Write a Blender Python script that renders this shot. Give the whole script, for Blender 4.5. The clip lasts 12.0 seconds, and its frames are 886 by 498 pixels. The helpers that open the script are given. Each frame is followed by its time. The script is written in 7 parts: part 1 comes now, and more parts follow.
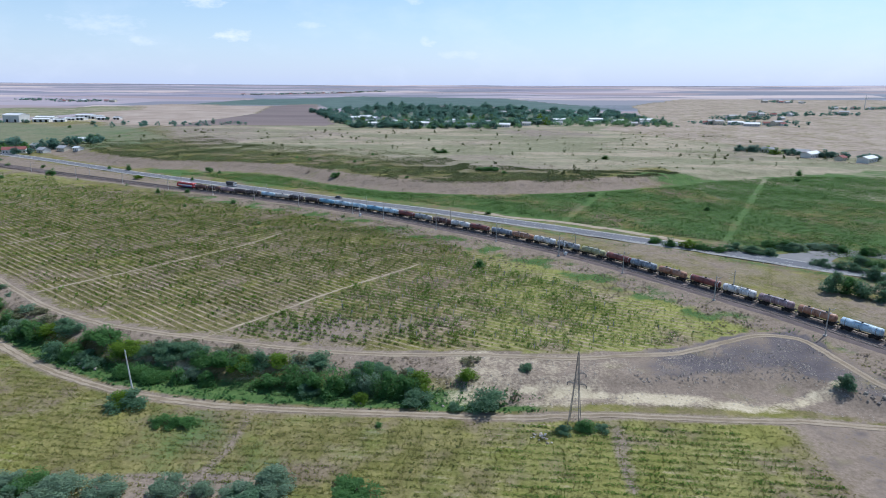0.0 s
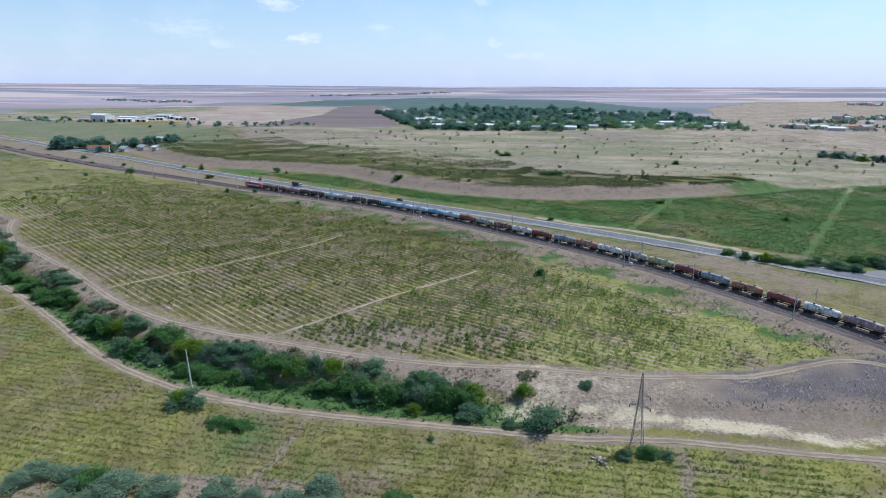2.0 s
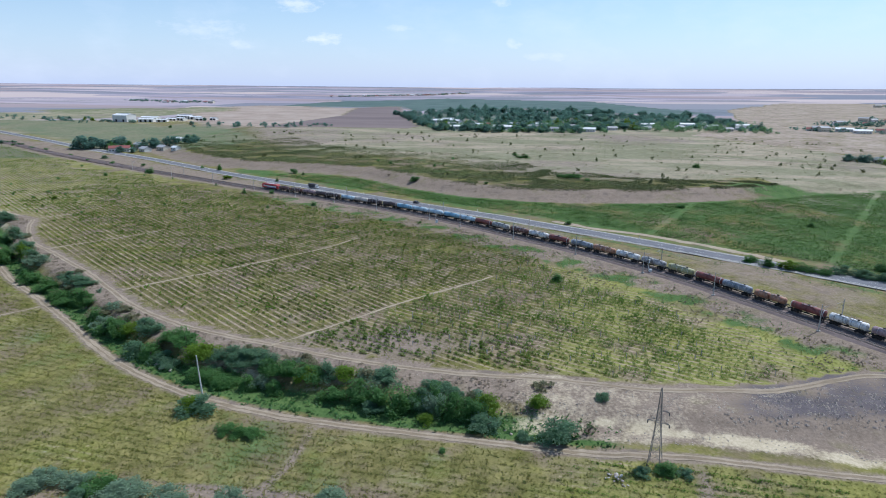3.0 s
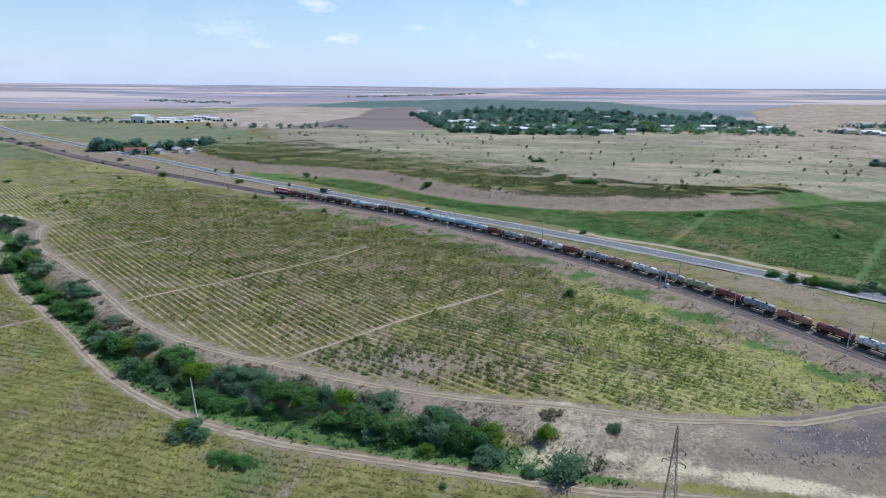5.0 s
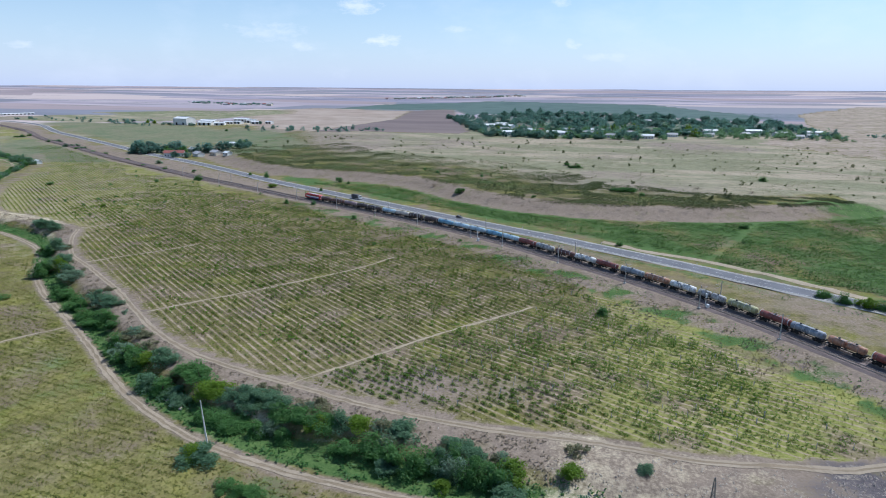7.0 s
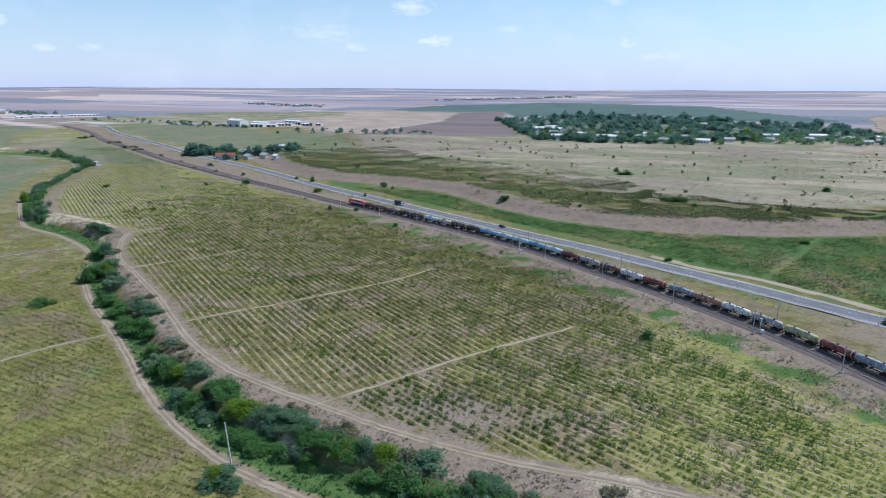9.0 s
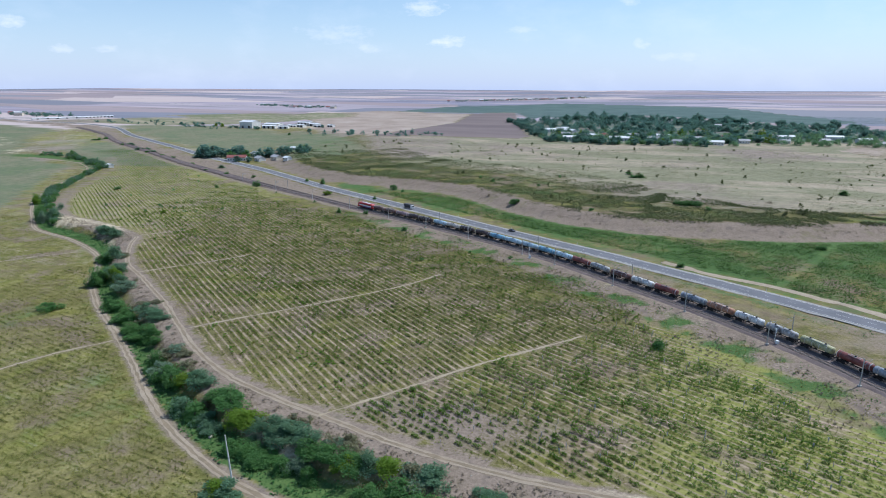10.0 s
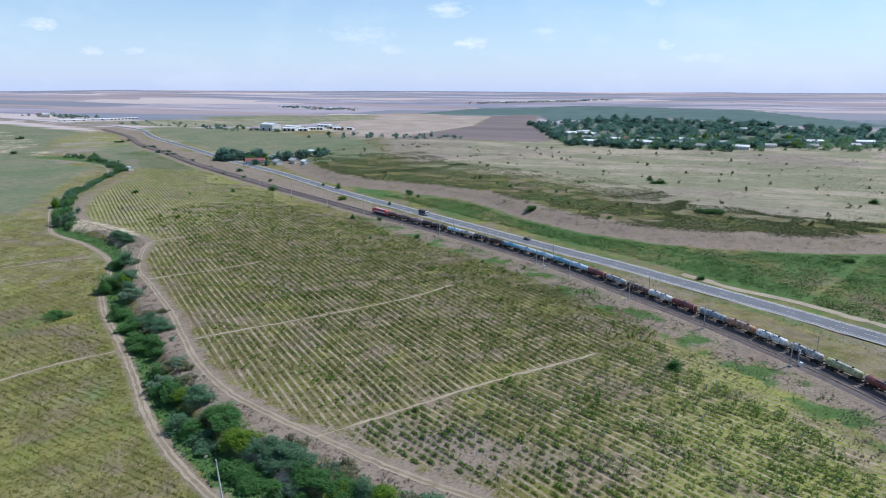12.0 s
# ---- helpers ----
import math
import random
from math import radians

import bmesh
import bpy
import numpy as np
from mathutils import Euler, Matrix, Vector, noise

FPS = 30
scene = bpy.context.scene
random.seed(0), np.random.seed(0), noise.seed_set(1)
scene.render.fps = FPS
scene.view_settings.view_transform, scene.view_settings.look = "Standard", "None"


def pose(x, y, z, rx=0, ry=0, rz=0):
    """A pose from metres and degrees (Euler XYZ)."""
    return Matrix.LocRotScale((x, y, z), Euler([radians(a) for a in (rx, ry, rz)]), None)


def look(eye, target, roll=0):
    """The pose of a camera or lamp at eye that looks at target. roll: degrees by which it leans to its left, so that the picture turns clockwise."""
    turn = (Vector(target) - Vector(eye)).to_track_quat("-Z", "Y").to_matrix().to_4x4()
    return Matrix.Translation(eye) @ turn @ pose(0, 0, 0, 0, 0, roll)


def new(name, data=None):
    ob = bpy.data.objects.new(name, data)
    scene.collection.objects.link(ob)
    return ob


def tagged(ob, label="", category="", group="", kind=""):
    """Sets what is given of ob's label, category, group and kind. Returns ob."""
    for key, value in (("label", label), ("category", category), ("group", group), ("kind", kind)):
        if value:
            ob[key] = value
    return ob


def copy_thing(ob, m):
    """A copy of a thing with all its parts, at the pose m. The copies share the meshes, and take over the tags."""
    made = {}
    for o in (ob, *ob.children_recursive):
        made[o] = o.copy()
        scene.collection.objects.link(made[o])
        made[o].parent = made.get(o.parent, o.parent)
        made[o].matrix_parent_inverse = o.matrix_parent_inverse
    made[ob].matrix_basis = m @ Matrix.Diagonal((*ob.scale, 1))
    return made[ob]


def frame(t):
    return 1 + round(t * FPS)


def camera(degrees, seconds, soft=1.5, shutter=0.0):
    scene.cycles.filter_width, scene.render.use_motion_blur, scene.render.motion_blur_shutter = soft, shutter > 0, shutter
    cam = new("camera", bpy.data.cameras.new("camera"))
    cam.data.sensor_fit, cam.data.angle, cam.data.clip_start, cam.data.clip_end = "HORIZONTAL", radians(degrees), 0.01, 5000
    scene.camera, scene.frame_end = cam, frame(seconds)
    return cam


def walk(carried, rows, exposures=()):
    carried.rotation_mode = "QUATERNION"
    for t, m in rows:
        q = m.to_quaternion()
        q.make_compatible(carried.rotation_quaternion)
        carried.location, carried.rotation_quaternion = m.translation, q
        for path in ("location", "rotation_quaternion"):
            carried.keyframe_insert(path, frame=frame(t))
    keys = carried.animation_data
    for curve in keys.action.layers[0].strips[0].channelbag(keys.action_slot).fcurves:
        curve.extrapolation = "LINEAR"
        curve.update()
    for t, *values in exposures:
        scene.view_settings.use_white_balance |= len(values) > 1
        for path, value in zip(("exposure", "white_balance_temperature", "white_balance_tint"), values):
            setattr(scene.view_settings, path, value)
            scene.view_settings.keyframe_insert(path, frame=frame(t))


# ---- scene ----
cam = camera(70.5, 12.0, 1.0)
PATH = [
    (0, (-2.799, 1.816, 69.064), (-3.459, 21.146, 63.954), 0.2),
    (0.5, (-2.6, 2.625, 69.131), (-3.98, 21.905, 64.021), 0.2),
    (1, (-2.456, 3.56, 69.319), (-4.386, 22.8, 64.229), 0.2),
    (1.5, (-2.391, 4.701, 69.586), (-4.711, 23.901, 64.496), 0.2),
    (2, (-2.344, 6.043, 69.871), (-4.964, 25.213, 64.791), 0.2),
    (2.5, (-2.28, 7.61, 70.189), (-5.19, 26.73, 65.119), 0.3),
    (3, (-2.076, 9.41, 70.544), (-5.236, 28.5, 65.484), 0.3),
    (5, (-0.63, 17.644, 73.358), (-4.32, 36.634, 68.278), 0.3),
    (5.5, (-0.233, 20.027, 73.822), (-4.203, 38.967, 68.752), 0.3),
    (6, (0.149, 22.523, 74.3), (-3.991, 41.433, 69.25), 0.3),
    (6.5, (0.506, 24.839, 74.824), (-3.954, 43.679, 69.784), 0.3),
    (8.5, (1.922, 32.888, 78.49), (-4.018, 51.308, 73.44), 0.2),
    (9, (2.217, 34.798, 79.043), (-4.073, 53.108, 74.003), 0.2),
    (9.5, (2.424, 36.688, 79.65), (-4.086, 54.918, 74.62), 0.2),
    (10, (2.602, 38.604, 80.331), (-4.048, 56.784, 75.311), 0.1),
    (10.5, (2.85, 40.537, 80.998), (-3.93, 58.677, 75.978), 0.1),
    (11, (3.223, 42.533, 81.584), (-3.707, 60.613, 76.574), 0.1),
    (11.5, (3.672, 44.52, 82.051), (-3.388, 62.55, 77.051), 0.1),
    (12, (4.119, 46.481, 82.363), (-3.161, 64.431, 77.383), 0.1),
]
walk(cam, [(t, look(eye, target, roll)) for t, eye, target, roll in PATH], [(0, 0.0, 5780, 8), (12, 0.0, 5780, 8)])

# ---- light ----
SUN_AZ, SUN_EL = 40.0, 57.0  # degrees: from the x axis towards y, and above the horizon
sun = new("sun", bpy.data.lights.new("sun", "SUN"))
sun.data.energy, sun.data.angle, sun.data.color = 4.35, radians(1.5), (1.0, 0.96, 0.9)
sun_way = Vector((math.cos(radians(SUN_AZ)) * math.cos(radians(SUN_EL)), math.sin(radians(SUN_AZ)) * math.cos(radians(SUN_EL)), math.sin(radians(SUN_EL))))
sun.matrix_world = look(sun_way * 300, (0, 0, 0))

world = bpy.data.worlds.new("summer_sky")
scene.world = world
world.use_nodes = True


class Nodes:
    """Short calls for building a node tree."""

    def __init__(self, tree):
        self.tree = tree
        tree.nodes.clear()

    def add(self, kind, props=(), **values):
        n = self.tree.nodes.new(kind)
        for key, value in props:
            if key == "operation":
                n.operation = value
            elif key == "blend_type":
                n.blend_type = value
            elif key == "data_type":
                n.data_type = value
            elif key == "sky_type":
                n.sky_type = value
            elif key == "attribute_name":
                n.attribute_name = value
            elif key == "feature":
                n.feature = value
        for key, value in values.items():
            k = int(key[1:]) if key[0] == "i" and key[1:].isdigit() else key.replace("_", " ")
            self.put(n.inputs[k], value)
        return n

    def put(self, socket, value):
        if isinstance(value, bpy.types.NodeSocket):
            self.tree.links.new(value, socket)
        elif isinstance(value, (tuple, list)) and len(value) == 3 and socket.type == "RGBA":
            socket.default_value = (*value, 1)
        else:
            socket.default_value = value

    def math(self, operation, a, b=0.0, c=0.0):
        return self.add("ShaderNodeMath", [("operation", operation)], i0=a, i1=b, i2=c).outputs[0]

    def mix(self, factor, a, b, blend="MIX"):
        n = self.add("ShaderNodeMix", [("data_type", "RGBA"), ("blend_type", blend)])
        self.put(n.inputs[0], factor), self.put(n.inputs[6], a), self.put(n.inputs[7], b)
        return n.outputs[2]

    def noise(self, vector, scale, detail=3.0, rough=0.55):
        return self.add("ShaderNodeTexNoise", Vector=vector, Scale=scale, Detail=detail, Roughness=rough).outputs[0]

    def ramp(self, value, low, high):
        n = self.add("ShaderNodeMapRange", Value=value, From_Min=low, From_Max=high)
        n.clamp = True
        return n.outputs[0]


def sky_nodes():
    k = Nodes(world.node_tree)
    sky = k.add("ShaderNodeTexSky", [("sky_type", "NISHITA")])
    sky.sun_disc, sky.sun_elevation, sky.sun_rotation = False, radians(SUN_EL), radians(90 - SUN_AZ)
    sky.air_density, sky.dust_density, sky.ozone_density = 1.0, 0.1, 1.5
    # summer haze that pales the lowest sky all round
    way = k.add("ShaderNodeTexCoord").outputs["Generated"]
    xyz = k.add("ShaderNodeSeparateXYZ", Vector=way)
    az = k.math("ARCTAN2", xyz.outputs[1], xyz.outputs[0])
    el = k.math("ARCSINE", xyz.outputs[2])
    haze = k.math("MULTIPLY", k.math("POWER", k.ramp(el, 0.27, -0.02), 2.4), 0.95)
    clear = k.mix(haze, sky.outputs[0], (4.2, 5.05, 7.4))
    # small fair-weather clouds: bearing from the y axis to the left, height, half width, half height, density (degrees)
    clouds = [(19.6, 3.8, 1.7, 0.6, 0.65), (21.8, 6.5, 2.0, 0.7, 0.55), (29.3, 4.4, 3.2, 0.9, 0.3), (13.4, 4.7, 1.4, 0.35, 0.35), (3.4, 3.5, 0.8, 0.4, 0.45), (4.5, 6.8, 0.9, 0.4, 0.4),
              (-5.4, 7.3, 0.9, 0.5, 0.5), (0.4, 2.4, 2.2, 0.45, 0.25), (53.4, 4.5, 1.3, 0.55, 0.6), (50.3, 2.7, 0.9, 0.4, 0.5), (47.2, 2.8, 1.0, 0.35, 0.4), (26.5, 3.2, 1.2, 0.5, 0.35)]
    az_deg, el_deg = k.math("MULTIPLY", az, 180 / math.pi), k.math("MULTIPLY", el, 180 / math.pi)
    place = k.add("ShaderNodeCombineXYZ", X=az_deg, Y=k.math("MULTIPLY", el_deg, 2.0), Z=0.0).outputs[0]
    puff = k.noise(place, 0.9, 5.0, 0.6)
    total = 0.0
    for bearing, high, w, h, density in clouds:
        u = k.math("DIVIDE", k.math("SUBTRACT", az_deg, 90 + bearing), w)
        v = k.math("DIVIDE", k.math("SUBTRACT", el_deg, high), h)
        d = k.math("SUBTRACT", 1.25, k.math("ADD", k.math("MULTIPLY", u, u), k.math("MULTIPLY", v, v)))
        one = k.math("MULTIPLY", k.ramp(k.math("ADD", d, k.math("MULTIPLY", k.math("SUBTRACT", puff, 0.5), 4.0)), 0.3, 1.6), density)
        total = k.math("MAXIMUM", total, one)
    # faint wisps all round the lower sky
    wisp = k.math("MULTIPLY", k.ramp(k.noise(place, 0.14, 5.0, 0.6), 0.5, 0.75), k.math("MULTIPLY", k.ramp(el_deg, 30.0, 8.0), 0.16))
    total = k.math("MAXIMUM", total, wisp)
    white = k.mix(total, clear, (8.0, 8.1, 8.8))
    back = k.add("ShaderNodeBackground", Color=white, Strength=0.126)
    k.tree.links.new(back.outputs[0], k.add("ShaderNodeOutputWorld").inputs[0])


sky_nodes()

# ---- plan ----
RAIL = [(160, 84), (135, 120), (118, 144), (108, 158), (92, 182.5), (79.5, 199.5), (63, 221), (50.3, 236.8), (35, 253.5), (16, 271.5), (-12, 295), (-43.5, 321.5),
        (-85, 350), (-148, 386), (-200, 414), (-268, 452), (-316, 478), (-368, 508), (-431, 544), (-504, 584), (-606, 646), (-733, 720), (-850, 805), (-1000, 886), (-1250, 952), (-1700, 1030)]
ROAD = [(300, 110), (230, 164), (185, 197), (150, 223), (124.8, 240), (108, 252.5), (89.6, 265.5), (68, 279), (45, 294.5), (22.6, 309.5), (1, 323), (-24.5, 339.6), (-54.5, 356.7),
        (-90.4, 378), (-136, 406), (-192, 440), (-265, 484), (-325, 525), (-398, 572), (-503, 628), (-601, 689), (-721, 760), (-808, 813), (-950, 915), (-1090, 962), (-1260, 979), (-1700, 1065)]
FRONT = [(170, 112), (120, 118), (86, 122), (73.5, 124), (55.8, 124.4), (32, 125.8), (19.8, 125.3), (7.4, 124.3), (-17.4, 126.2), (-43.3, 128.4), (-71.2, 132.5), (-90, 138),
         (-111, 148), (-129.6, 159.4), (-149.6, 174), (-176, 192), (-205, 210.7), (-230.5, 231), (-257.5, 258.5), (-278.5, 273), (-309.8, 287), (-349.5, 298), (-380, 318), (-434, 360), (-471, 399), (-511, 450), (-549, 506), (-612, 549), (-695, 561)]
UPPER = [(170, 122), (120, 128), (99, 130), (94, 136), (91.8, 146.2), (90.2, 156), (87.8, 163), (78.4, 165.3), (67.6, 161), (53.3, 154.3), (38.2, 152), (23.4, 150), (1.9, 152.2), (-20.2, 152.3),
         (-41.4, 153.9), (-59, 156.8), (-75, 161), (-94.3, 165.8), (-113, 172), (-134, 184), (-151.4, 196.8), (-177, 216), (-205, 234.8), (-231, 251.5), (-254.5, 275), (-269.7, 294.7)]
UPPER_FAR = [(-269.7, 294.7), (-295, 306), (-328, 317), (-359, 325), (-390, 350), (-437, 397), (-487, 468), (-529, 518), (-600, 580), (-700, 620)]
BANK = [(420, 560), (260, 500), (180, 470), (124, 436), (103, 426), (62.8, 409), (25.7, 404), (-10.8, 401.5), (-48.5, 413), (-92, 441), (-145, 488), (-197, 505), (-275, 522), (-325, 556),
        (-372, 600), (-418, 650), (-470, 740), (-600, 960)]
RAIL_Z = ((-900, -350, -200, -50, 50, 150), (0.5, 0.5, 1.5, 3.0, 4.0, 4.0))
FRONT_Z = ((-350, -60, 15, 90), (-3.0, -3.0, -0.8, -0.5))


def smooth(line, step=4.0):
    """A polyline rounded through its points, with about step metres between the new points."""
    p = np.array(line, float)
    q = np.vstack([2 * p[0] - p[1], p, 2 * p[-1] - p[-2]])
    out = []
    for i in range(1, len(q) - 2):
        n = max(1, int(np.linalg.norm(q[i + 1] - q[i]) / step))
        t = (np.arange(n) / n)[:, None]
        a, b, c, d = q[i - 1], q[i], q[i + 1], q[i + 2]
        out.append(0.5 * (2 * b + (c - a) * t + (2 * a - 5 * b + 4 * c - d) * t * t + (3 * b - a - 3 * c + d) * t ** 3))
    return np.vstack(out + [p[-1:]])


def side(X, Y, line):
    """Signed distance from a polyline; positive on the left of its run."""
    X, Y, line = np.asarray(X, float), np.asarray(Y, float), np.asarray(line, float)
    if X.size * len(line) < 300000:
        d = line[1:] - line[:-1]
        px, py = X.reshape(-1, 1) - line[:-1, 0], Y.reshape(-1, 1) - line[:-1, 1]
        t = np.clip((px * d[:, 0] + py * d[:, 1]) / (d ** 2).sum(1), 0, 1)
        far = np.hypot(px - t * d[:, 0], py - t * d[:, 1])
        k = np.argmin(far, 1)
        i = np.arange(len(k))
        s = np.where(d[k, 0] * py[i, k] - d[k, 1] * px[i, k] >= 0, 1.0, -1.0)
        return (far[i, k] * s).reshape(X.shape)
    best, sign = np.full(X.shape, 1e9), np.ones(X.shape)
    for (ax, ay), (bx, by) in zip(line[:-1], line[1:]):
        dx, dy = bx - ax, by - ay
        t = np.clip(((X - ax) * dx + (Y - ay) * dy) / (dx * dx + dy * dy), 0, 1)
        d = np.hypot(X - ax - t * dx, Y - ay - t * dy)
        near = d < best - 1e-6
        s = np.where(dx * (Y - ay) - dy * (X - ax) >= 0, 1.0, -1.0)
        best, sign = np.where(near, d, best), np.where(near, s, sign)
    return best * sign


def step01(a, b, v):
    t = np.clip((v - a) / (b - a), 0, 1)
    return t * t * (3 - 2 * t)


RAIL_S, ROAD_S, FRONT_S = smooth(RAIL, 20), smooth(ROAD, 24), smooth(FRONT, 12)
UPPER_S, BANK_S = smooth(UPPER + UPPER_FAR[1:], 12), smooth(BANK, 24)


def distances(X, Y):
    """Signed distances: camera side of the rails, far side of the road, far side of the lower track, field side of the upper track, top of the bank."""
    return side(X, Y, RAIL_S), -side(X, Y, ROAD_S), -side(X, Y, FRONT_S), -side(X, Y, UPPER_S), -side(X, Y, BANK_S)


def height_from(X, Y, dr, dd, df, du, db):
    r = np.hypot(X, Y)
    zr, zf = np.interp(X, *RAIL_Z), np.interp(X, *FRONT_Z)
    field = 0.3 + 0.6 * zr * np.exp(-np.maximum(dr - 8, 0) / 70)
    t = np.clip(df, 0, None) / (np.clip(df, 0, None) + np.clip(-du, 0, None) + 1e-6)
    low = zf + (field - zf) * step01(0.35, 0.62, t)
    h = np.where(du > 0, field, np.where(df < 0, zf, low))
    plateau = 5.2 * step01(-12, 12, db) * np.interp(X, (-500, -400, 110, 330), (0.5, 1, 1, 0.3)) * (dd > 0)
    beyond = 0.5 * zr + plateau
    h = np.where(dr < 0, beyond, h)
    bed = 1 - step01(4.5, 10.5, np.abs(dr - 2.1))
    h = h + (zr - 0.75 - h) * bed
    return h + 50 * np.clip((r - 700) / 4100, 0, None) + 0.25 * np.sin(X * 0.07) * np.sin(Y * 0.09 + 1) * (1 - bed)


def ground_z(x, y):
    X, Y = np.atleast_1d(np.array(x, float)), np.atleast_1d(np.array(y, float))
    return height_from(X, Y, *distances(X, Y))


# ---- end of plan ----

# ---- materials ----
def finish(k, m, colour, rough=0.9, bump=None, strength=0.3, distance=0.05, metal=0.0, specular=0.3):
    b = k.add("ShaderNodeBsdfPrincipled", Base_Color=colour, Roughness=rough, Metallic=metal)
    k.put(b.inputs["Specular IOR Level"], specular)
    if bump is not None:
        n = k.add("ShaderNodeBump", Height=bump, Strength=strength, Distance=distance)
        k.tree.links.new(n.outputs[0], b.inputs["Normal"])
    k.tree.links.new(b.outputs[0], k.add("ShaderNodeOutputMaterial").inputs[0])
    return m


def tree_of(name):
    m = bpy.data.materials.new(name)
    m.use_nodes = True
    return m, Nodes(m.node_tree)


def plain(name, a, b, fine=6.0, coarse=0.5, rough=0.85, metal=0.0, bump=0.2, spread=1.0, specular=0.3):
    """A surface of two tones, mixed by grain and by stains, with relief."""
    m, k = tree_of(name)
    p = k.add("ShaderNodeTexCoord").outputs["Object"]
    g, s = k.noise(p, fine, 4.0), k.noise(p, coarse, 3.0)
    f = k.ramp(k.math("ADD", k.math("MULTIPLY", g, 0.5), k.math("MULTIPLY", s, 0.5)), 0.5 - 0.18 * spread, 0.5 + 0.18 * spread)
    r = k.add("ShaderNodeObjectInfo").outputs["Random"]
    col = k.mix(f, a, b)
    col = k.mix(k.math("MULTIPLY", r, 0.25), col, tuple(0.6 * c for c in a))
    return finish(k, m, col, rough, g, bump, 0.03, metal, specular)


def leaves(name, a, b, c, patch=0.25):
    """Foliage: each leaf its own tone, with drifts of colour over the plant."""
    m, k = tree_of(name)
    geo = k.add("ShaderNodeNewGeometry")
    rnd = geo.outputs["Random Per Island"]
    drift = k.ramp(k.noise(geo.outputs["Position"], patch, 3.0), 0.35, 0.65)
    obj = k.add("ShaderNodeObjectInfo").outputs["Random"]
    col = k.mix(rnd, a, b)
    col = k.mix(k.math("MULTIPLY", drift, 0.6), col, c)
    col = k.mix(k.math("MULTIPLY", obj, 0.25), col, tuple(0.65 * v for v in a))
    d = k.add("ShaderNodeBsdfDiffuse", Color=col, Roughness=1.0)
    t = k.add("ShaderNodeBsdfTranslucent", Color=k.mix(0.5, col, b))
    g = k.add("ShaderNodeBsdfGlossy", Color=(0.6, 0.65, 0.6), Roughness=0.5)
    x = k.add("ShaderNodeMixShader", i0=0.45, i1=d.outputs[0], i2=t.outputs[0])
    y = k.add("ShaderNodeMixShader", i0=0.015, i1=x.outputs[0], i2=g.outputs[0])
    k.tree.links.new(y.outputs[0], k.add("ShaderNodeOutputMaterial").inputs[0])
    return m


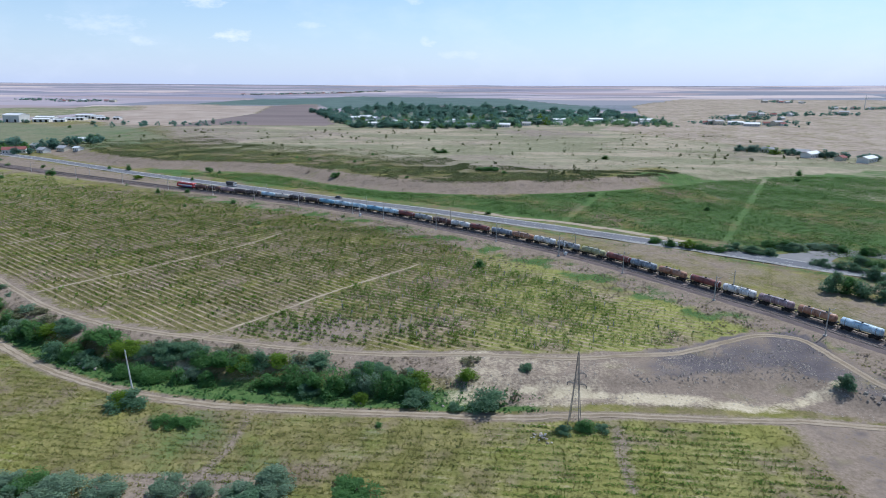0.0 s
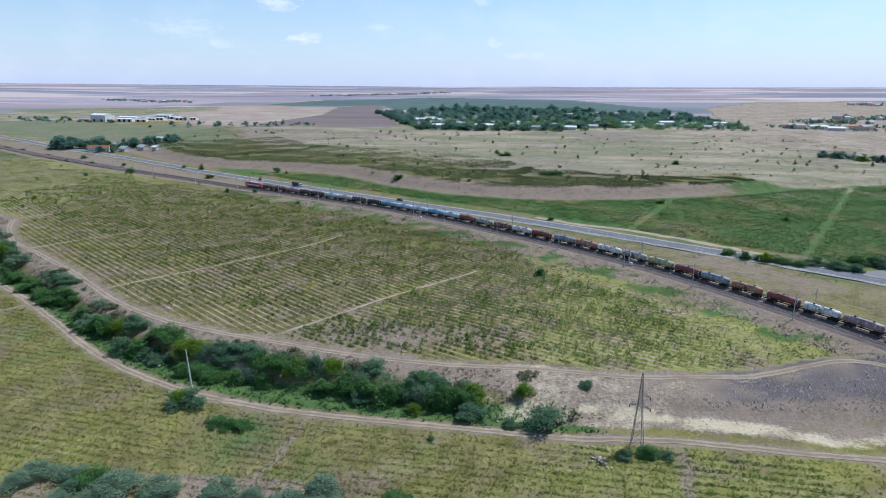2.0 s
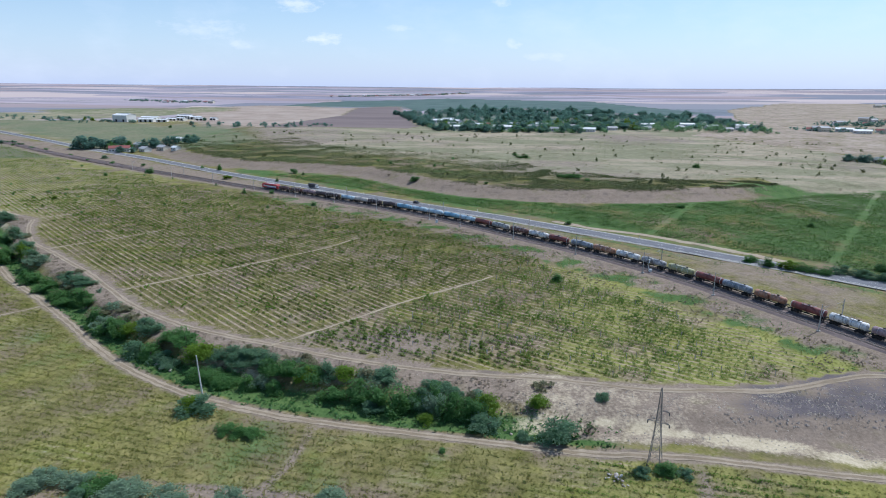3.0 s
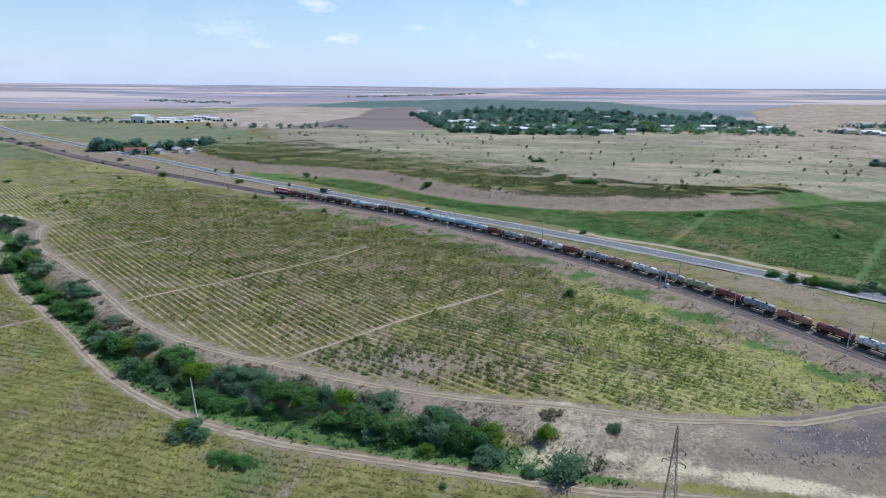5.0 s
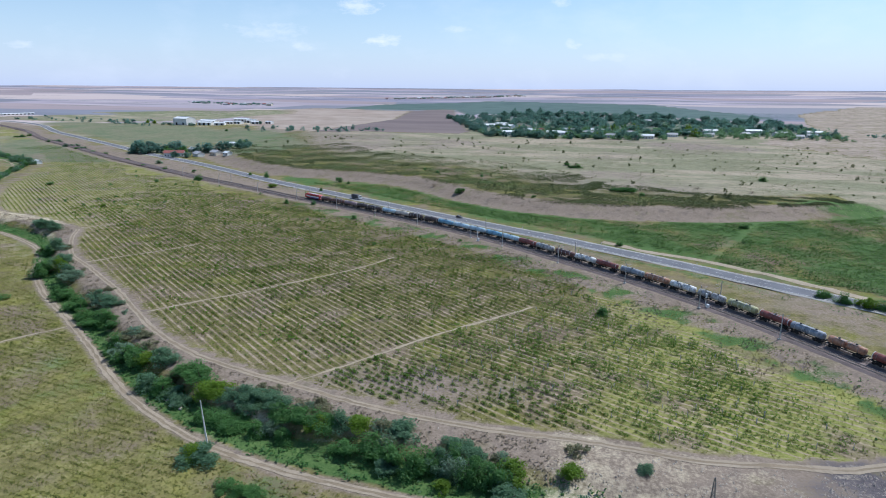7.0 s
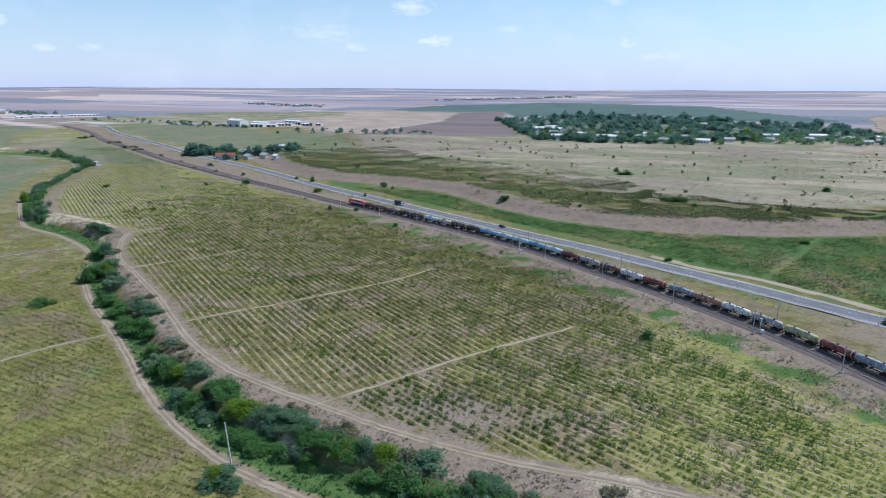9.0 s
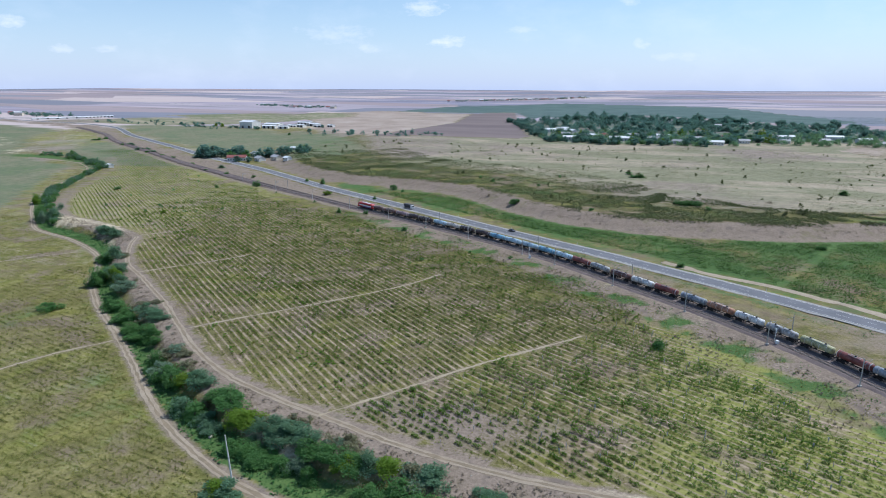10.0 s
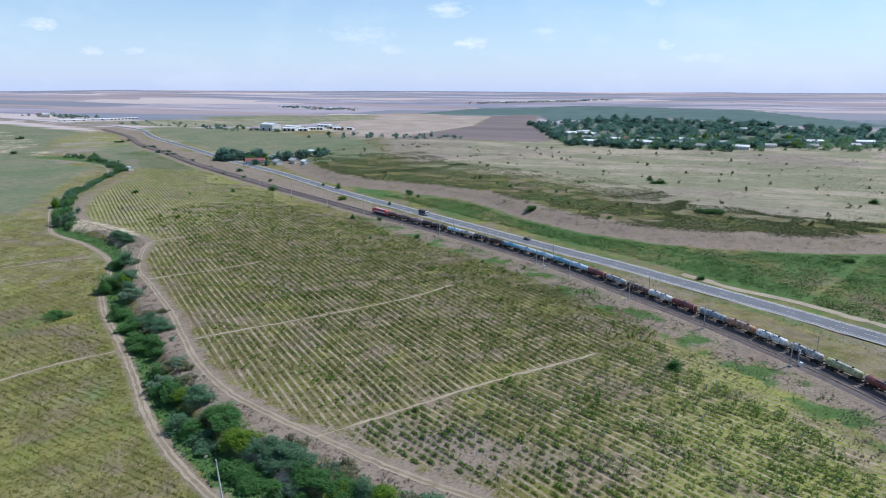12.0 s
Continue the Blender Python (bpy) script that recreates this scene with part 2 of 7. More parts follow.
def ground_material():
    m, k = tree_of("open_ground")
    p = k.add("ShaderNodeNewGeometry").outputs["Position"]
    fine, mid, big = k.noise(p, 1.3, 5.0, 0.65), k.noise(p, 0.16, 4.0, 0.6), k.noise(p, 0.02, 4.0, 0.6)
    far = k.noise(p, 0.0035, 5.0, 0.6)
    grain = k.math("ADD", k.math("MULTIPLY", fine, 0.55), k.math("MULTIPLY", mid, 0.45))
    patch = k.noise(p, 0.07, 4.0, 0.65)
    long = k.noise(k.add("ShaderNodeVectorMath", [("operation", "MULTIPLY")], i0=p, i1=(0.5, 1.5, 1.0)).outputs[0], 0.014, 4.0, 0.6)

    def zone(attribute, channel):
        a = k.add("ShaderNodeAttribute", [("attribute_name", attribute)])
        if channel == 3:
            v = a.outputs["Alpha"]
        else:
            v = k.add("ShaderNodeSeparateColor", Color=a.outputs["Color"]).outputs[channel]
        return k.ramp(k.math("ADD", v, k.math("ADD", k.math("MULTIPLY", k.math("SUBTRACT", grain, 0.5), 1.3), k.math("MULTIPLY", k.math("SUBTRACT", patch, 0.5), 1.1))), 0.3, 0.7)

    blades = k.ramp(grain, 0.36, 0.64)
    grass = k.mix(blades, (0.10, 0.098, 0.03), (0.195, 0.17, 0.065))
    grass = k.mix(k.math("MULTIPLY", k.ramp(big, 0.45, 0.62), 0.7), grass, k.mix(blades, (0.15, 0.125, 0.06), (0.265, 0.215, 0.115)))
    grass = k.mix(k.math("MULTIPLY", k.ramp(patch, 0.5, 0.66), 0.5), grass, k.mix(blades, (0.09, 0.125, 0.022), (0.17, 0.205, 0.045)))
    # mottles of straw, brown weeds and green, a few metres across
    mott, mott2 = k.noise(p, 0.33, 3.0, 0.6), k.noise(k.add("ShaderNodeVectorMath", [("operation", "ADD")], i0=p, i1=(71.0, 33.0, 0.0)).outputs[0], 0.12, 3.0, 0.6)
    grass = k.mix(k.math("MULTIPLY", k.ramp(mott, 0.52, 0.64), 0.55), grass, (0.28, 0.235, 0.10))
    grass = k.mix(k.math("MULTIPLY", k.ramp(mott2, 0.54, 0.66), 0.6), grass, k.mix(blades, (0.13, 0.10, 0.065), (0.22, 0.175, 0.12)))
    # browner weeds in one part of the fields, fresher grass in another
    tone = k.add("ShaderNodeAttribute", [("attribute_name", "tone")]).outputs["Fac"]
    tone = k.math("ADD", tone, k.math("MULTIPLY", k.math("SUBTRACT", mid, 0.5), 0.5))
    grass = k.mix(k.ramp(tone, 0.0, -0.6), grass, k.mix(blades, (0.08, 0.078, 0.028), (0.17, 0.15, 0.062)))
    grass = k.mix(k.ramp(tone, 0.0, 0.6), grass, k.mix(blades, (0.15, 0.17, 0.043), (0.315, 0.305, 0.098)))
    # drifts of yellow weeds and of grey-brown dry stalks
    shift = k.add("ShaderNodeVectorMath", [("operation", "ADD")], i0=p, i1=(310.0, 140.0, 0.0)).outputs[0]
    weeds, stalks = k.noise(shift, 0.055, 4.0, 0.62), k.noise(k.add("ShaderNodeVectorMath", [("operation", "ADD")], i0=p, i1=(-230.0, 510.0, 0.0)).outputs[0], 0.045, 4.0, 0.65)
    grass = k.mix(k.math("MULTIPLY", k.ramp(weeds, 0.53, 0.64), 0.5), grass, k.mix(blades, (0.14, 0.155, 0.026), (0.265, 0.255, 0.06)))
    grass = k.mix(k.math("MULTIPLY", k.ramp(stalks, 0.51, 0.63), 0.8), grass, k.mix(blades, (0.14, 0.105, 0.075), (0.26, 0.20, 0.15)))
    # worked strips between the rows
    row = k.add("ShaderNodeAttribute", [("attribute_name", "row")]).outputs["Fac"]
    wave = k.math("SINE", k.math("MULTIPLY", row, 2 * math.pi))
    strip = k.ramp(k.math("ADD", wave, k.math("MULTIPLY", k.math("SUBTRACT", grain, 0.5), 2.0)), 0.4, 1.0)
    earth = k.mix(blades, (0.23, 0.175, 0.125), (0.42, 0.33, 0.245))
    vine = zone("zone_b", 3)
    grass = k.mix(k.math("MULTIPLY", k.math("MULTIPLY", strip, vine), k.math("ADD", 0.4, k.math("MULTIPLY", k.ramp(patch, 0.36, 0.6), 0.6))), grass, earth)
    soil = k.mix(blades, (0.165, 0.13, 0.10), (0.315, 0.25, 0.195))
    soil = k.mix(k.math("MULTIPLY", k.ramp(mid, 0.53, 0.68), 0.6), soil, (0.105, 0.085, 0.075))
    soil = k.mix(k.math("MULTIPLY", k.ramp(patch, 0.55, 0.68), 0.5), soil, (0.16, 0.15, 0.065))
    cinder = k.add("ShaderNodeAttribute", [("attribute_name", "cinder")]).outputs["Fac"]
    soil = k.mix(k.ramp(k.math("ADD", cinder, k.math("MULTIPLY", k.math("SUBTRACT", grain, 0.5), 2.4)), 0.3, 0.7), soil, k.mix(blades, (0.075, 0.066, 0.072), (0.155, 0.135, 0.135)))
    pale = k.mix(blades, (0.36, 0.30, 0.20), (0.56, 0.48, 0.345))
    lush = k.mix(blades, (0.045, 0.095, 0.028), (0.11, 0.17, 0.055))
    dry = k.mix(blades, (0.255, 0.215, 0.155), (0.42, 0.355, 0.26))
    dry = k.mix(k.math("MULTIPLY", k.ramp(long, 0.40, 0.54), 0.85), dry, k.mix(blades, (0.14, 0.145, 0.085), (0.245, 0.24, 0.145)))
    dry = k.mix(k.math("MULTIPLY", k.ramp(far, 0.5, 0.58), 0.8), dry, k.mix(blades, (0.19, 0.15, 0.13), (0.32, 0.255, 0.215)))
    dry = k.mix(k.math("MULTIPLY", k.ramp(patch, 0.6, 0.68), 0.6), dry, (0.12, 0.13, 0.06))
    # the open plain: long soft parcels of fallow, stubble and ploughed land; the bluish mauve paints in distance haze
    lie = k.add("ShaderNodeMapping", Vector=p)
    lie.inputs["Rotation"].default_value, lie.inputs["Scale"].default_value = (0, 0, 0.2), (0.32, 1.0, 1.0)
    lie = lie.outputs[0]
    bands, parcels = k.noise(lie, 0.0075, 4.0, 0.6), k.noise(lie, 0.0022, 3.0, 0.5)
    hazed_plough = k.mix(k.ramp(bands, 0.38, 0.62), (0.26, 0.23, 0.275), (0.38, 0.335, 0.38))
    hazed_plough = k.mix(k.math("MULTIPLY", k.ramp(parcels, 0.5, 0.62), 0.7), hazed_plough, (0.37, 0.32, 0.335))
    hazed_plough = k.mix(k.math("MULTIPLY", k.ramp(parcels, 0.48, 0.38), 0.6), hazed_plough, (0.14, 0.155, 0.215))
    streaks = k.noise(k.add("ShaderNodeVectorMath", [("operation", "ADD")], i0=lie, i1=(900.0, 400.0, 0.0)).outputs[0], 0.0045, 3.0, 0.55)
    hazed_plough = k.mix(k.math("MULTIPLY", k.ramp(streaks, 0.55, 0.62), 0.75), hazed_plough, (0.47, 0.405, 0.42))
    hazed_plough = k.mix(k.math("MULTIPLY", k.ramp(streaks, 0.44, 0.38), 0.6), hazed_plough, (0.15, 0.145, 0.17))
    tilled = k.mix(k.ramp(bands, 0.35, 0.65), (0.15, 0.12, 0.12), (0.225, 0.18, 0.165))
    # far crop green, paled and pulled towards blue to imitate haze
    hazed_crop = k.mix(k.ramp(big, 0.35, 0.65), (0.08, 0.12, 0.112), (0.11, 0.155, 0.138))
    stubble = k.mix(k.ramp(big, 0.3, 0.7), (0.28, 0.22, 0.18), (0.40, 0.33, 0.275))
    # crisp long parcels of the far plain, each with a tone of its own, the blue-grey ones tinted for haze
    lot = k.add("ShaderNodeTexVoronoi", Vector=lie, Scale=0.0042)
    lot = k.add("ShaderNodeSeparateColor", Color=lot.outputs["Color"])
    hazed_plough = k.mix(k.math("MULTIPLY", k.ramp(lot.outputs[0], 0.60, 0.64), 0.75), hazed_plough, (0.31, 0.245, 0.24))
    hazed_plough = k.mix(k.math("MULTIPLY", k.ramp(lot.outputs[1], 0.76, 0.79), 0.8), hazed_plough, (0.52, 0.43, 0.40))
    hazed_plough = k.mix(k.math("MULTIPLY", k.ramp(lot.outputs[2], 0.74, 0.77), 0.8), hazed_plough, (0.18, 0.195, 0.235))
    meadow = k.mix(k.ramp(big, 0.38, 0.62), k.mix(blades, (0.105, 0.13, 0.072), (0.18, 0.20, 0.115)), k.mix(blades, (0.14, 0.14, 0.085), (0.235, 0.22, 0.142)))
    col = k.mix(zone("zone_a", 3), grass, dry)
    col = k.mix(zone("zone_b", 0), col, hazed_plough)
    col = k.mix(k.ramp(k.add("ShaderNodeAttribute", [("attribute_name", "tilled")]).outputs["Fac"], 0.3, 0.7), col, tilled)
    col = k.mix(k.ramp(k.add("ShaderNodeAttribute", [("attribute_name", "meadow")]).outputs["Fac"], 0.1, 0.9), col, meadow)
    col = k.mix(zone("zone_b", 1), col, hazed_crop)
    col = k.mix(zone("zone_b", 2), col, stubble)
    col = k.mix(zone("zone_a", 2), col, lush)
    col = k.mix(zone("zone_a", 0), col, soil)
    col = k.mix(zone("zone_a", 1), col, pale)
    return finish(k, m, col, 0.95, grain, 0.8, 0.25, 0.0, 0.1)


GROUND = ground_material()
ASPHALT = plain("asphalt", (0.14, 0.143, 0.155), (0.195, 0.198, 0.215), 3.0, 0.12, 0.95, bump=0.1, specular=0.0)
WORN_ASPHALT = plain("worn_grey_asphalt", (0.20, 0.195, 0.195), (0.29, 0.28, 0.275), 1.5, 0.12, 0.95, bump=0.2, specular=0.0)
SHOULDER = plain("pale_gravel_shoulder", (0.30, 0.285, 0.265), (0.44, 0.42, 0.39), 2.0, 0.2, 0.95)
PAINT_LINE = plain("road_paint", (0.50, 0.50, 0.49), (0.68, 0.68, 0.66), 5.0, 0.4, 0.7)
TRACK_DIRT = plain("worn_earth_track", (0.27, 0.215, 0.155), (0.44, 0.365, 0.27), 1.4, 0.15, 0.95, bump=0.5)
PATH_DIRT = plain("trodden_path", (0.28, 0.23, 0.15), (0.42, 0.35, 0.245), 1.4, 0.2, 0.95, bump=0.5)
BALLAST = plain("stone_ballast", (0.15, 0.12, 0.112), (0.26, 0.21, 0.195), 5.0, 0.25, 1.0, bump=0.8, specular=0.0)
CONCRETE = plain("weathered_concrete", (0.36, 0.345, 0.32), (0.52, 0.50, 0.47), 3.0, 0.6, 0.9)
SLEEPER = plain("concrete_sleeper", (0.15, 0.125, 0.11), (0.25, 0.21, 0.19), 4.0, 0.8, 1.0, specular=0.0)
RAIL_STEEL = plain("rail_steel", (0.17, 0.15, 0.14), (0.27, 0.245, 0.235), 5.0, 0.7, 0.7, 0.0)
STEEL = plain("galvanised_steel", (0.24, 0.25, 0.26), (0.36, 0.37, 0.38), 4.0, 0.6, 0.55, 0.4)
RUSTY_STEEL = plain("rusting_lattice_steel", (0.20, 0.185, 0.175), (0.33, 0.30, 0.28), 4.0, 0.5, 0.8, 0.1)
BLACK_STEEL = plain("sooty_black_steel", (0.012, 0.012, 0.013), (0.032, 0.029, 0.028), 3.0, 0.5, 0.7)
CABLE = plain("copper_cable", (0.08, 0.07, 0.06), (0.14, 0.12, 0.10), 3.0, 0.5, 0.6)
WHITE_WALL = plain("whitewashed_wall", (0.62, 0.60, 0.56), (0.80, 0.78, 0.74), 1.5, 0.15, 0.9)
CREAM_WALL = plain("cream_render", (0.52, 0.46, 0.36), (0.68, 0.62, 0.50), 1.5, 0.15, 0.9)
RED_ROOF = plain("red_roof_tiles", (0.19, 0.06, 0.055), (0.31, 0.125, 0.11), 2.0, 0.3, 0.85)
GREY_ROOF = plain("grey_sheet_roof", (0.30, 0.30, 0.31), (0.46, 0.46, 0.47), 2.0, 0.2, 0.7)
WHITE_ROOF = plain("white_sheet_roof", (0.66, 0.67, 0.68), (0.82, 0.83, 0.84), 1.0, 0.1, 0.6)
GLASS = plain("dark_window_glass", (0.02, 0.025, 0.03), (0.05, 0.055, 0.06), 1.0, 0.3, 0.12, specular=0.6)
BARK = plain("grey_brown_bark", (0.09, 0.07, 0.05), (0.18, 0.14, 0.105), 5.0, 0.8, 0.95, bump=0.6)
STONE = plain("pale_limestone", (0.32, 0.275, 0.225), (0.48, 0.425, 0.355), 2.0, 0.4, 0.95, bump=0.6)
DARK_STONE = plain("weathered_grey_clods", (0.27, 0.23, 0.20), (0.40, 0.345, 0.30), 2.0, 0.4, 0.95, bump=0.7)
LEAF = {"d": leaves("dark_green_leaves", (0.065, 0.175, 0.05), (0.185, 0.35, 0.105), (0.11, 0.235, 0.075)),
        "t": leaves("silvery_green_leaves", (0.09, 0.185, 0.105), (0.235, 0.37, 0.215), (0.14, 0.255, 0.135)),
        "s": leaves("sage_grey_leaves", (0.15, 0.24, 0.155), (0.34, 0.45, 0.305), (0.21, 0.31, 0.195)),
        "y": leaves("yellow_green_leaves", (0.13, 0.24, 0.022), (0.25, 0.38, 0.05), (0.17, 0.26, 0.035)),
        "g": leaves("grey_olive_scrub_leaves", (0.20, 0.21, 0.115), (0.34, 0.335, 0.195), (0.25, 0.225, 0.14)),
        "o": leaves("garden_tree_leaves", (0.11, 0.22, 0.11), (0.24, 0.39, 0.19), (0.17, 0.30, 0.14)),
        "b": leaves("brownish_scrub_leaves", (0.20, 0.17, 0.12), (0.35, 0.295, 0.215), (0.25, 0.205, 0.15)),
        # leaves of the far trees: the blue in them is painted distance haze
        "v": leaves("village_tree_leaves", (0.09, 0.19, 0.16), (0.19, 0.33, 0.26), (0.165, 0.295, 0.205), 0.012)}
PLATEAU_LEAF = leaves("dark_olive_scrub_leaves", (0.08, 0.11, 0.042), (0.165, 0.195, 0.078), (0.14, 0.14, 0.072), 0.03)
VINE_LEAF = leaves("vine_leaves", (0.07, 0.14, 0.02), (0.175, 0.25, 0.042), (0.18, 0.205, 0.042), 0.05)
WEED_LEAF = leaves("weed_and_grass_blades", (0.19, 0.20, 0.045), (0.33, 0.295, 0.10), (0.25, 0.27, 0.055), 0.04)
ROW_LEAF = leaves("weedy_vine_leaves", (0.11, 0.14, 0.026), (0.205, 0.22, 0.052), (0.14, 0.185, 0.034), 0.04)
LUSH_LEAF = leaves("lush_ditch_weeds", (0.065, 0.175, 0.055), (0.15, 0.29, 0.09), (0.10, 0.215, 0.06), 0.06)
EAST_LEAF = leaves("dense_vine_leaves", (0.06, 0.145, 0.035), (0.155, 0.27, 0.06), (0.115, 0.195, 0.048), 0.02)
SOUTH_LEAF = leaves("bushy_vine_leaves", (0.055, 0.15, 0.016), (0.19, 0.325, 0.042), (0.145, 0.235, 0.03), 0.03)

# ---- helpers for meshes ----
def part(name, bm, material, parent=None, label=""):
    """One mesh object out of a bmesh, under its thing."""
    me = bpy.data.meshes.new(name)
    bm.to_mesh(me)
    bm.free()
    me.materials.append(material)
    ob = new(name, me)
    ob.parent = parent
    if label:
        ob["label"] = label
    return ob


def fast_mesh(name, verts, faces, material, smooth_faces=False):
    """A mesh from arrays; all faces have the same number of corners."""
    v, f = np.asarray(verts, np.float32), np.asarray(faces, np.int32)
    me = bpy.data.meshes.new(name)
    me.vertices.add(len(v))
    me.vertices.foreach_set("co", v.ravel())
    me.loops.add(f.size)
    me.loops.foreach_set("vertex_index", f.ravel())
    me.polygons.add(len(f))
    me.polygons.foreach_set("loop_start", np.arange(len(f), dtype=np.int32) * f.shape[1])
    me.polygons.foreach_set("use_smooth", np.full(len(f), smooth_faces))
    me.update(calc_edges=True)
    me.materials.append(material)
    return me


def leaf_mesh(name, centres, sizes, material, rng, up=0.6, slim=0.6):
    """Loose pointed leaves, one about each centre."""
    c, s = np.asarray(centres, float), np.asarray(sizes, float)[:, None]
    n = rng.normal(size=c.shape)
    n[:, 2] = np.abs(n[:, 2]) + up
    n /= np.linalg.norm(n, axis=1)[:, None]
    a = np.cross(n, rng.normal(size=c.shape))
    a /= np.linalg.norm(a, axis=1)[:, None]
    b = np.cross(n, a)
    v = np.stack([c + a * s, c + b * s * slim, c - a * s, c - b * s * slim], 1).reshape(-1, 3)
    return fast_mesh(name, v, np.arange(len(v)).reshape(-1, 4), material)


def box(bm, x0, x1, y0, y1, z0, z1, bevel=0.0):
    m = Matrix.Translation(((x0 + x1) / 2, (y0 + y1) / 2, (z0 + z1) / 2)) @ Matrix.Diagonal((x1 - x0, y1 - y0, z1 - z0, 1))
    made = bmesh.ops.create_cube(bm, size=1.0, matrix=m)
    if bevel:
        edges = {e for v in made["verts"] for e in v.link_edges}
        bmesh.ops.bevel(bm, geom=list(edges), offset=bevel, segments=2, affect="EDGES")
    return bm


def rod(bm, a, b, r, r2=None, sides=8):
    """A round bar from a to b."""
    a, b = Vector(a), Vector(b)
    m = Matrix.Translation((a + b) / 2) @ (b - a).to_track_quat("Z", "Y").to_matrix().to_4x4()
    bmesh.ops.create_cone(bm, cap_ends=True, segments=sides, radius1=r, radius2=r if r2 is None else r2, depth=(b - a).length, matrix=m)
    return bm


def along(line, step=3.0):
    """Points, headings to the left and lengths along a rounded line."""
    p = smooth(line, step)
    d = np.gradient(p, axis=0)
    d /= np.linalg.norm(d, axis=1)[:, None]
    s = np.concatenate([[0], np.cumsum(np.linalg.norm(np.diff(p, axis=0), axis=1))])
    return p, np.stack([-d[:, 1], d[:, 0]], 1), s


def ribbon(name, line, profile, material, z_of, step=3.0, ragged=0.0, seed=1):
    """A strip that follows a line: profile holds (offset to the left, height) pairs."""
    p, left, _ = along(line, step)
    rng = np.random.default_rng(seed)
    rows = []
    for i, (o, h) in enumerate(profile):
        off = o + (rng.normal(0, ragged, len(p)) if ragged and i in (0, len(profile) - 1) else 0)
        q = p + left * np.reshape(off, (-1, 1))
        rows.append(np.column_stack([q, z_of(q) + h]))
    v = np.stack(rows, 1).reshape(-1, 3)
    m, n = len(profile), len(p)
    i, j = np.meshgrid(np.arange(n - 1), np.arange(m - 1), indexing="ij")
    a = (i * m + j).ravel()
    return new(name, fast_mesh(name, v, np.stack([a, a + m, a + m + 1, a + 1], 1), material))


def drape(q):
    return ground_z(q[:, 0], q[:, 1])


def structure(ob, label, category):
    return tagged(ob, label, category, kind="structure")


def inside(X, Y, poly):
    """Which points lie in a polygon."""
    hit = np.zeros(np.shape(X), bool)
    for (ax, ay), (bx, by) in zip(poly, poly[1:] + poly[:1]):
        cross = (ay > Y) != (by > Y)
        hit ^= cross & (X < (bx - ax) * (Y - ay) / ((by - ay) or 1e-9) + ax)
    return hit


# ---- ground ----
def drift(x, y, size, seed):
    """Slow unevenness between 0 and 1."""
    rng = np.random.default_rng(seed)
    out = np.zeros(np.shape(x))
    for i in range(5):
        a, ph = rng.uniform(0, 2 * math.pi), rng.uniform(0, 6.28)
        w = (1.0 + 0.7 * i) / size
        out += np.sin((x * math.cos(a) + y * math.sin(a)) * w * 2 * math.pi + ph + 1.7 * np.sin((x * math.sin(a) - y * math.cos(a)) * w * 3 + ph)) / (1 + 0.4 * i)
    return np.clip(0.5 + out / 4.2, 0, 1)


PATHS = [[(-75, 160.5), (-62, 180), (-46, 202.5), (-33, 219), (-20, 234)], [(-149, 195), (-129, 221), (-107, 248.5), (-96, 266), (-88, 284)],
         [(-216, 242), (-198.6, 265), (-188.5, 284.5)], [(-271, 298), (-256, 317)]]
WEST_PATHS = [[(-186, 150), (-184, 156.5), (-178.7, 171), (-170, 186)], [(-305, 237), (-283, 268)]]
ROW_MAIN, ROW_SOUTH, ROW_FRONT, ROW_EAST = radians(-36.5), radians(-27.5), radians(-6), radians(-16.6)
GAP_MAIN, GAP_FRONT, GAP_EAST = 2.4, 2.3, 2.9


def across(X, Y, angle, gap):
    return (-math.sin(angle) * X + math.cos(angle) * Y) / gap


def south_block(x, y):
    """The part of the large field east of the first path."""
    return (x + 75) * 0.80 - (y - 160.5) * 0.60 > 0


def graded(lo, a, b, hi, fine, growth):
    """Grid lines: even between a and b, wider and wider outside."""
    mid = list(np.arange(a, b + fine / 2, fine))
    out, s = [mid[-1]], fine
    while out[-1] < hi:
        s *= growth
        out.append(out[-1] + s)
    low, s = [mid[0]], fine
    while low[-1] > lo:
        s *= growth
        low.append(low[-1] - s)
    return np.array(low[:0:-1] + mid + out[1:])


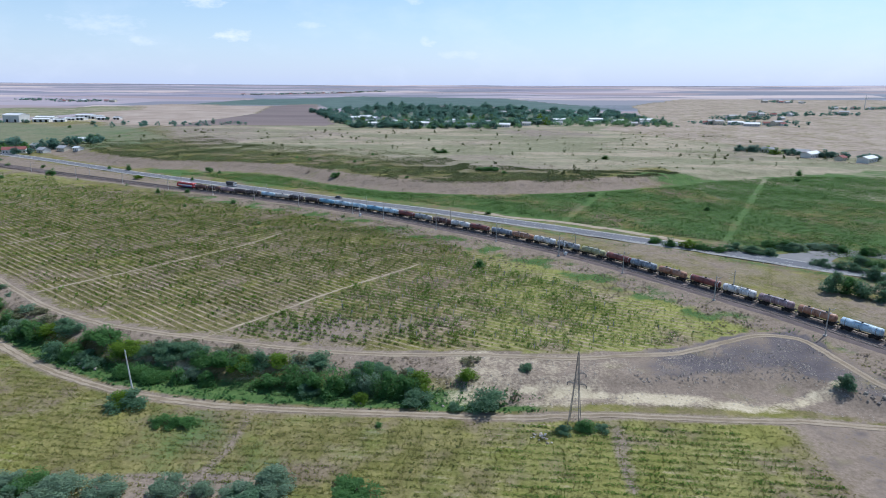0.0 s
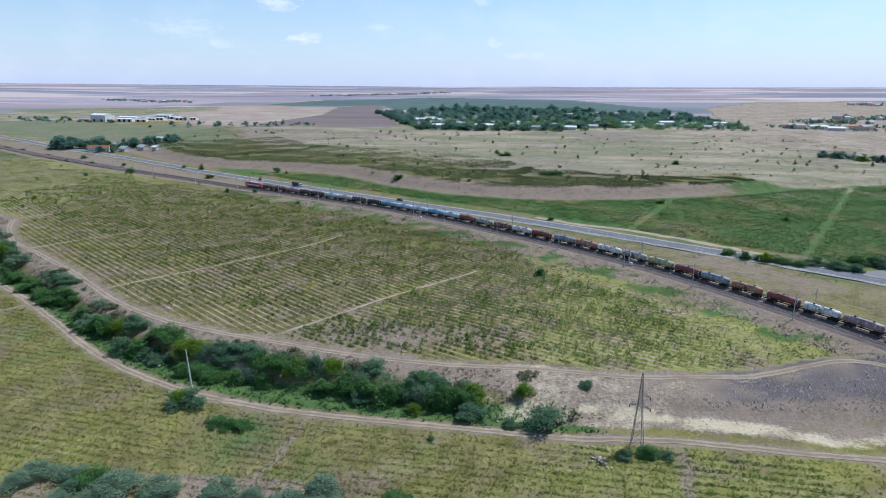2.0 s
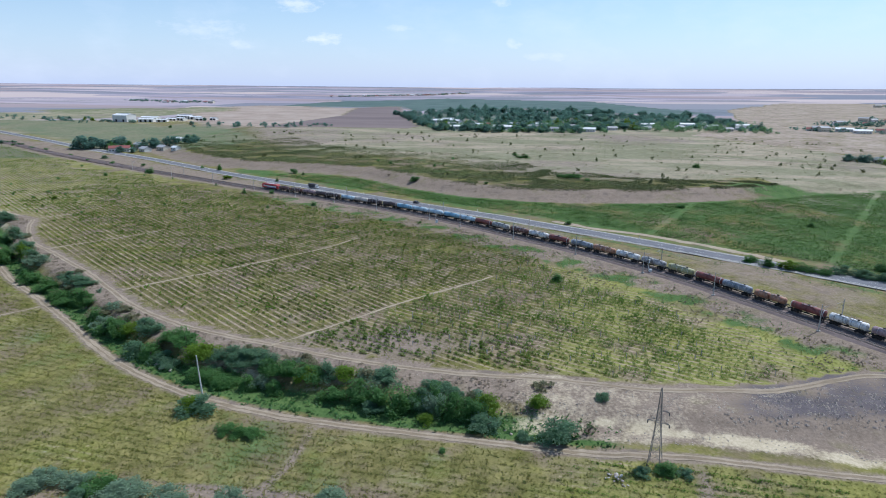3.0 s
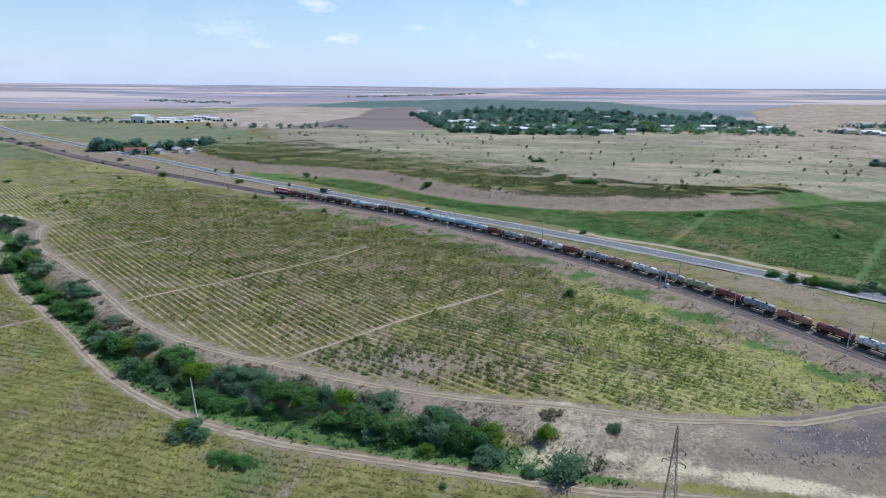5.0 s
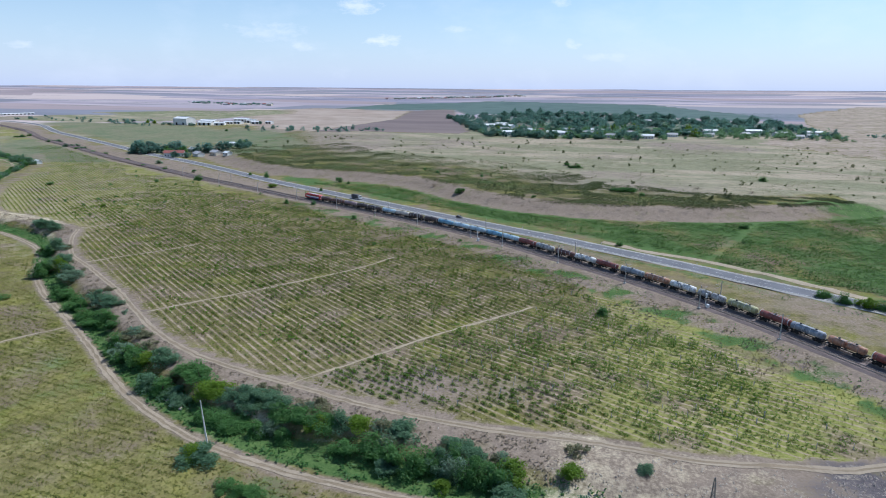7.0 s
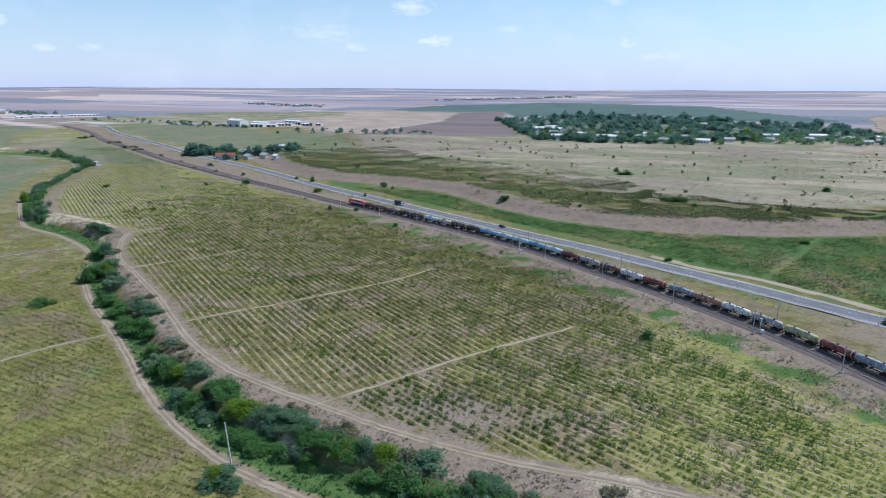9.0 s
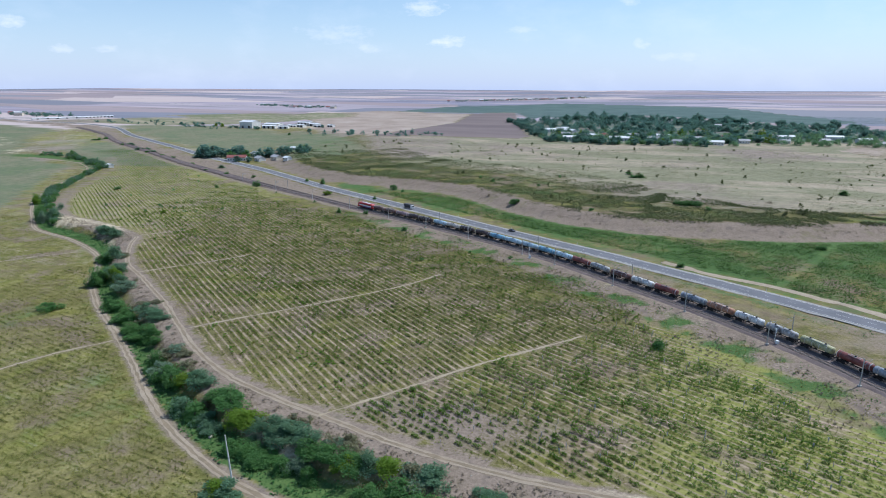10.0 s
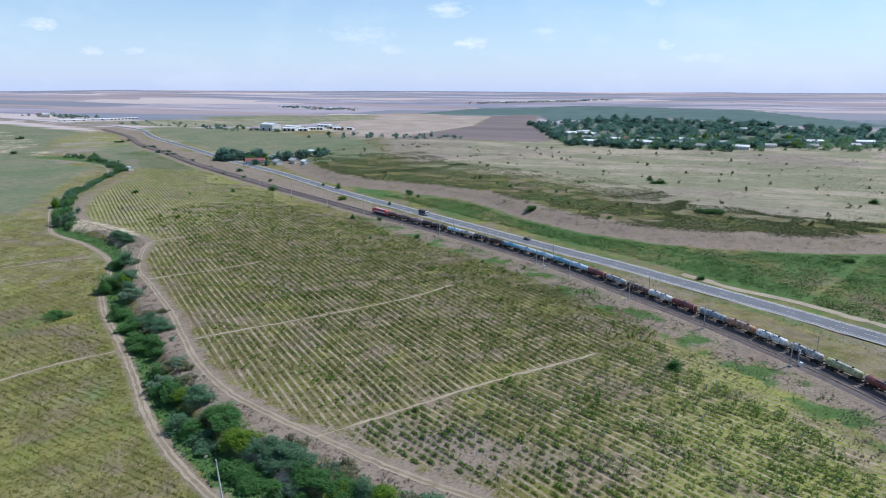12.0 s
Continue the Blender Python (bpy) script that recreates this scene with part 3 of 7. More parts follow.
def build_ground():
    xs, ys = graded(-4200, -330, 190, 3600, 2.0, 1.042), graded(-700, 84, 330, 4780, 2.0, 1.035)
    X, Y = np.meshgrid(xs, ys)
    dr, dd, df, du, db = distances(X, Y)
    Z = height_from(X, Y, dr, dd, df, du, db)
    r = np.hypot(X, Y)
    a, b = np.zeros((*X.shape, 4)), np.zeros((*X.shape, 4))
    wob = np.sin(X * 0.05 + 1) * np.sin(Y * 0.043) + 0.6 * np.sin(X * 0.11 + Y * 0.07)
    field = (du > 3) & (dr > 3)
    front = df < -1.5
    between = ~front & (du < 3) & (dr > 3)
    beyond = (dr < 0) & (dd > 7)
    # soil: along the tracks, in the gully's upper slope, along the railway, on the bank
    soil = np.maximum(np.exp(-(np.abs(df) / 2.0) ** 2), 0.8 * np.exp(-(np.abs(du) / 2.1) ** 2))
    t = np.clip(df, 0, None) / (np.clip(df, 0, None) + np.clip(-du, 0, None) + 1e-6)
    soil = np.maximum(soil, between * step01(0.45, 0.62, t) * np.interp(X, (-470, -380), (0.3, 0.85)))
    pit = between * step01(-8, 8, X) * (X < 110)
    soil = np.maximum(soil, pit * step01(0.12, 0.25, t) * 0.95)
    verge = step01(np.interp(X, (0, 40), (33, 24)), 15, dr) * (dr > 0) * step01(-260, -120, X)
    soil = np.maximum(soil, verge * np.clip(1.25 - 1.2 * drift(X, Y, 26, 9), 0, 0.85))
    soil = np.maximum(soil, step01(np.interp(X, (-400, -200), (18, 12)), 7, np.abs(dr - 2)) * 0.85)
    soil = np.maximum(soil, (dr < -4) * (dd < -6) * np.clip(np.interp(X, (-300, -120), (0.8, 0.36)) + 0.2 * wob, 0, 0.85))
    bank_x = np.interp(X, (-480, -420, 105, 150), (0.3, 1, 1, 0))
    soil = np.maximum(soil, beyond * step01(14, 8, np.abs(db + np.interp(X, (-420, -300), (12, 0)))) * bank_x)
    soil = np.maximum(soil, front * step01(58, 72, X) * 0.8)
    soil = np.maximum(soil, (np.abs(dr) > 3) * (du > 2) * step01(66, 84, X) * step01(190, 172, Y) * (dr > 12) * 0.7)
    soil = np.maximum(soil, front * (Y < 105) * step01(-20, -50, X) * step01(-110, -90, X) * np.clip(0.45 + 0.3 * wob, 0, 0.75))
    # a broken scarp of pale marl that curves through the pit
    scarp = side(X, Y, smooth([(12, 135.8), (24, 135), (34, 134.1), (46.6, 133.3), (57, 131.1), (63.6, 129.2), (70, 130.8), (78, 135), (86, 138)], 3.0))
    pale = np.exp(-(np.abs(scarp) / np.interp(X, (12, 20, 66, 86), (1.6, 2.6, 2.4, 1.4))) ** 4) * np.clip(0.4 + 0.9 * drift(X, Y, 13, 91), 0.4, 1)
    pale = np.maximum(pale, between * step01(-14, -4, X) * (X < 110) * step01(0.1, 0.2, t) * np.interp(X, (20, 60), (0.4, 0.1)))
    pale = np.maximum(pale, between * np.exp(-((t - 0.48) / 0.1) ** 2) * np.clip(0.35 + 0.35 * wob, 0, 0.6) * (X < -5))
    pale = np.maximum(pale, between * step01(0.35, 0.6, t) * np.exp(-(((X + 325) / 55) ** 2 + ((Y - 314) / 14) ** 2)) * np.clip(1.0 + 0.5 * wob, 0, 1))
    pale = np.maximum(pale, verge * 0.22 * step01(-60, 0, X) * step01(90, 55, X))
    lush = between * step01(0.5, 0.34, t) * step01(0.05, 0.12, t) * step01(20, 8, X)
    lush = np.maximum(lush, step01(30, 18, dr) * step01(8, 11, dr) * step01(0.42, 0.6, drift(X, Y, 26, 9)) * 1.0 * step01(-260, -120, X))
    lush = np.maximum(lush, np.exp(-(((X - 145) / 30) ** 2 + ((Y - 450) / 16) ** 2)) * 1.2)
    lush = np.maximum(lush, (dr < -4) * (dd < -7) * step01(-16, -8, dd) * 0.62 * step01(-160, -20, X))
    lush = np.maximum(lush, front * step01(8, -4, X) * (X > -230) * np.clip(0.2 + 0.16 * wob, 0, 0.4))
    lush = np.maximum(lush, beyond * (dd < 19) * (X > -260) * np.clip(0.42 + 0.2 * wob, 0, 0.7))
    east = beyond & (db < -8) & (dd > 16) & (r < 620) & (X > -300)
    lush = np.maximum(lush, east * np.clip(0.62 + 0.2 * wob, 0, 0.9))
    deep = np.interp(X, (-400, -250, -120, 40, 110, 180), (170, 170, 150, 95, 40, 2))
    green_belt = beyond * step01(6, 12, db) * step01(deep, deep * 0.35, db) * (X > -460) * (X < 250)
    lush = np.maximum(lush, green_belt * np.clip(0.1 + 0.55 * drift(X, Y, 60, 2), 0, 0.45))
    dry_cut = 1 - 0.8 * green_belt
    lush = np.maximum(lush, (X < -330) * step01(-330, -420, X) * (r < 1050) * (np.abs(dr) > 14) * ~((dr < -4) & (dd < 9)) * np.clip(0.4 * drift(X, Y, 150, 4), 0, 0.32))
    dry = beyond * step01(26, 50, db) * step01(1500, 1100, r) * (X > -560)
    dry = np.maximum(dry, beyond * (X > 150) * (Y > 380) * step01(1800, 1500, r))
    dry = np.maximum(dry, np.clip(0.5 + 0.4 * wob, 0, 1) * (r > 760) * step01(1400, 1000, r))
    dry = np.maximum(dry, 0.3 * step01(-190, -300, X) * (np.abs(dr) > 12) * (field | front) * (r < 800))
    dry = dry * dry_cut
    soil = np.maximum(soil, field * (dr > 24) * (0.85 * np.exp(-(((X + 42) / 28) ** 2 + ((Y - 169) / 11) ** 2)) + 0.25 * step01(0.66, 0.8, drift(X, Y, 36, 33))))
    # the far plain: long parcels of stubble, and of ploughed land and green crops in haze-tinted colours
    u, v = X * 0.97 + Y * 0.24, Y * 0.97 - X * 0.24
    cell = np.floor(v / (130 + 90 * np.sin(np.floor(u / 900)))) * 57.3 + np.floor(u / (420 + 160 * np.sin(np.floor(v / 400)))) * 131.7
    pick = np.abs(np.sin(cell * 12.9898) * 43758.5453) % 1
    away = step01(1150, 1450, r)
    hazed_plough, stub, hazed_crop, tilled = away, away * 0.0, away * 0.42 * (pick > 0.9), away * 0.0
    for poly, target, value in (([(-604, 1000), (-830, 1440), (-760, 1600), (-480, 1560), (-400, 1200), (-430, 900)], "s", 0.85),
                                ([(-430, 900), (-400, 1200), (-480, 1560), (-380, 1620), (-290, 1260), (-190, 930)], "t", 0.75),
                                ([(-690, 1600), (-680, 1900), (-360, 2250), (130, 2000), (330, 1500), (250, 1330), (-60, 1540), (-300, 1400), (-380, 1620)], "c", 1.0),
                                ([(330, 640), (180, 880), (330, 1200), (420, 1650), (700, 2100), (1700, 1900), (1700, 900)], "s", 0.6),
                                ([(-1250, 960), (-1100, 1180), (-800, 1300), (-760, 1130), (-900, 1000)], "g", 0.32), ([(-1150, 1240), (-1000, 1420), (-760, 1480), (-690, 1330), (-760, 1180)], "g", 0.4)):
        hit = inside(X, Y, poly)
        hazed_plough, stub, hazed_crop, dry, tilled = [np.where(hit, value if target == key else 0.0, old) for key, old in (("p", hazed_plough), ("s", stub), ("c", hazed_crop), ("d", dry), ("t", tilled))]
        if target == "g":
            lush, dry = np.where(hit, value, lush), np.where(hit, 0.9, dry)
    # grey-green pasture west of the creek, round the railway bend and under the village trees
    meadow = np.zeros(X.shape)
    for poly in ([(-430, 330), (-520, 430), (-600, 530), (-720, 560), (-880, 700), (-1000, 840), (-1300, 900), (-1500, 700), (-1000, 250), (-560, 240)],
                 [(-560, 690), (-470, 700), (-520, 830), (-640, 960), (-820, 1010), (-1000, 960), (-900, 900), (-760, 800)], [(-380, 600), (-330, 700), (-480, 900), (-620, 950), (-520, 800), (-440, 690)],
                 [(-560, 520), (-700, 600), (-760, 720), (-620, 640), (-470, 550)]):
        meadow = np.where(inside(X, Y, poly), 1.0, meadow)
    grove = [(-285, 1250), (-190, 975), (-150, 900), (-60, 885), (44, 900), (114, 970), (224, 1000), (300, 985), (300, 1110), (289, 1304), (150, 1316), (62, 1405), (-43, 1464), (-158, 1469)]
    hazed_crop = np.where(inside(X, Y, grove), 0.55, hazed_crop)
    vine = np.where(field & (dr > 24), np.interp(du, (45, 120), (1.0, 0.42)), np.where(front & (X < 66), np.where(X < 4, 0.22, 0.3), np.where(east, 0.45, 0.0)))
    for line in ([(-51, 127), (-50, 112), (-54, 100)], [(29.5, 121), (28, 100)]):
        soil = np.maximum(soil, 0.8 * front * np.exp(-(side(X, Y, line) / 1.7) ** 2))
    pale = np.maximum(pale, 0.75 * np.exp(-(((X + 655) / 70) ** 2 + ((Y - 1040) / 30) ** 2) ** 2))
    for line in PATHS + WEST_PATHS:
        near = np.abs(side(X, Y, smooth(line, 10)))
        soil = np.maximum(soil, np.exp(-(near / 1.6) ** 2) * 0.55)
    a[..., 0], a[..., 1], a[..., 2], a[..., 3] = soil, pale, lush, dry
    b[..., 0], b[..., 1], b[..., 2], b[..., 3] = hazed_plough, hazed_crop, stub, vine
    row = np.where(field, np.where(south_block(X, Y), across(X, Y, ROW_SOUTH, GAP_MAIN), across(X, Y, ROW_MAIN, GAP_MAIN)), np.where(beyond, across(X, Y, ROW_EAST, GAP_EAST), across(X, Y, ROW_FRONT, GAP_FRONT)))
    ny, nx = X.shape
    i, j = np.meshgrid(np.arange(ny - 1), np.arange(nx - 1), indexing="ij")
    k = (i * nx + j).ravel()
    me = fast_mesh("ground", np.stack([X, Y, Z], -1).reshape(-1, 3), np.stack([k, k + 1, k + nx + 1, k + nx], 1), GROUND, True)
    for name, data in (("zone_a", a), ("zone_b", b)):
        me.attributes.new(name, "FLOAT_COLOR", "POINT").data.foreach_set("color", data.reshape(-1).astype(np.float32))
    # browner in the middle of the large field, fresher towards its south-east corner and its western tip
    tone = field * (0.9 * step01(-40, 60, X) * step01(320, 230, Y) + 0.3 * step01(-230, -300, X) - 0.6 * np.exp(-(((X + 90) / 95) ** 2 + ((Y - 268) / 62) ** 2) ** 2)) + 0.08 * front * step01(66, 56, X) + 0.25 * front * step01(66, 56, X) * step01(0, 10, X)  - 0.36 * field * step01(10, -30, X) * (1 - step01(-230, -300, X)) - 0.8 * green_belt
    cinder = pit * step01(0.5, 0.62, t) * step01(30, 55, X) * (0.25 + 0.75 * drift(X, Y, 30, 17)) + 0.6 * front * step01(66, 80, X) * drift(X, Y, 18, 19) + 0.2 * verge * step01(30, 70, X) * drift(X, Y, 22, 23)
    for name, data in (("tone", tone), ("tilled", tilled), ("meadow", meadow), ("cinder", cinder)):
        me.attributes.new(name, "FLOAT", "POINT").data.foreach_set("value", data.reshape(-1).astype(np.float32))
    me.attributes.new("row", "FLOAT", "POINT").data.foreach_set("value", row.reshape(-1).astype(np.float32))
    return structure(new("ground", me), "dry olive-green vineyard land with bare earth and haze-tinted far ploughed fields", "ground")


build_ground()

# ---- tracks, road, railway ----
def rut_track(name, line, label, wide=3.4, seed=1):
    """A farm track: two worn ruts side by side with a rough crown between."""
    root = structure(ribbon(name, line, [(-wide / 2, -0.05), (-wide * 0.3, 0.05), (wide * 0.3, 0.05), (wide / 2, -0.05)], SOIL_CROWN, drape, 2.0, 0.45, seed), label, "dirt track")
    for sgn in (-1, 1):
        rut = ribbon("rut", line, [(sgn * wide * 0.3 - 0.34, 0.065), (sgn * wide * 0.3, 0.06), (sgn * wide * 0.3 + 0.34, 0.065)], TRACK_DIRT, drape, 2.0, 0.16, seed + 5)
        rut.parent = root
    return root


SOIL_CROWN = plain("earth_with_dry_grass", (0.19, 0.15, 0.10), (0.32, 0.25, 0.17), 0.9, 0.12, 0.95, bump=0.5)
rut_track("dirt_track", FRONT, "pale earth farm track with two wheel ruts below the bank", 2.3, 3)
rut_track("dirt_track", UPPER, "pale earth farm track along the edge of the vineyard", 2.4, 7)
for n, line in enumerate(PATHS + WEST_PATHS):
    structure(ribbon("path", line, [(-0.42, 0.06), (0, 0.09), (0.42, 0.06)], PATH_DIRT, drape, 2.5, 0.2, 20 + n), "narrow trodden earth path between the vine blocks", "path")


def road_z(q):
    return 0.5 * np.interp(q[:, 0], *RAIL_Z) + 50 * np.clip((np.hypot(q[:, 0], q[:, 1]) - 700) / 4100, 0, None)


road = structure(ribbon("road", ROAD, [(-4.4, 0.30), (0, 0.36), (4.4, 0.30)], ASPHALT, road_z, 6.0), "grey asphalt two-lane country road with painted lines", "road")
for off in (-5.05, 5.05):
    structure(ribbon("road_shoulder", ROAD, [(off - 0.95, 0.10 if off < 0 else 0.27), (off - 0.62, 0.27), (off + 0.62, 0.27), (off + 0.95, 0.27 if off < 0 else 0.10)], SHOULDER, road_z, 6.0, 0.2), "pale gravel shoulder along the asphalt road", "road shoulder")
for off in (-3.85, 3.85):
    line = ribbon("edge_line", ROAD, [(off - 0.11, 0.345), (off + 0.11, 0.345)], PAINT_LINE, road_z, 6.0)
    line.parent = road
structure(ribbon("service_track", [(96, 272), (70.4, 295), (59.9, 301), (43, 312.7), (23.2, 322.2), (2, 336)], [(-2.0, 0.06), (0, 0.12), (2.0, 0.06)], TRACK_DIRT, drape, 4.0, 0.4), "pale dusty service track beside the road", "dirt track")
structure(ribbon("service_track", [(140, 660), (185, 613), (249, 599), (307, 590), (348, 537), (420, 470)], [(-2.2, 0.25), (0, 0.3), (2.2, 0.25)], TRACK_DIRT, drape, 8.0, 0.4), "pale dusty track across the dry steppe", "dirt track")


def dashes():
    p, left, s = along(ROAD, 1.5)
    v, f = [], []
    for d in np.arange(20, s[-1] - 20, 9.0):
        i, j = np.searchsorted(s, d), np.searchsorted(s, d + 3.5)
        q = np.array([p[i] - left[i] * 0.06, p[i] + left[i] * 0.06, p[j] + left[j] * 0.06, p[j] - left[j] * 0.06])
        v.append(np.column_stack([q, road_z(q) + 0.375]))
        f.append(np.arange(4) + 4 * len(f))
    ob = new("centre_line", fast_mesh("centre_line", np.vstack(v), f, PAINT_LINE))
    ob.parent = road


dashes()


def apron():
    """The paved turning at the junction, a fan of asphalt beside the road."""
    bm = bmesh.new()
    pts = [(112, 256), (124, 252), (136, 256), (147, 261), (158, 262), (176, 250), (170, 244), (155, 251), (147, 249), (141, 243), (140, 236), (128, 244)]
    bm.faces.new([bm.verts.new((x, y, 2.28)) for x, y in pts])
    bmesh.ops.triangulate(bm, faces=bm.faces[:])
    structure(part("paved_turning", bm, WORN_ASPHALT), "pale paved turning at the road junction", "road")


apron()


def rail_z(q):
    return np.interp(q[:, 0], *RAIL_Z) + 0.9 * step01(420, 700, np.hypot(q[:, 0], q[:, 1])) + 50 * np.clip((np.hypot(q[:, 0], q[:, 1]) - 700) / 4100, 0, None)


RAIL_NEAR = [q for q in RAIL if q[0] > -1100]
railway = structure(ribbon("track_bed", RAIL_NEAR, [(-2.7, -0.85), (-1.6, -0.28), (0, -0.26), (2.1, -0.34), (4.2, -0.26), (5.8, -0.28), (6.9, -0.85)], BALLAST, rail_z, 5.0, 0.25), "brown-grey stone ballast bed of the double railway track", "railway track")
for base in (0.0, 4.2):
    for off in (-0.75, 0.75):
        o = base + off
        ob = ribbon("rail", RAIL_NEAR, [(o - 0.07, -0.16), (o - 0.04, 0.0), (o + 0.04, 0.0), (o + 0.07, -0.16)], RAIL_STEEL, rail_z, 5.0)
        ob.parent = railway


def sleepers():
    p, left, s = along(RAIL, 0.65)
    keep = (p[:, 0] > -330) & (p[:, 0] < 125)
    p, left = p[keep], left[keep]
    ahead = np.stack([left[:, 1], -left[:, 0]], 1)
    z = rail_z(p)
    v, f, n = [], [], 0
    for base in (0.0, 4.2):
        corners = []
        for dz in (-0.3, -0.165):
            for a, o in ((-0.13, -1.25), (0.13, -1.25), (0.13, 1.25), (-0.13, 1.25)):
                q = p + ahead * a + left * (base + o)
                corners.append(np.column_stack([q, z + dz]))
        v.append(np.stack(corners, 1).reshape(-1, 3))
        k = (np.arange(len(p)) * 8)[:, None] + n
        f.append(np.concatenate([k + np.array(q) for q in ((4, 5, 6, 7), (0, 1, 5, 4), (1, 2, 6, 5), (2, 3, 7, 6), (3, 0, 4, 7))]))
        n += len(p) * 8
    ob = new("sleepers", fast_mesh("sleepers", np.vstack(v), np.vstack(f), SLEEPER))
    ob.parent = railway
    tagged(ob, kind="stuff")


sleepers()

# ---- vineyards ----
def clear_of_paths(x, y, width):
    ok = np.ones(len(x), bool)
    for line in PATHS + WEST_PATHS:
        ok &= np.abs(side(x, y, smooth(line, 8))) > width
    return ok


def clumps(x, y, z, wide, tall, turn, count, rng):
    """Leaf centres of bushy mounds drawn out along their row."""
    n = len(x)
    d = rng.normal(size=(n, count, 3))
    d /= np.linalg.norm(d, axis=2)[..., None]
    d *= rng.uniform(0.55, 1.12, (n, count, 1))
    u, v, w = d[..., 0] * 0.62 * wide[:, None], d[..., 1] * 0.31 * wide[:, None], 0.12 + 0.88 * np.abs(d[..., 2])
    c, s = math.cos(turn), math.sin(turn)
    return np.stack([x[:, None] + u * c - v * s, y[:, None] + u * s + v * c, z[:, None] + w * tall[:, None]], -1).reshape(-1, 3)


def vine_block(angle, gap, area, test, name, label, leaf, pitch, wide, tall, count, size, seed, keep, single=None):
    """Rows of vines wherever test() allows them. The vines that single() picks stand as plants of their own, the rest of the block is one mass."""
    rng = np.random.default_rng(seed)
    c, s = math.cos(angle), math.sin(angle)
    x0, x1, y0, y1 = area
    corners = [(-s * x + c * y) / gap for x in (x0, x1) for y in (y0, y1)]
    us = [c * x + s * y for x in (x0, x1) for y in (y0, y1)]
    k = np.arange(math.ceil(min(corners)), math.floor(max(corners)))
    u = np.arange(min(us), max(us), pitch)
    K, U = np.meshgrid(k + 0.75, u, indexing="ij")
    U = U.ravel() + rng.normal(0, pitch * 0.22, U.size)
    V = K.ravel() * gap + rng.normal(0, 0.09, U.size) + 0.25 * np.sin(U * 0.06 + K.ravel())
    x, y = c * U - s * V, s * U + c * V
    ok = (x > x0) & (x < x1) & (y > y0) & (y < y1)
    x, y = x[ok], y[ok]
    d = distances(x, y)
    ok = test(x, y, *d) & clear_of_paths(x, y, 1.6) & (rng.uniform(size=len(x)) < keep(x, y))
    x, y, du = x[ok], y[ok], d[3][ok]
    z = ground_z(x, y)
    g = np.clip(0.55 + 0.45 * drift(x, y, 46, seed + 1) + 0.35 * drift(x, y, 15, seed + 2) + rng.normal(0, 0.2, len(x)), 0.4, 1.6)
    g *= np.interp(du, (4, 26), (0.7, 1.0))
    if single is not None:
        alone = np.flatnonzero(single(x, y, du))[:290]
        protos = []
        for i in range(8):
            root = new("vine")
            pts = clumps(np.zeros(1), np.zeros(1), np.zeros(1), np.full(1, wide), np.full(1, tall), angle, count * 2, rng)
            foliage = new("foliage", leaf_mesh("foliage", pts, rng.uniform(0.6, 1.25, len(pts)) * size * 0.85, leaf, rng, 0.5, 0.62))
            foliage.parent = root
            bm = bmesh.new()
            rod(bm, (0, 0, -0.05), (0.05, 0.03, 0.55), 0.045, 0.03, 6)
            part("stem", bm, BARK, root)
            protos.append(tagged(root, "single low green vine in dry grassy soil", "vine", "vines at the field edge"))
        for n, i in enumerate(alone):
            m = Matrix.Translation((x[i], y[i], z[i])) @ Matrix.Diagonal((g[i], g[i], g[i], 1))
            if n < 8:
                protos[n].matrix_basis = m
            else:
                ob = copy_thing(protos[n % 8], m)
                ob.scale = (g[i], g[i], g[i])
        rest = np.setdiff1d(np.arange(len(x)), alone)
        x, y, z, g = x[rest], y[rest], z[rest], g[rest]
    pts = clumps(x, y, z, wide * g, tall * g, angle, count, rng)
    me = leaf_mesh(name, pts, rng.uniform(0.6, 1.25, len(pts)) * size * np.repeat(g, count), leaf, rng, 1.9, 0.62)
    tagged(new(name, me), label, "vineyard", kind="stuff")


def in_main(x, y, dr, dd, df, du, db):
    edge = 26 + 9 * np.sin(x * 0.043) + 5 * np.sin(x * 0.11 + 1)
    return (du > 4.5) & (dr > edge) & (x > -440) & ~((x > 58) & (y < 200) & (x * 0.8 + y > 205)) & (y < 520)


def in_front(x, y, dr, dd, df, du, db):
    return (df < -3.2) & (x < 60 + 6 * np.sin(y * 0.2)) & (y > 86)


def in_west(x, y, dr, dd, df, du, db):
    return (df < -4) & (x < -150)


def in_east(x, y, dr, dd, df, du, db):
    strip = np.abs((x - 48) * 0.92 - (y - 313) * 0.39) > 1.9
    lane = np.abs((x - 116) * 0.88 - (y - 280) * 0.476) > 1.7
    return (dd > 17) & (db < -15) & (dr < 0) & strip & lane


vine_block(ROW_MAIN, GAP_MAIN, (-440, 60, 150, 520), lambda x, y, *d: in_main(x, y, *d) & ~south_block(x, y), "vine_rows", "long rows of low green vines in dry grassy soil", VINE_LEAF, 1.3, 1.0, 0.72, 20, 0.18, 11,
           lambda x, y: 0.3 + 0.5 * drift(x, y, 60, 5) + 0.4 * drift(x, y, 17, 55))
vine_block(ROW_MAIN, GAP_MAIN, (-660, -200, 300, 700), lambda x, y, dr, dd, df, du, db: (du > 4.5) & (dr > 16) & ((x < -440) | (y > 520)), "vine_rows", "far rows of low vines towards the railway bend", VINE_LEAF, 2.2, 1.3, 0.95, 8, 0.34, 16,
           lambda x, y: 0.5 + 0.5 * drift(x, y, 60, 5))
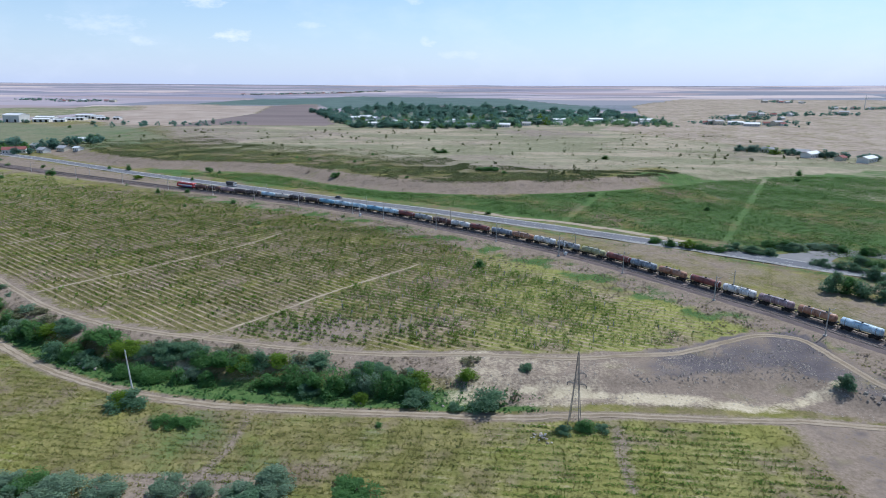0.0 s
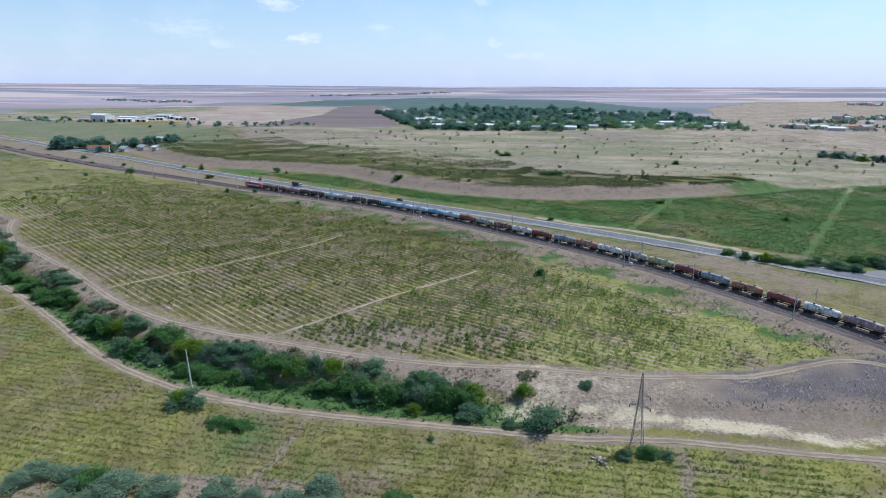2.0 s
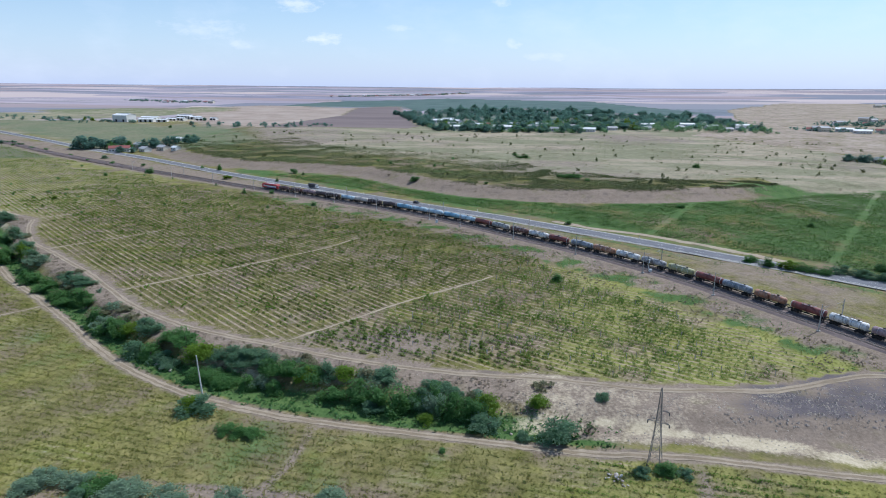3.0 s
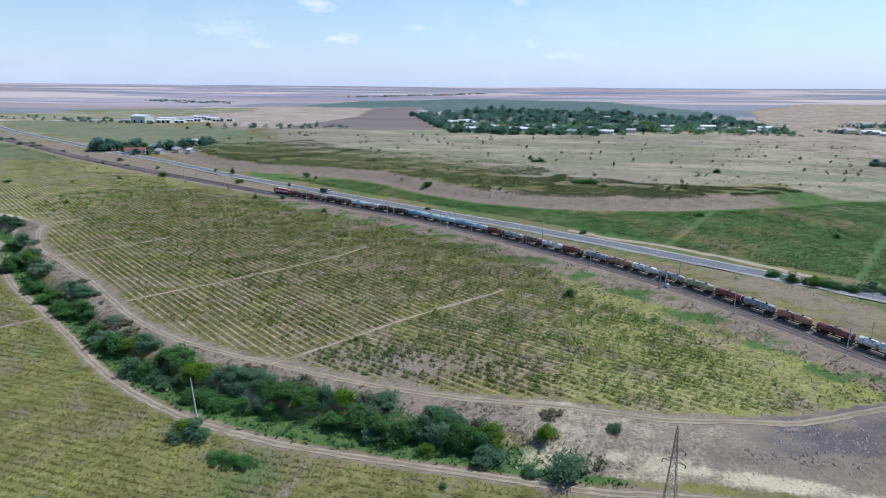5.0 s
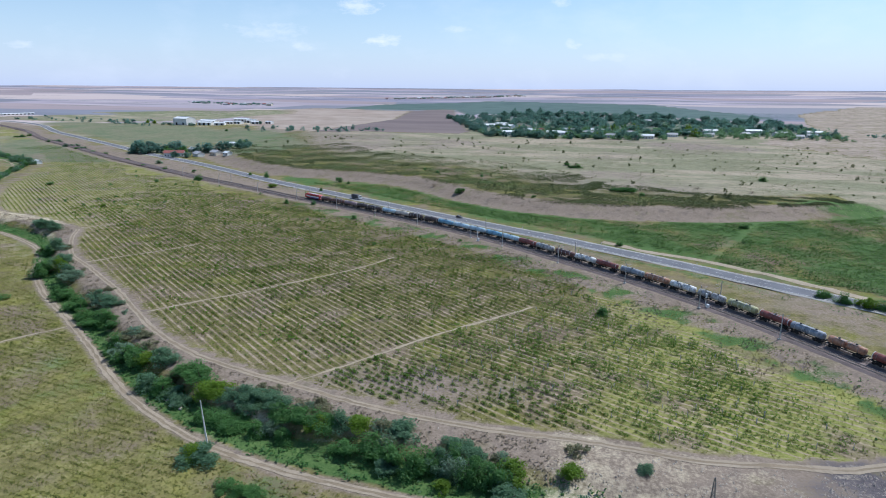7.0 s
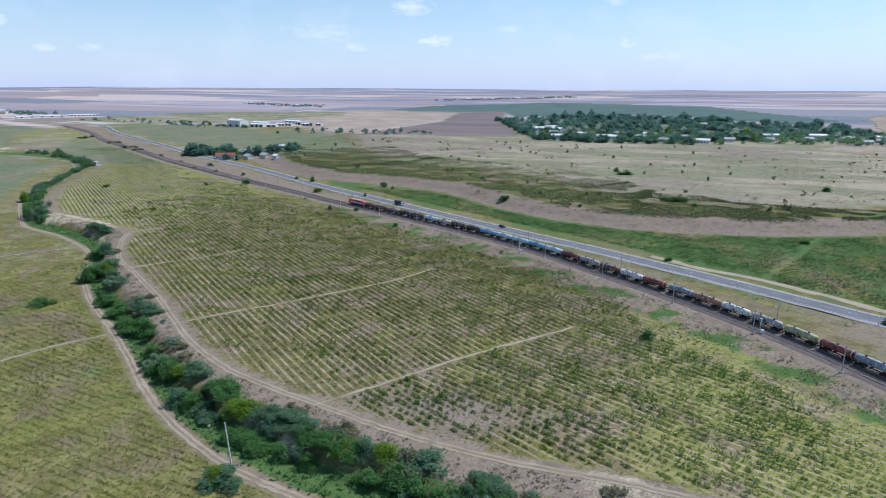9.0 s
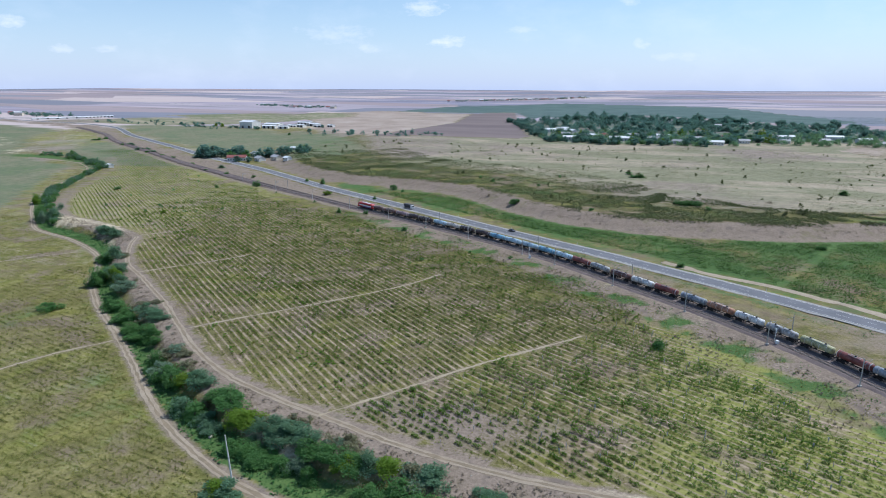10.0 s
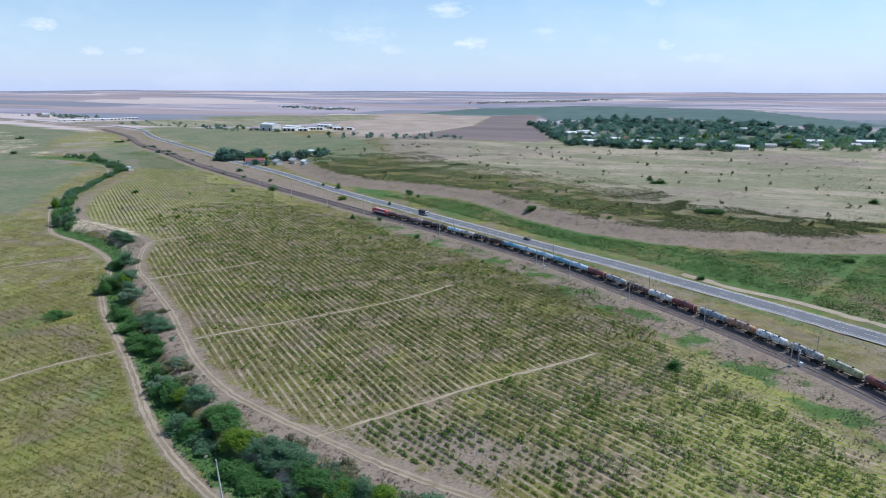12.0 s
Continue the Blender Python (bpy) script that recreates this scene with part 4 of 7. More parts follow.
vine_block(ROW_SOUTH, GAP_MAIN, (-80, 92, 150, 320), lambda x, y, *d: in_main(x, y, *d) & south_block(x, y), "vine_rows", "rows of bushy green vines with bare earth between", SOUTH_LEAF, 1.6, 1.5, 1.1, 44, 0.19, 15,
           lambda x, y: 0.4 + 0.55 * drift(x, y, 40, 5) + 0.25 * drift(x, y, 12, 35) + 0.15 * step01(-30, 30, x), lambda x, y, du: (du < 24) & (x > -80) & (x < 60))
vine_block(ROW_FRONT, GAP_FRONT, (-190, 66, 86, 190), lambda x, y, *d: in_front(x, y, *d) & (x < 6 + 3 * np.sin(y)), "vine_rows", "weedy rows of olive-green vines below the bank", ROW_LEAF, 1.0, 1.4, 0.45, 14, 0.19, 12,
           lambda x, y: 0.4 + 0.6 * drift(x, y, 26, 6))
vine_block(ROW_FRONT, GAP_FRONT, (2, 70, 86, 130), lambda x, y, *d: in_front(x, y, *d) & (x >= 6 + 3 * np.sin(y)), "vine_rows", "rows of fresh green vines below the bank", SOUTH_LEAF, 1.1, 1.9, 0.6, 24, 0.2, 17,
           lambda x, y: 0.7 + 0.4 * drift(x, y, 20, 6))
vine_block(radians(-12), 2.6, (-460, -150, 110, 330), in_west, "vine_rows", "rows of low vines in the field west of the creek", ROW_LEAF, 1.4, 1.1, 0.75, 9, 0.30, 13,
           lambda x, y: 0.4 + 0.5 * drift(x, y, 50, 7))
vine_block(ROW_EAST, GAP_EAST, (-270, 330, 230, 480), in_east, "vine_rows", "rows of dense green vines beyond the road", EAST_LEAF, 1.2, 2.3, 0.75, 16, 0.30, 14,
           lambda x, y: 0.65 + 0.5 * drift(x, y, 60, 8))


def scatter(count, area, test, rng):
    x, y = rng.uniform(area[0], area[1], count), rng.uniform(area[2], area[3], count)
    ok = test(x, y, *distances(x, y))
    x, y = x[ok], y[ok]
    return np.column_stack([x, y, ground_z(x, y)])


def tufts(name, feet, low, high, material, rng):
    """Weedy tufts: three leaves over each foot, spread low over the ground."""
    tall = rng.uniform(low, high, len(feet))
    pts, sizes = [], []
    for i in range(3):
        off = rng.normal(0, 0.3, (len(feet), 3)) * tall[:, None]
        off[:, 2] = tall * rng.uniform(0.1, 0.6, len(feet))
        pts.append(feet + off)
        sizes.append(tall * rng.uniform(0.28, 0.5, len(feet)))
    return leaf_mesh(name, np.vstack(pts), np.concatenate(sizes), material, rng, 0.9, 0.5)


def undergrowth():
    rng = np.random.default_rng(21)

    def ditch(x, y, dr, dd, df, du, db):
        t = np.clip(df, 0, None) / (np.clip(df, 0, None) + np.clip(-du, 0, None) + 1e-6)
        return (df > 1.8) & (du < 0) & (t < 0.48) & (x < 12 + 4 * np.sin(y))

    p = scatter(60000, (-380, 18, 122, 330), ditch, rng)
    tagged(new("ditch_weeds", tufts("ditch_weeds", p, 0.5, 1.3, LUSH_LEAF, rng)), "lush green weeds in the damp ditch", "weeds", kind="stuff")

    def slope(x, y, dr, dd, df, du, db):
        t = np.clip(df, 0, None) / (np.clip(df, 0, None) + np.clip(-du, 0, None) + 1e-6)
        return (df > 1.8) & (du < -1.5) & (t > 0.42) & (x < -4) & (drift(x, y, 22, 3) > 0.3)

    p = scatter(80000, (-380, 0, 122, 330), slope, rng)
    tagged(new("slope_scrub", tufts("slope_scrub", p, 0.35, 0.9, LEAF["b"], rng)), "dry brownish scrub on the earth slope", "scrub", kind="stuff")

    def grass(x, y, dr, dd, df, du, db):
        return ((df < -2.2) & (x < 66)) | ((du > 3) & (dr > 12) & (rng.uniform(size=len(x)) < 0.55))

    p = scatter(150000, (-260, 100, 84, 340), grass, rng)
    p = p[clear_of_paths(p[:, 0], p[:, 1], 1.0)]
    tagged(new("dry_grass", tufts("dry_grass", p, 0.22, 0.6, WEED_LEAF, rng)), "dry olive and straw-coloured grass tufts among the vines", "grass", kind="stuff")

    def wild(x, y, dr, dd, df, du, db):
        return (du > 8) & (dr > 22) & ~south_block(x, y) & (drift(x, y, 20, 71) + 0.5 * drift(x, y, 60, 72) > 0.68)

    p = scatter(26000, (-320, 92, 160, 420), wild, rng)
    p = p[clear_of_paths(p[:, 0], p[:, 1], 1.6)]
    half = rng.uniform(size=len(p)) < 0.5
    tagged(new("field_weeds", tufts("field_weeds", p[half], 0.6, 1.6, SOUTH_LEAF, rng)), "patches of fresh green weeds between the vine rows", "weeds", kind="stuff")
    tagged(new("field_weeds", tufts("field_weeds", p[~half], 0.5, 1.3, WEED_LEAF, rng)), "patches of yellowish dry weeds between the vine rows", "weeds", kind="stuff")

    def rough(x, y, dr, dd, df, du, db):
        return (dr > 26) & (dr < 125) & (du > 20) & ~south_block(x, y) & (drift(x, y, 24, 75) + 0.5 * drift(x, y, 9, 76) > 0.72)

    p = scatter(16000, (-330, 20, 220, 440), rough, rng)
    p = p[clear_of_paths(p[:, 0], p[:, 1], 1.6)]
    pts = clumps(p[:, 0], p[:, 1], p[:, 2], rng.uniform(0.9, 2.3, len(p)), rng.uniform(0.6, 1.3, len(p)), ROW_MAIN, 16, rng)
    tagged(new("rank_weeds", leaf_mesh("rank_weeds", pts, rng.uniform(0.14, 0.26, len(pts)), VINE_LEAF, rng, 0.9, 0.6)), "rank green weeds and overgrown vines near the railway", "weeds", kind="stuff")

    def verge(x, y, dr, dd, df, du, db):
        return (dr > 9) & (dr < 34) & (drift(x, y, 34, 9) > 0.5) & (du > 3)

    p = scatter(40000, (-200, 112, 130, 430), verge, rng)
    tagged(new("verge_weeds", tufts("verge_weeds", p, 0.3, 0.8, LUSH_LEAF, rng)), "green weeds along the foot of the railway", "weeds", kind="stuff")

    def roadside(x, y, dr, dd, df, du, db):
        return (dd < -7.2) & (dd > -15) & (dr < -6) & (drift(x, y, 30, 4) > 0.35)

    p = scatter(40000, (-250, 160, 180, 480), roadside, rng)
    tagged(new("roadside_weeds", tufts("roadside_weeds", p, 0.3, 0.9, LUSH_LEAF, rng)), "green weeds on the roadside verge", "weeds", kind="stuff")

    n = 80000
    line = smooth([q for q in BANK if -430 < q[0] < 270], 3.0)
    i = rng.integers(1, len(line), n)
    way = line[i] - line[i - 1]
    way /= np.linalg.norm(way, axis=1)[:, None]
    off = 8 + np.interp(line[i][:, 0], (-400, -250, -120, 40, 110, 180), (140, 140, 120, 75, 34, 3)) * rng.uniform(0, 1, n) ** 1.2
    q = line[i] + np.stack([way[:, 1], -way[:, 0]], 1) * off[:, None] + rng.normal(0, 1.5, (n, 2))
    q = q[(drift(q[:, 0], q[:, 1], 60, 2) > 0.3) & (q[:, 0] < 135 + 25 * drift(q[:, 0], q[:, 1], 40, 14))]
    p = np.column_stack([q, ground_z(q[:, 0], q[:, 1])])
    tagged(new("plateau_scrub", tufts("plateau_scrub", p, 0.5, 1.15, PLATEAU_LEAF, rng)), "dark low scrub on the plateau above the bank", "scrub", kind="stuff")

    def steppe(x, y, dr, dd, df, du, db):
        return (db > 14) & (dd > 12) & (drift(x, y, 120, 81) + 0.5 * drift(x, y, 37, 82) + rng.uniform(-0.2, 0.2, len(x)) > 0.72)

    p = scatter(70000, (-430, 330, 400, 860), steppe, rng)
    tagged(new("steppe_grass", tufts("steppe_grass", p, 0.4, 1.0, LEAF["g"], rng)), "grey-olive tufts scattered over the dry steppe", "grass", kind="stuff")
    n = 3500
    i = rng.integers(1, len(line), n)
    q = line[i] + rng.normal(0, 6, (n, 2))
    q = q[drift(q[:, 0], q[:, 1], 24, 12) > 0.5]
    p = np.column_stack([q, ground_z(q[:, 0], q[:, 1])])
    tagged(new("bank_scrub", tufts("bank_scrub", p, 0.4, 1.1, LEAF["b"], rng)), "dry brownish scrub on the bare earth bank", "scrub", kind="stuff")

    def mauve(x, y, dr, dd, df, du, db):
        return (dr > 9) & (dr < 30) & (drift(x, y, 42, 9) < 0.5) & (rng.uniform(size=len(x)) < 0.6) & (du > 3)

    p = scatter(60000, (-200, 112, 130, 430), mauve, rng)
    tagged(new("dry_verge_scrub", tufts("dry_verge_scrub", p, 0.4, 1.1, LEAF["b"], rng)), "dry brownish scrub along the foot of the railway", "scrub", kind="stuff")


undergrowth()


def trellis_posts():
    """Thin pale posts along the rows of the southern block."""
    rng = np.random.default_rng(29)
    c, s = math.cos(ROW_SOUTH), math.sin(ROW_SOUTH)
    K, U = np.meshgrid(np.arange(0, 140), np.arange(-220, 60, 6.5), indexing="ij")
    U, V = U.ravel() + rng.normal(0, 0.8, U.size), (K.ravel() + 0.75) * GAP_MAIN + rng.normal(0, 0.1, U.size)
    x, y = c * U - s * V, s * U + c * V
    ok = (x > -80) & (x < 80) & (y > 150) & (y < 300)
    x, y = x[ok], y[ok]
    ok = in_main(x, y, *distances(x, y)) & south_block(x, y) & clear_of_paths(x, y, 1.5) & (rng.uniform(size=len(x)) < 0.3)
    x, y = x[ok], y[ok]
    z, tall = ground_z(x, y), rng.uniform(1.2, 1.7, ok.sum())
    v = []
    for top in (0, 1):
        for a, b in ((-1, -1), (1, -1), (1, 1), (-1, 1)):
            v.append(np.column_stack([x + a * 0.055 + top * rng.normal(0, 0.08, len(x)), y + b * 0.055, z - 0.05 + top * tall]))
    k = (np.arange(len(x)) * 8)[:, None]
    f = np.concatenate([k + np.array(q) for q in ((4, 5, 6, 7), (0, 1, 5, 4), (1, 2, 6, 5), (2, 3, 7, 6), (3, 0, 4, 7))])
    tagged(new("trellis_posts", fast_mesh("trellis_posts", np.stack(v, 1).reshape(-1, 3), f, CONCRETE)), "thin pale weathered posts standing along the vine rows", "trellis posts", kind="stuff")


trellis_posts()

# ---- bushes and trees ----
# x, y, width, height, kind of leaf
GULLY_BUSHES = [
    (-130.3, 166.6, 21.9, 11.9, "d"), (-120, 163.9, 6.9, 5, "y"), (-113.4, 162, 8.6, 6.7, "t"), (-109.1, 152, 10.7, 8, "d"),
    (-96.9, 153.4, 15.6, 9, "d"), (-99.5, 149.5, 9.5, 6, "t"), (-88.3, 150.2, 8.4, 6.7, "y"), (-80.8, 148.8, 13, 7.3, "t"),
    (-81.9, 141.6, 14.3, 7.1, "d"), (-73, 146.2, 11.8, 7.1, "t"), (-68.3, 139.9, 12.9, 6.9, "d"), (-61.6, 142.9, 13.7, 8.3, "d"),
    (-55.3, 142, 7.5, 6, "d"), (-52.2, 142.5, 6.2, 5.9, "t"), (-49, 137.4, 7.2, 5.8, "d"), (-48.5, 143.2, 6.6, 4.4, "y"),
    (-41.8, 137.5, 8.6, 6.4, "d"), (-38.7, 142.1, 8.7, 5.8, "t")]
GULLY_BUSHES_EAST = [
    (-33, 134.7, 15.3, 10, "d"), (-38.9, 133.8, 6.3, 4.2, "t"), (-27.1, 135.2, 9.7, 8.3, "d"), (-20.3, 134, 12.9, 9.8, "d"),
    (-22.8, 140.3, 9.9, 5.6, "t"), (-12.4, 129, 8.1, 5.3, "t"), (-12.4, 135, 7.5, 6.1, "y"), (-1.7, 138.2, 5, 3.9, "y"), (2.5, 126, 8.5, 7.5, "t"),
    (-4.2, 126.6, 3.9, 2.8, "t"), (9, 130.4, 3.7, 4.5, "b"), (12.6, 142.6, 3.7, 2.8, "t"), (-78.3, 127.5, 9.1, 6.2, "t"),
    (-80.7, 128.6, 5.4, 4.8, "y"), (-68.3, 121.2, 4.6, 2.2, "d"), (-64.9, 120.6, 5.2, 2.4, "d"), (-61.6, 121, 4.6, 2.2, "d"), (18.2, 117.6, 3.6, 2.0, "t"), (23.0, 118.0, 5.2, 2.6, "d"), (26.4, 118.8, 3.4, 2.2, "t"), (84.6, 134.7, 5, 5, "t"),
    (-20.4, 120.3, 1.8, 1.5, "d")]
GULLY_BUSHES_WEST = [
    (-283.3, 291.8, 15, 8.6, "t"), (-297.2, 296.4, 9.6, 6.7, "t"), (-245.6, 258.3, 9.4, 8.1, "t"), (-220.6, 234.1, 14.1, 9.6, "t"),
    (-202.7, 222.1, 10.6, 7.9, "t"), (-224.6, 228, 11.3, 10.2, "d"), (-194.3, 209.5, 12.6, 7.6, "d"), (-178.4, 198.9, 14.1, 8.5, "d"),
    (-166.9, 199.9, 15.1, 7.8, "t"), (-164.3, 189.3, 12.2, 7.1, "d"), (-154.6, 187.7, 14.1, 8.6, "d"), (-251.5, 257.2, 11.4, 7.6, "d"),
    (-367.7, 315.3, 19.4, 15.1, "d"), (-359.5, 317.3, 12.5, 9.1, "t"), (-426, 357.4, 12.6, 10.7, "d")]
CREEK_BUSHES = [
    (-454.7, 385.3, 12.5, 9.4, "t"), (-470.7, 405.2, 14.1, 9.8, "d"), (-488.5, 431.1, 14.8, 9.1, "t"), (-503.8, 453.8, 14.2, 8.3, "d"),
    (-519.5, 477.3, 14.8, 8.6, "t"), (-532.1, 499.1, 15.3, 8.9, "d"), (-534, 512.1, 18.1, 10.3, "t"), (-567, 531.7, 16.3, 9.5, "d"),
    (-601.5, 552.2, 18.6, 10, "t"), (-621.7, 559, 19.1, 10.3, "d"), (-655.8, 575.5, 19.9, 11.5, "d"), (-676.6, 580.4, 18.8, 10.2, "t"),
    (-690.6, 579.5, 20.6, 11.1, "d"), (-707.9, 581.8, 16.1, 9.7, "d"), (-214.7, 198.2, 8.6, 3, "d"), (-305.3, 351.6, 4, 3.2, "y"),
    (-410.4, 414.3, 6.1, 4, "d"), (-343, 448.9, 4.4, 3.9, "d")]
FRONT_BUSHES = [
    (-92.6, 97.5, 9.6, 5.6, "s"), (-79.8, 96.4, 12.6, 6.3, "s"), (-73.4, 95.2, 8.6, 6.1, "s"), (-85.9, 98.7, 6.5, 3.9, "s"),
    (-65.9, 96.2, 7.4, 4.3, "s"), (-54.9, 97.1, 7, 3.9, "s"), (-48.6, 97.3, 4.6, 3.4, "s"), (-36.3, 98.2, 7.7, 3.8, "s"),
    (-77.3, 93.6, 13.7, 7.5, "s"), (-36.9, 95.4, 9.9, 5.1, "s"), (-21.4, 95, 8.6, 4.3, "d"), (-41.8, 95.1, 6.7, 3.8, "s")]
LINE_BUSHES = [
    (-314, 461.9, 6.7, 7.2, "d"), (-196.1, 387.7, 4.4, 4.4, "d"), (-178.7, 390.8, 3.9, 3.9, "d"), (-136.5, 354.9, 3.8, 3.5, "d"),
    (-271.1, 494.2, 6.2, 6.7, "d"), (-203.4, 488.4, 6.7, 6.7, "d"), (-94.8, 442, 7.9, 6.7, "d"), (-119.3, 465.9, 5.6, 4.8, "b"),
    (-197.4, 442, 3.3, 3.7, "d"), (10, 329, 3.7, 3.4, "d"), (75.1, 384.2, 5.4, 2.9, "d"), (2.9, 229.4, 5.4, 4.3, "d"), (-292.9, 503.4, 4.5, 4, "d"),
    (-350.9, 507.8, 4.2, 4.2, "d"), (-386.9, 516.5, 5.6, 5, "d"), (-241.5, 449.1, 8.3, 4.6, "y")]
ROAD_BUSHES = [
    (79.9, 268.5, 6.7, 4.9, "d"), (84.9, 262.8, 6.6, 5.6, "d"), (90.4, 259.5, 7.1, 6.1, "y"), (96.9, 257.4, 9.2, 3.6, "d"),
    (102.7, 254.4, 7.6, 2.8, "d"), (111.8, 254.1, 10.3, 3.1, "t"), (117.6, 251.8, 10.3, 3.9, "t"), (128.8, 263.3, 10.3, 6.5, "d"),
    (134.1, 257.9, 10.7, 3.8, "t"), (136.8, 231.9, 15, 7.5, "t"), (124.9, 199.3, 18.5, 12.3, "t"), (144.4, 217.5, 10.7, 7.8, "t"),
    (150.9, 234.7, 10.3, 6.2, "d"), (147.3, 258.9, 12.1, 4.4, "t"), (157.4, 252.8, 13.8, 5, "d"), (130.4, 343.3, 4.4, 3.7, "d"),
    (251.5, 485.6, 6.5, 6, "d"), (233.8, 454.5, 4.2, 4.2, "d")]
PLATEAU_BUSHES = [
    (10.5, 463.5, 9.9, 4.6, "d"), (17, 462.4, 9.9, 4.2, "d"), (25.2, 448.3, 4.4, 3.7, "d"), (63.6, 486.5, 5.7, 4.1, "b"),
    (-24.3, 582.6, 10.8, 3.9, "d"), (-32.1, 599, 7.1, 3.5, "d"), (-41.9, 423.7, 3.5, 3.1, "d"), (-131.4, 521.7, 4.1, 3.6, "d"),
    (-92.1, 510.3, 3.9, 3.5, "d"), (-84.6, 562.2, 3.8, 3.3, "d"), (96.2, 476.6, 4.8, 3.6, "b"), (115.7, 540.5, 9.2, 3.2, "d"),
    (-147.7, 539.6, 3.8, 3.3, "d"), (-192.5, 480.3, 3.5, 3.5, "d")]

FAR_LINE_BUSHES = [
    (-686.1, 690.7, 17.1, 7.7, "t"), (-622.4, 652.5, 17.4, 7.9, "t"), (-591.2, 633.2, 13.6, 6.8, "t"), (-554.5, 612.6, 7.2, 5, "d"), (-528.6, 601.3, 6.3, 4.9, "d"), (-781.4, 742.4, 7.6, 5.7, "d"),
    (-772.6, 718.7, 11.1, 4.6, "d"), (-472.4, 569.1, 4.5, 3.9, "d"), (-425.4, 534.5, 4.7, 4.1, "d"), (-422.1, 553.8, 8.4, 4.2, "t"), (-956, 699.7, 12.6, 8.4, "d"), (-788, 574.7, 8.6, 3.4, "d")]


def crown_points(rng, lobes, count, flat):
    """Leaf centres on and in a crown of several uneven lobes, about 1 wide and 1 high, standing on z = 0, with stray shoots."""
    pts = []
    for i in range(lobes):
        a, d = rng.uniform(0, 2 * math.pi), rng.uniform(0.02, 0.42)
        c = np.array([math.cos(a) * d, math.sin(a) * d, rng.uniform(0.12, 0.8) * (1.1 - d)])
        r = rng.uniform(0.09, 0.25)
        n = rng.normal(size=(count // lobes, 3))
        n /= np.linalg.norm(n, axis=1)[:, None]
        n *= (rng.uniform(0.3, 1.0, len(n)) ** 0.6 + np.abs(rng.normal(0, 0.22, len(n))))[:, None] * r
        n[:, 2] *= flat * rng.uniform(0.8, 1.3)
        pts.append(n + c)
    p = np.vstack(pts)
    p[:, 2] = np.clip(p[:, 2], 0.02, None)
    return p


def make_plant(name, kind, seed, label, category, count=700, lobes=9, size=0.055, trunk=0.3, flat=1.0):
    """A bush or small tree of unit size: forked trunk and leafy crown."""
    rng = np.random.default_rng(seed)
    root = new(name)
    bm = bmesh.new()
    rod(bm, (0, 0, -0.03), (0.01, 0.02, trunk), 0.035, 0.022, 7)
    for i in range(5):
        a = rng.uniform(0, 6.28)
        rod(bm, (0.01, 0.02, trunk * 0.7), (math.cos(a) * 0.22, math.sin(a) * 0.22, rng.uniform(0.45, 0.75)), 0.018, 0.006, 5)
    part("trunk", bm, BARK, root)
    p = crown_points(rng, lobes, count, flat)
    crown = new("crown", leaf_mesh("crown", p, rng.uniform(0.7, 1.3, len(p)) * size, LEAF[kind], rng, 0.9, 0.6))
    crown.parent = root
    return tagged(root, label, category)


PLANT_WORDS = {"d": "dense dark green bush with a ragged crown", "t": "silvery blue-green olive-leaved bush", "s": "pale sage-grey willow-leaved bush", "y": "bright yellow-green leafy bush", "b": "sparse brownish dry bush"}
PLANTS = {k: [make_plant("bush", k, 31 + 7 * i + ord(k), PLANT_WORDS[k], "bush", 3400 if k != "b" else 500, 15 + 3 * i, 0.031, 0.25) for i in range(3)] for k in "dtsyb"}
USED = set()


def place(proto, x, y, wide, tall, turn, label="", group=""):
    m = Matrix.Translation((x, y, float(ground_z(x, y)[0]) - 0.04)) @ Matrix.Rotation(turn, 4, "Z") @ Matrix.Diagonal((wide, wide, tall, 1))
    if proto.name in USED:
        ob = copy_thing(proto, m)
        ob.scale = (wide, wide, tall)
    else:
        ob = proto
        ob.matrix_basis = m
        USED.add(proto.name)
    return tagged(ob, label, "", group)


def plant_group(rows, where, group, seed, follow=False):
    rng = random.Random(seed)
    for x, y, w, h, kind in rows:
        tall = max(0.42 * min(w, 8), (h - 0.33 * w) / 0.88)
        n = 1 if w < 9.5 else max(2, round(w / 5.0))
        bx, by = x / math.hypot(x, y), y / math.hypot(x, y)
        ax, ay = by, -bx
        if follow:
            k = int(np.argmin(np.hypot(FRONT_S[:, 0] - x, FRONT_S[:, 1] - y)))
            way = FRONT_S[min(k + 1, len(FRONT_S) - 1)] - FRONT_S[max(k - 1, 0)]
            ax, ay = -way / np.linalg.norm(way)
        for i in range(n):
            t = (i + 0.5) / n - 0.5
            wi = w if n == 1 else (1.4 * w / n + 0.6) * rng.uniform(0.75, 1.2)
            px = x + ax * t * w + bx * (0.32 * wi + (rng.uniform(-1.6, 1.8) if n > 1 else 0))
            py = y + ay * t * w + by * (0.32 * wi + (rng.uniform(-1.6, 1.8) if n > 1 else 0))
            kd = kind if n == 1 or rng.random() < 0.75 else rng.choice("dttssy")
            place(rng.choice(PLANTS[kd]), px, py, wi * 1.02, tall * (rng.uniform(0.85, 1.25) if n > 1 else 1.05), rng.uniform(0, 6.28), PLANT_WORDS[kd] + where, group)


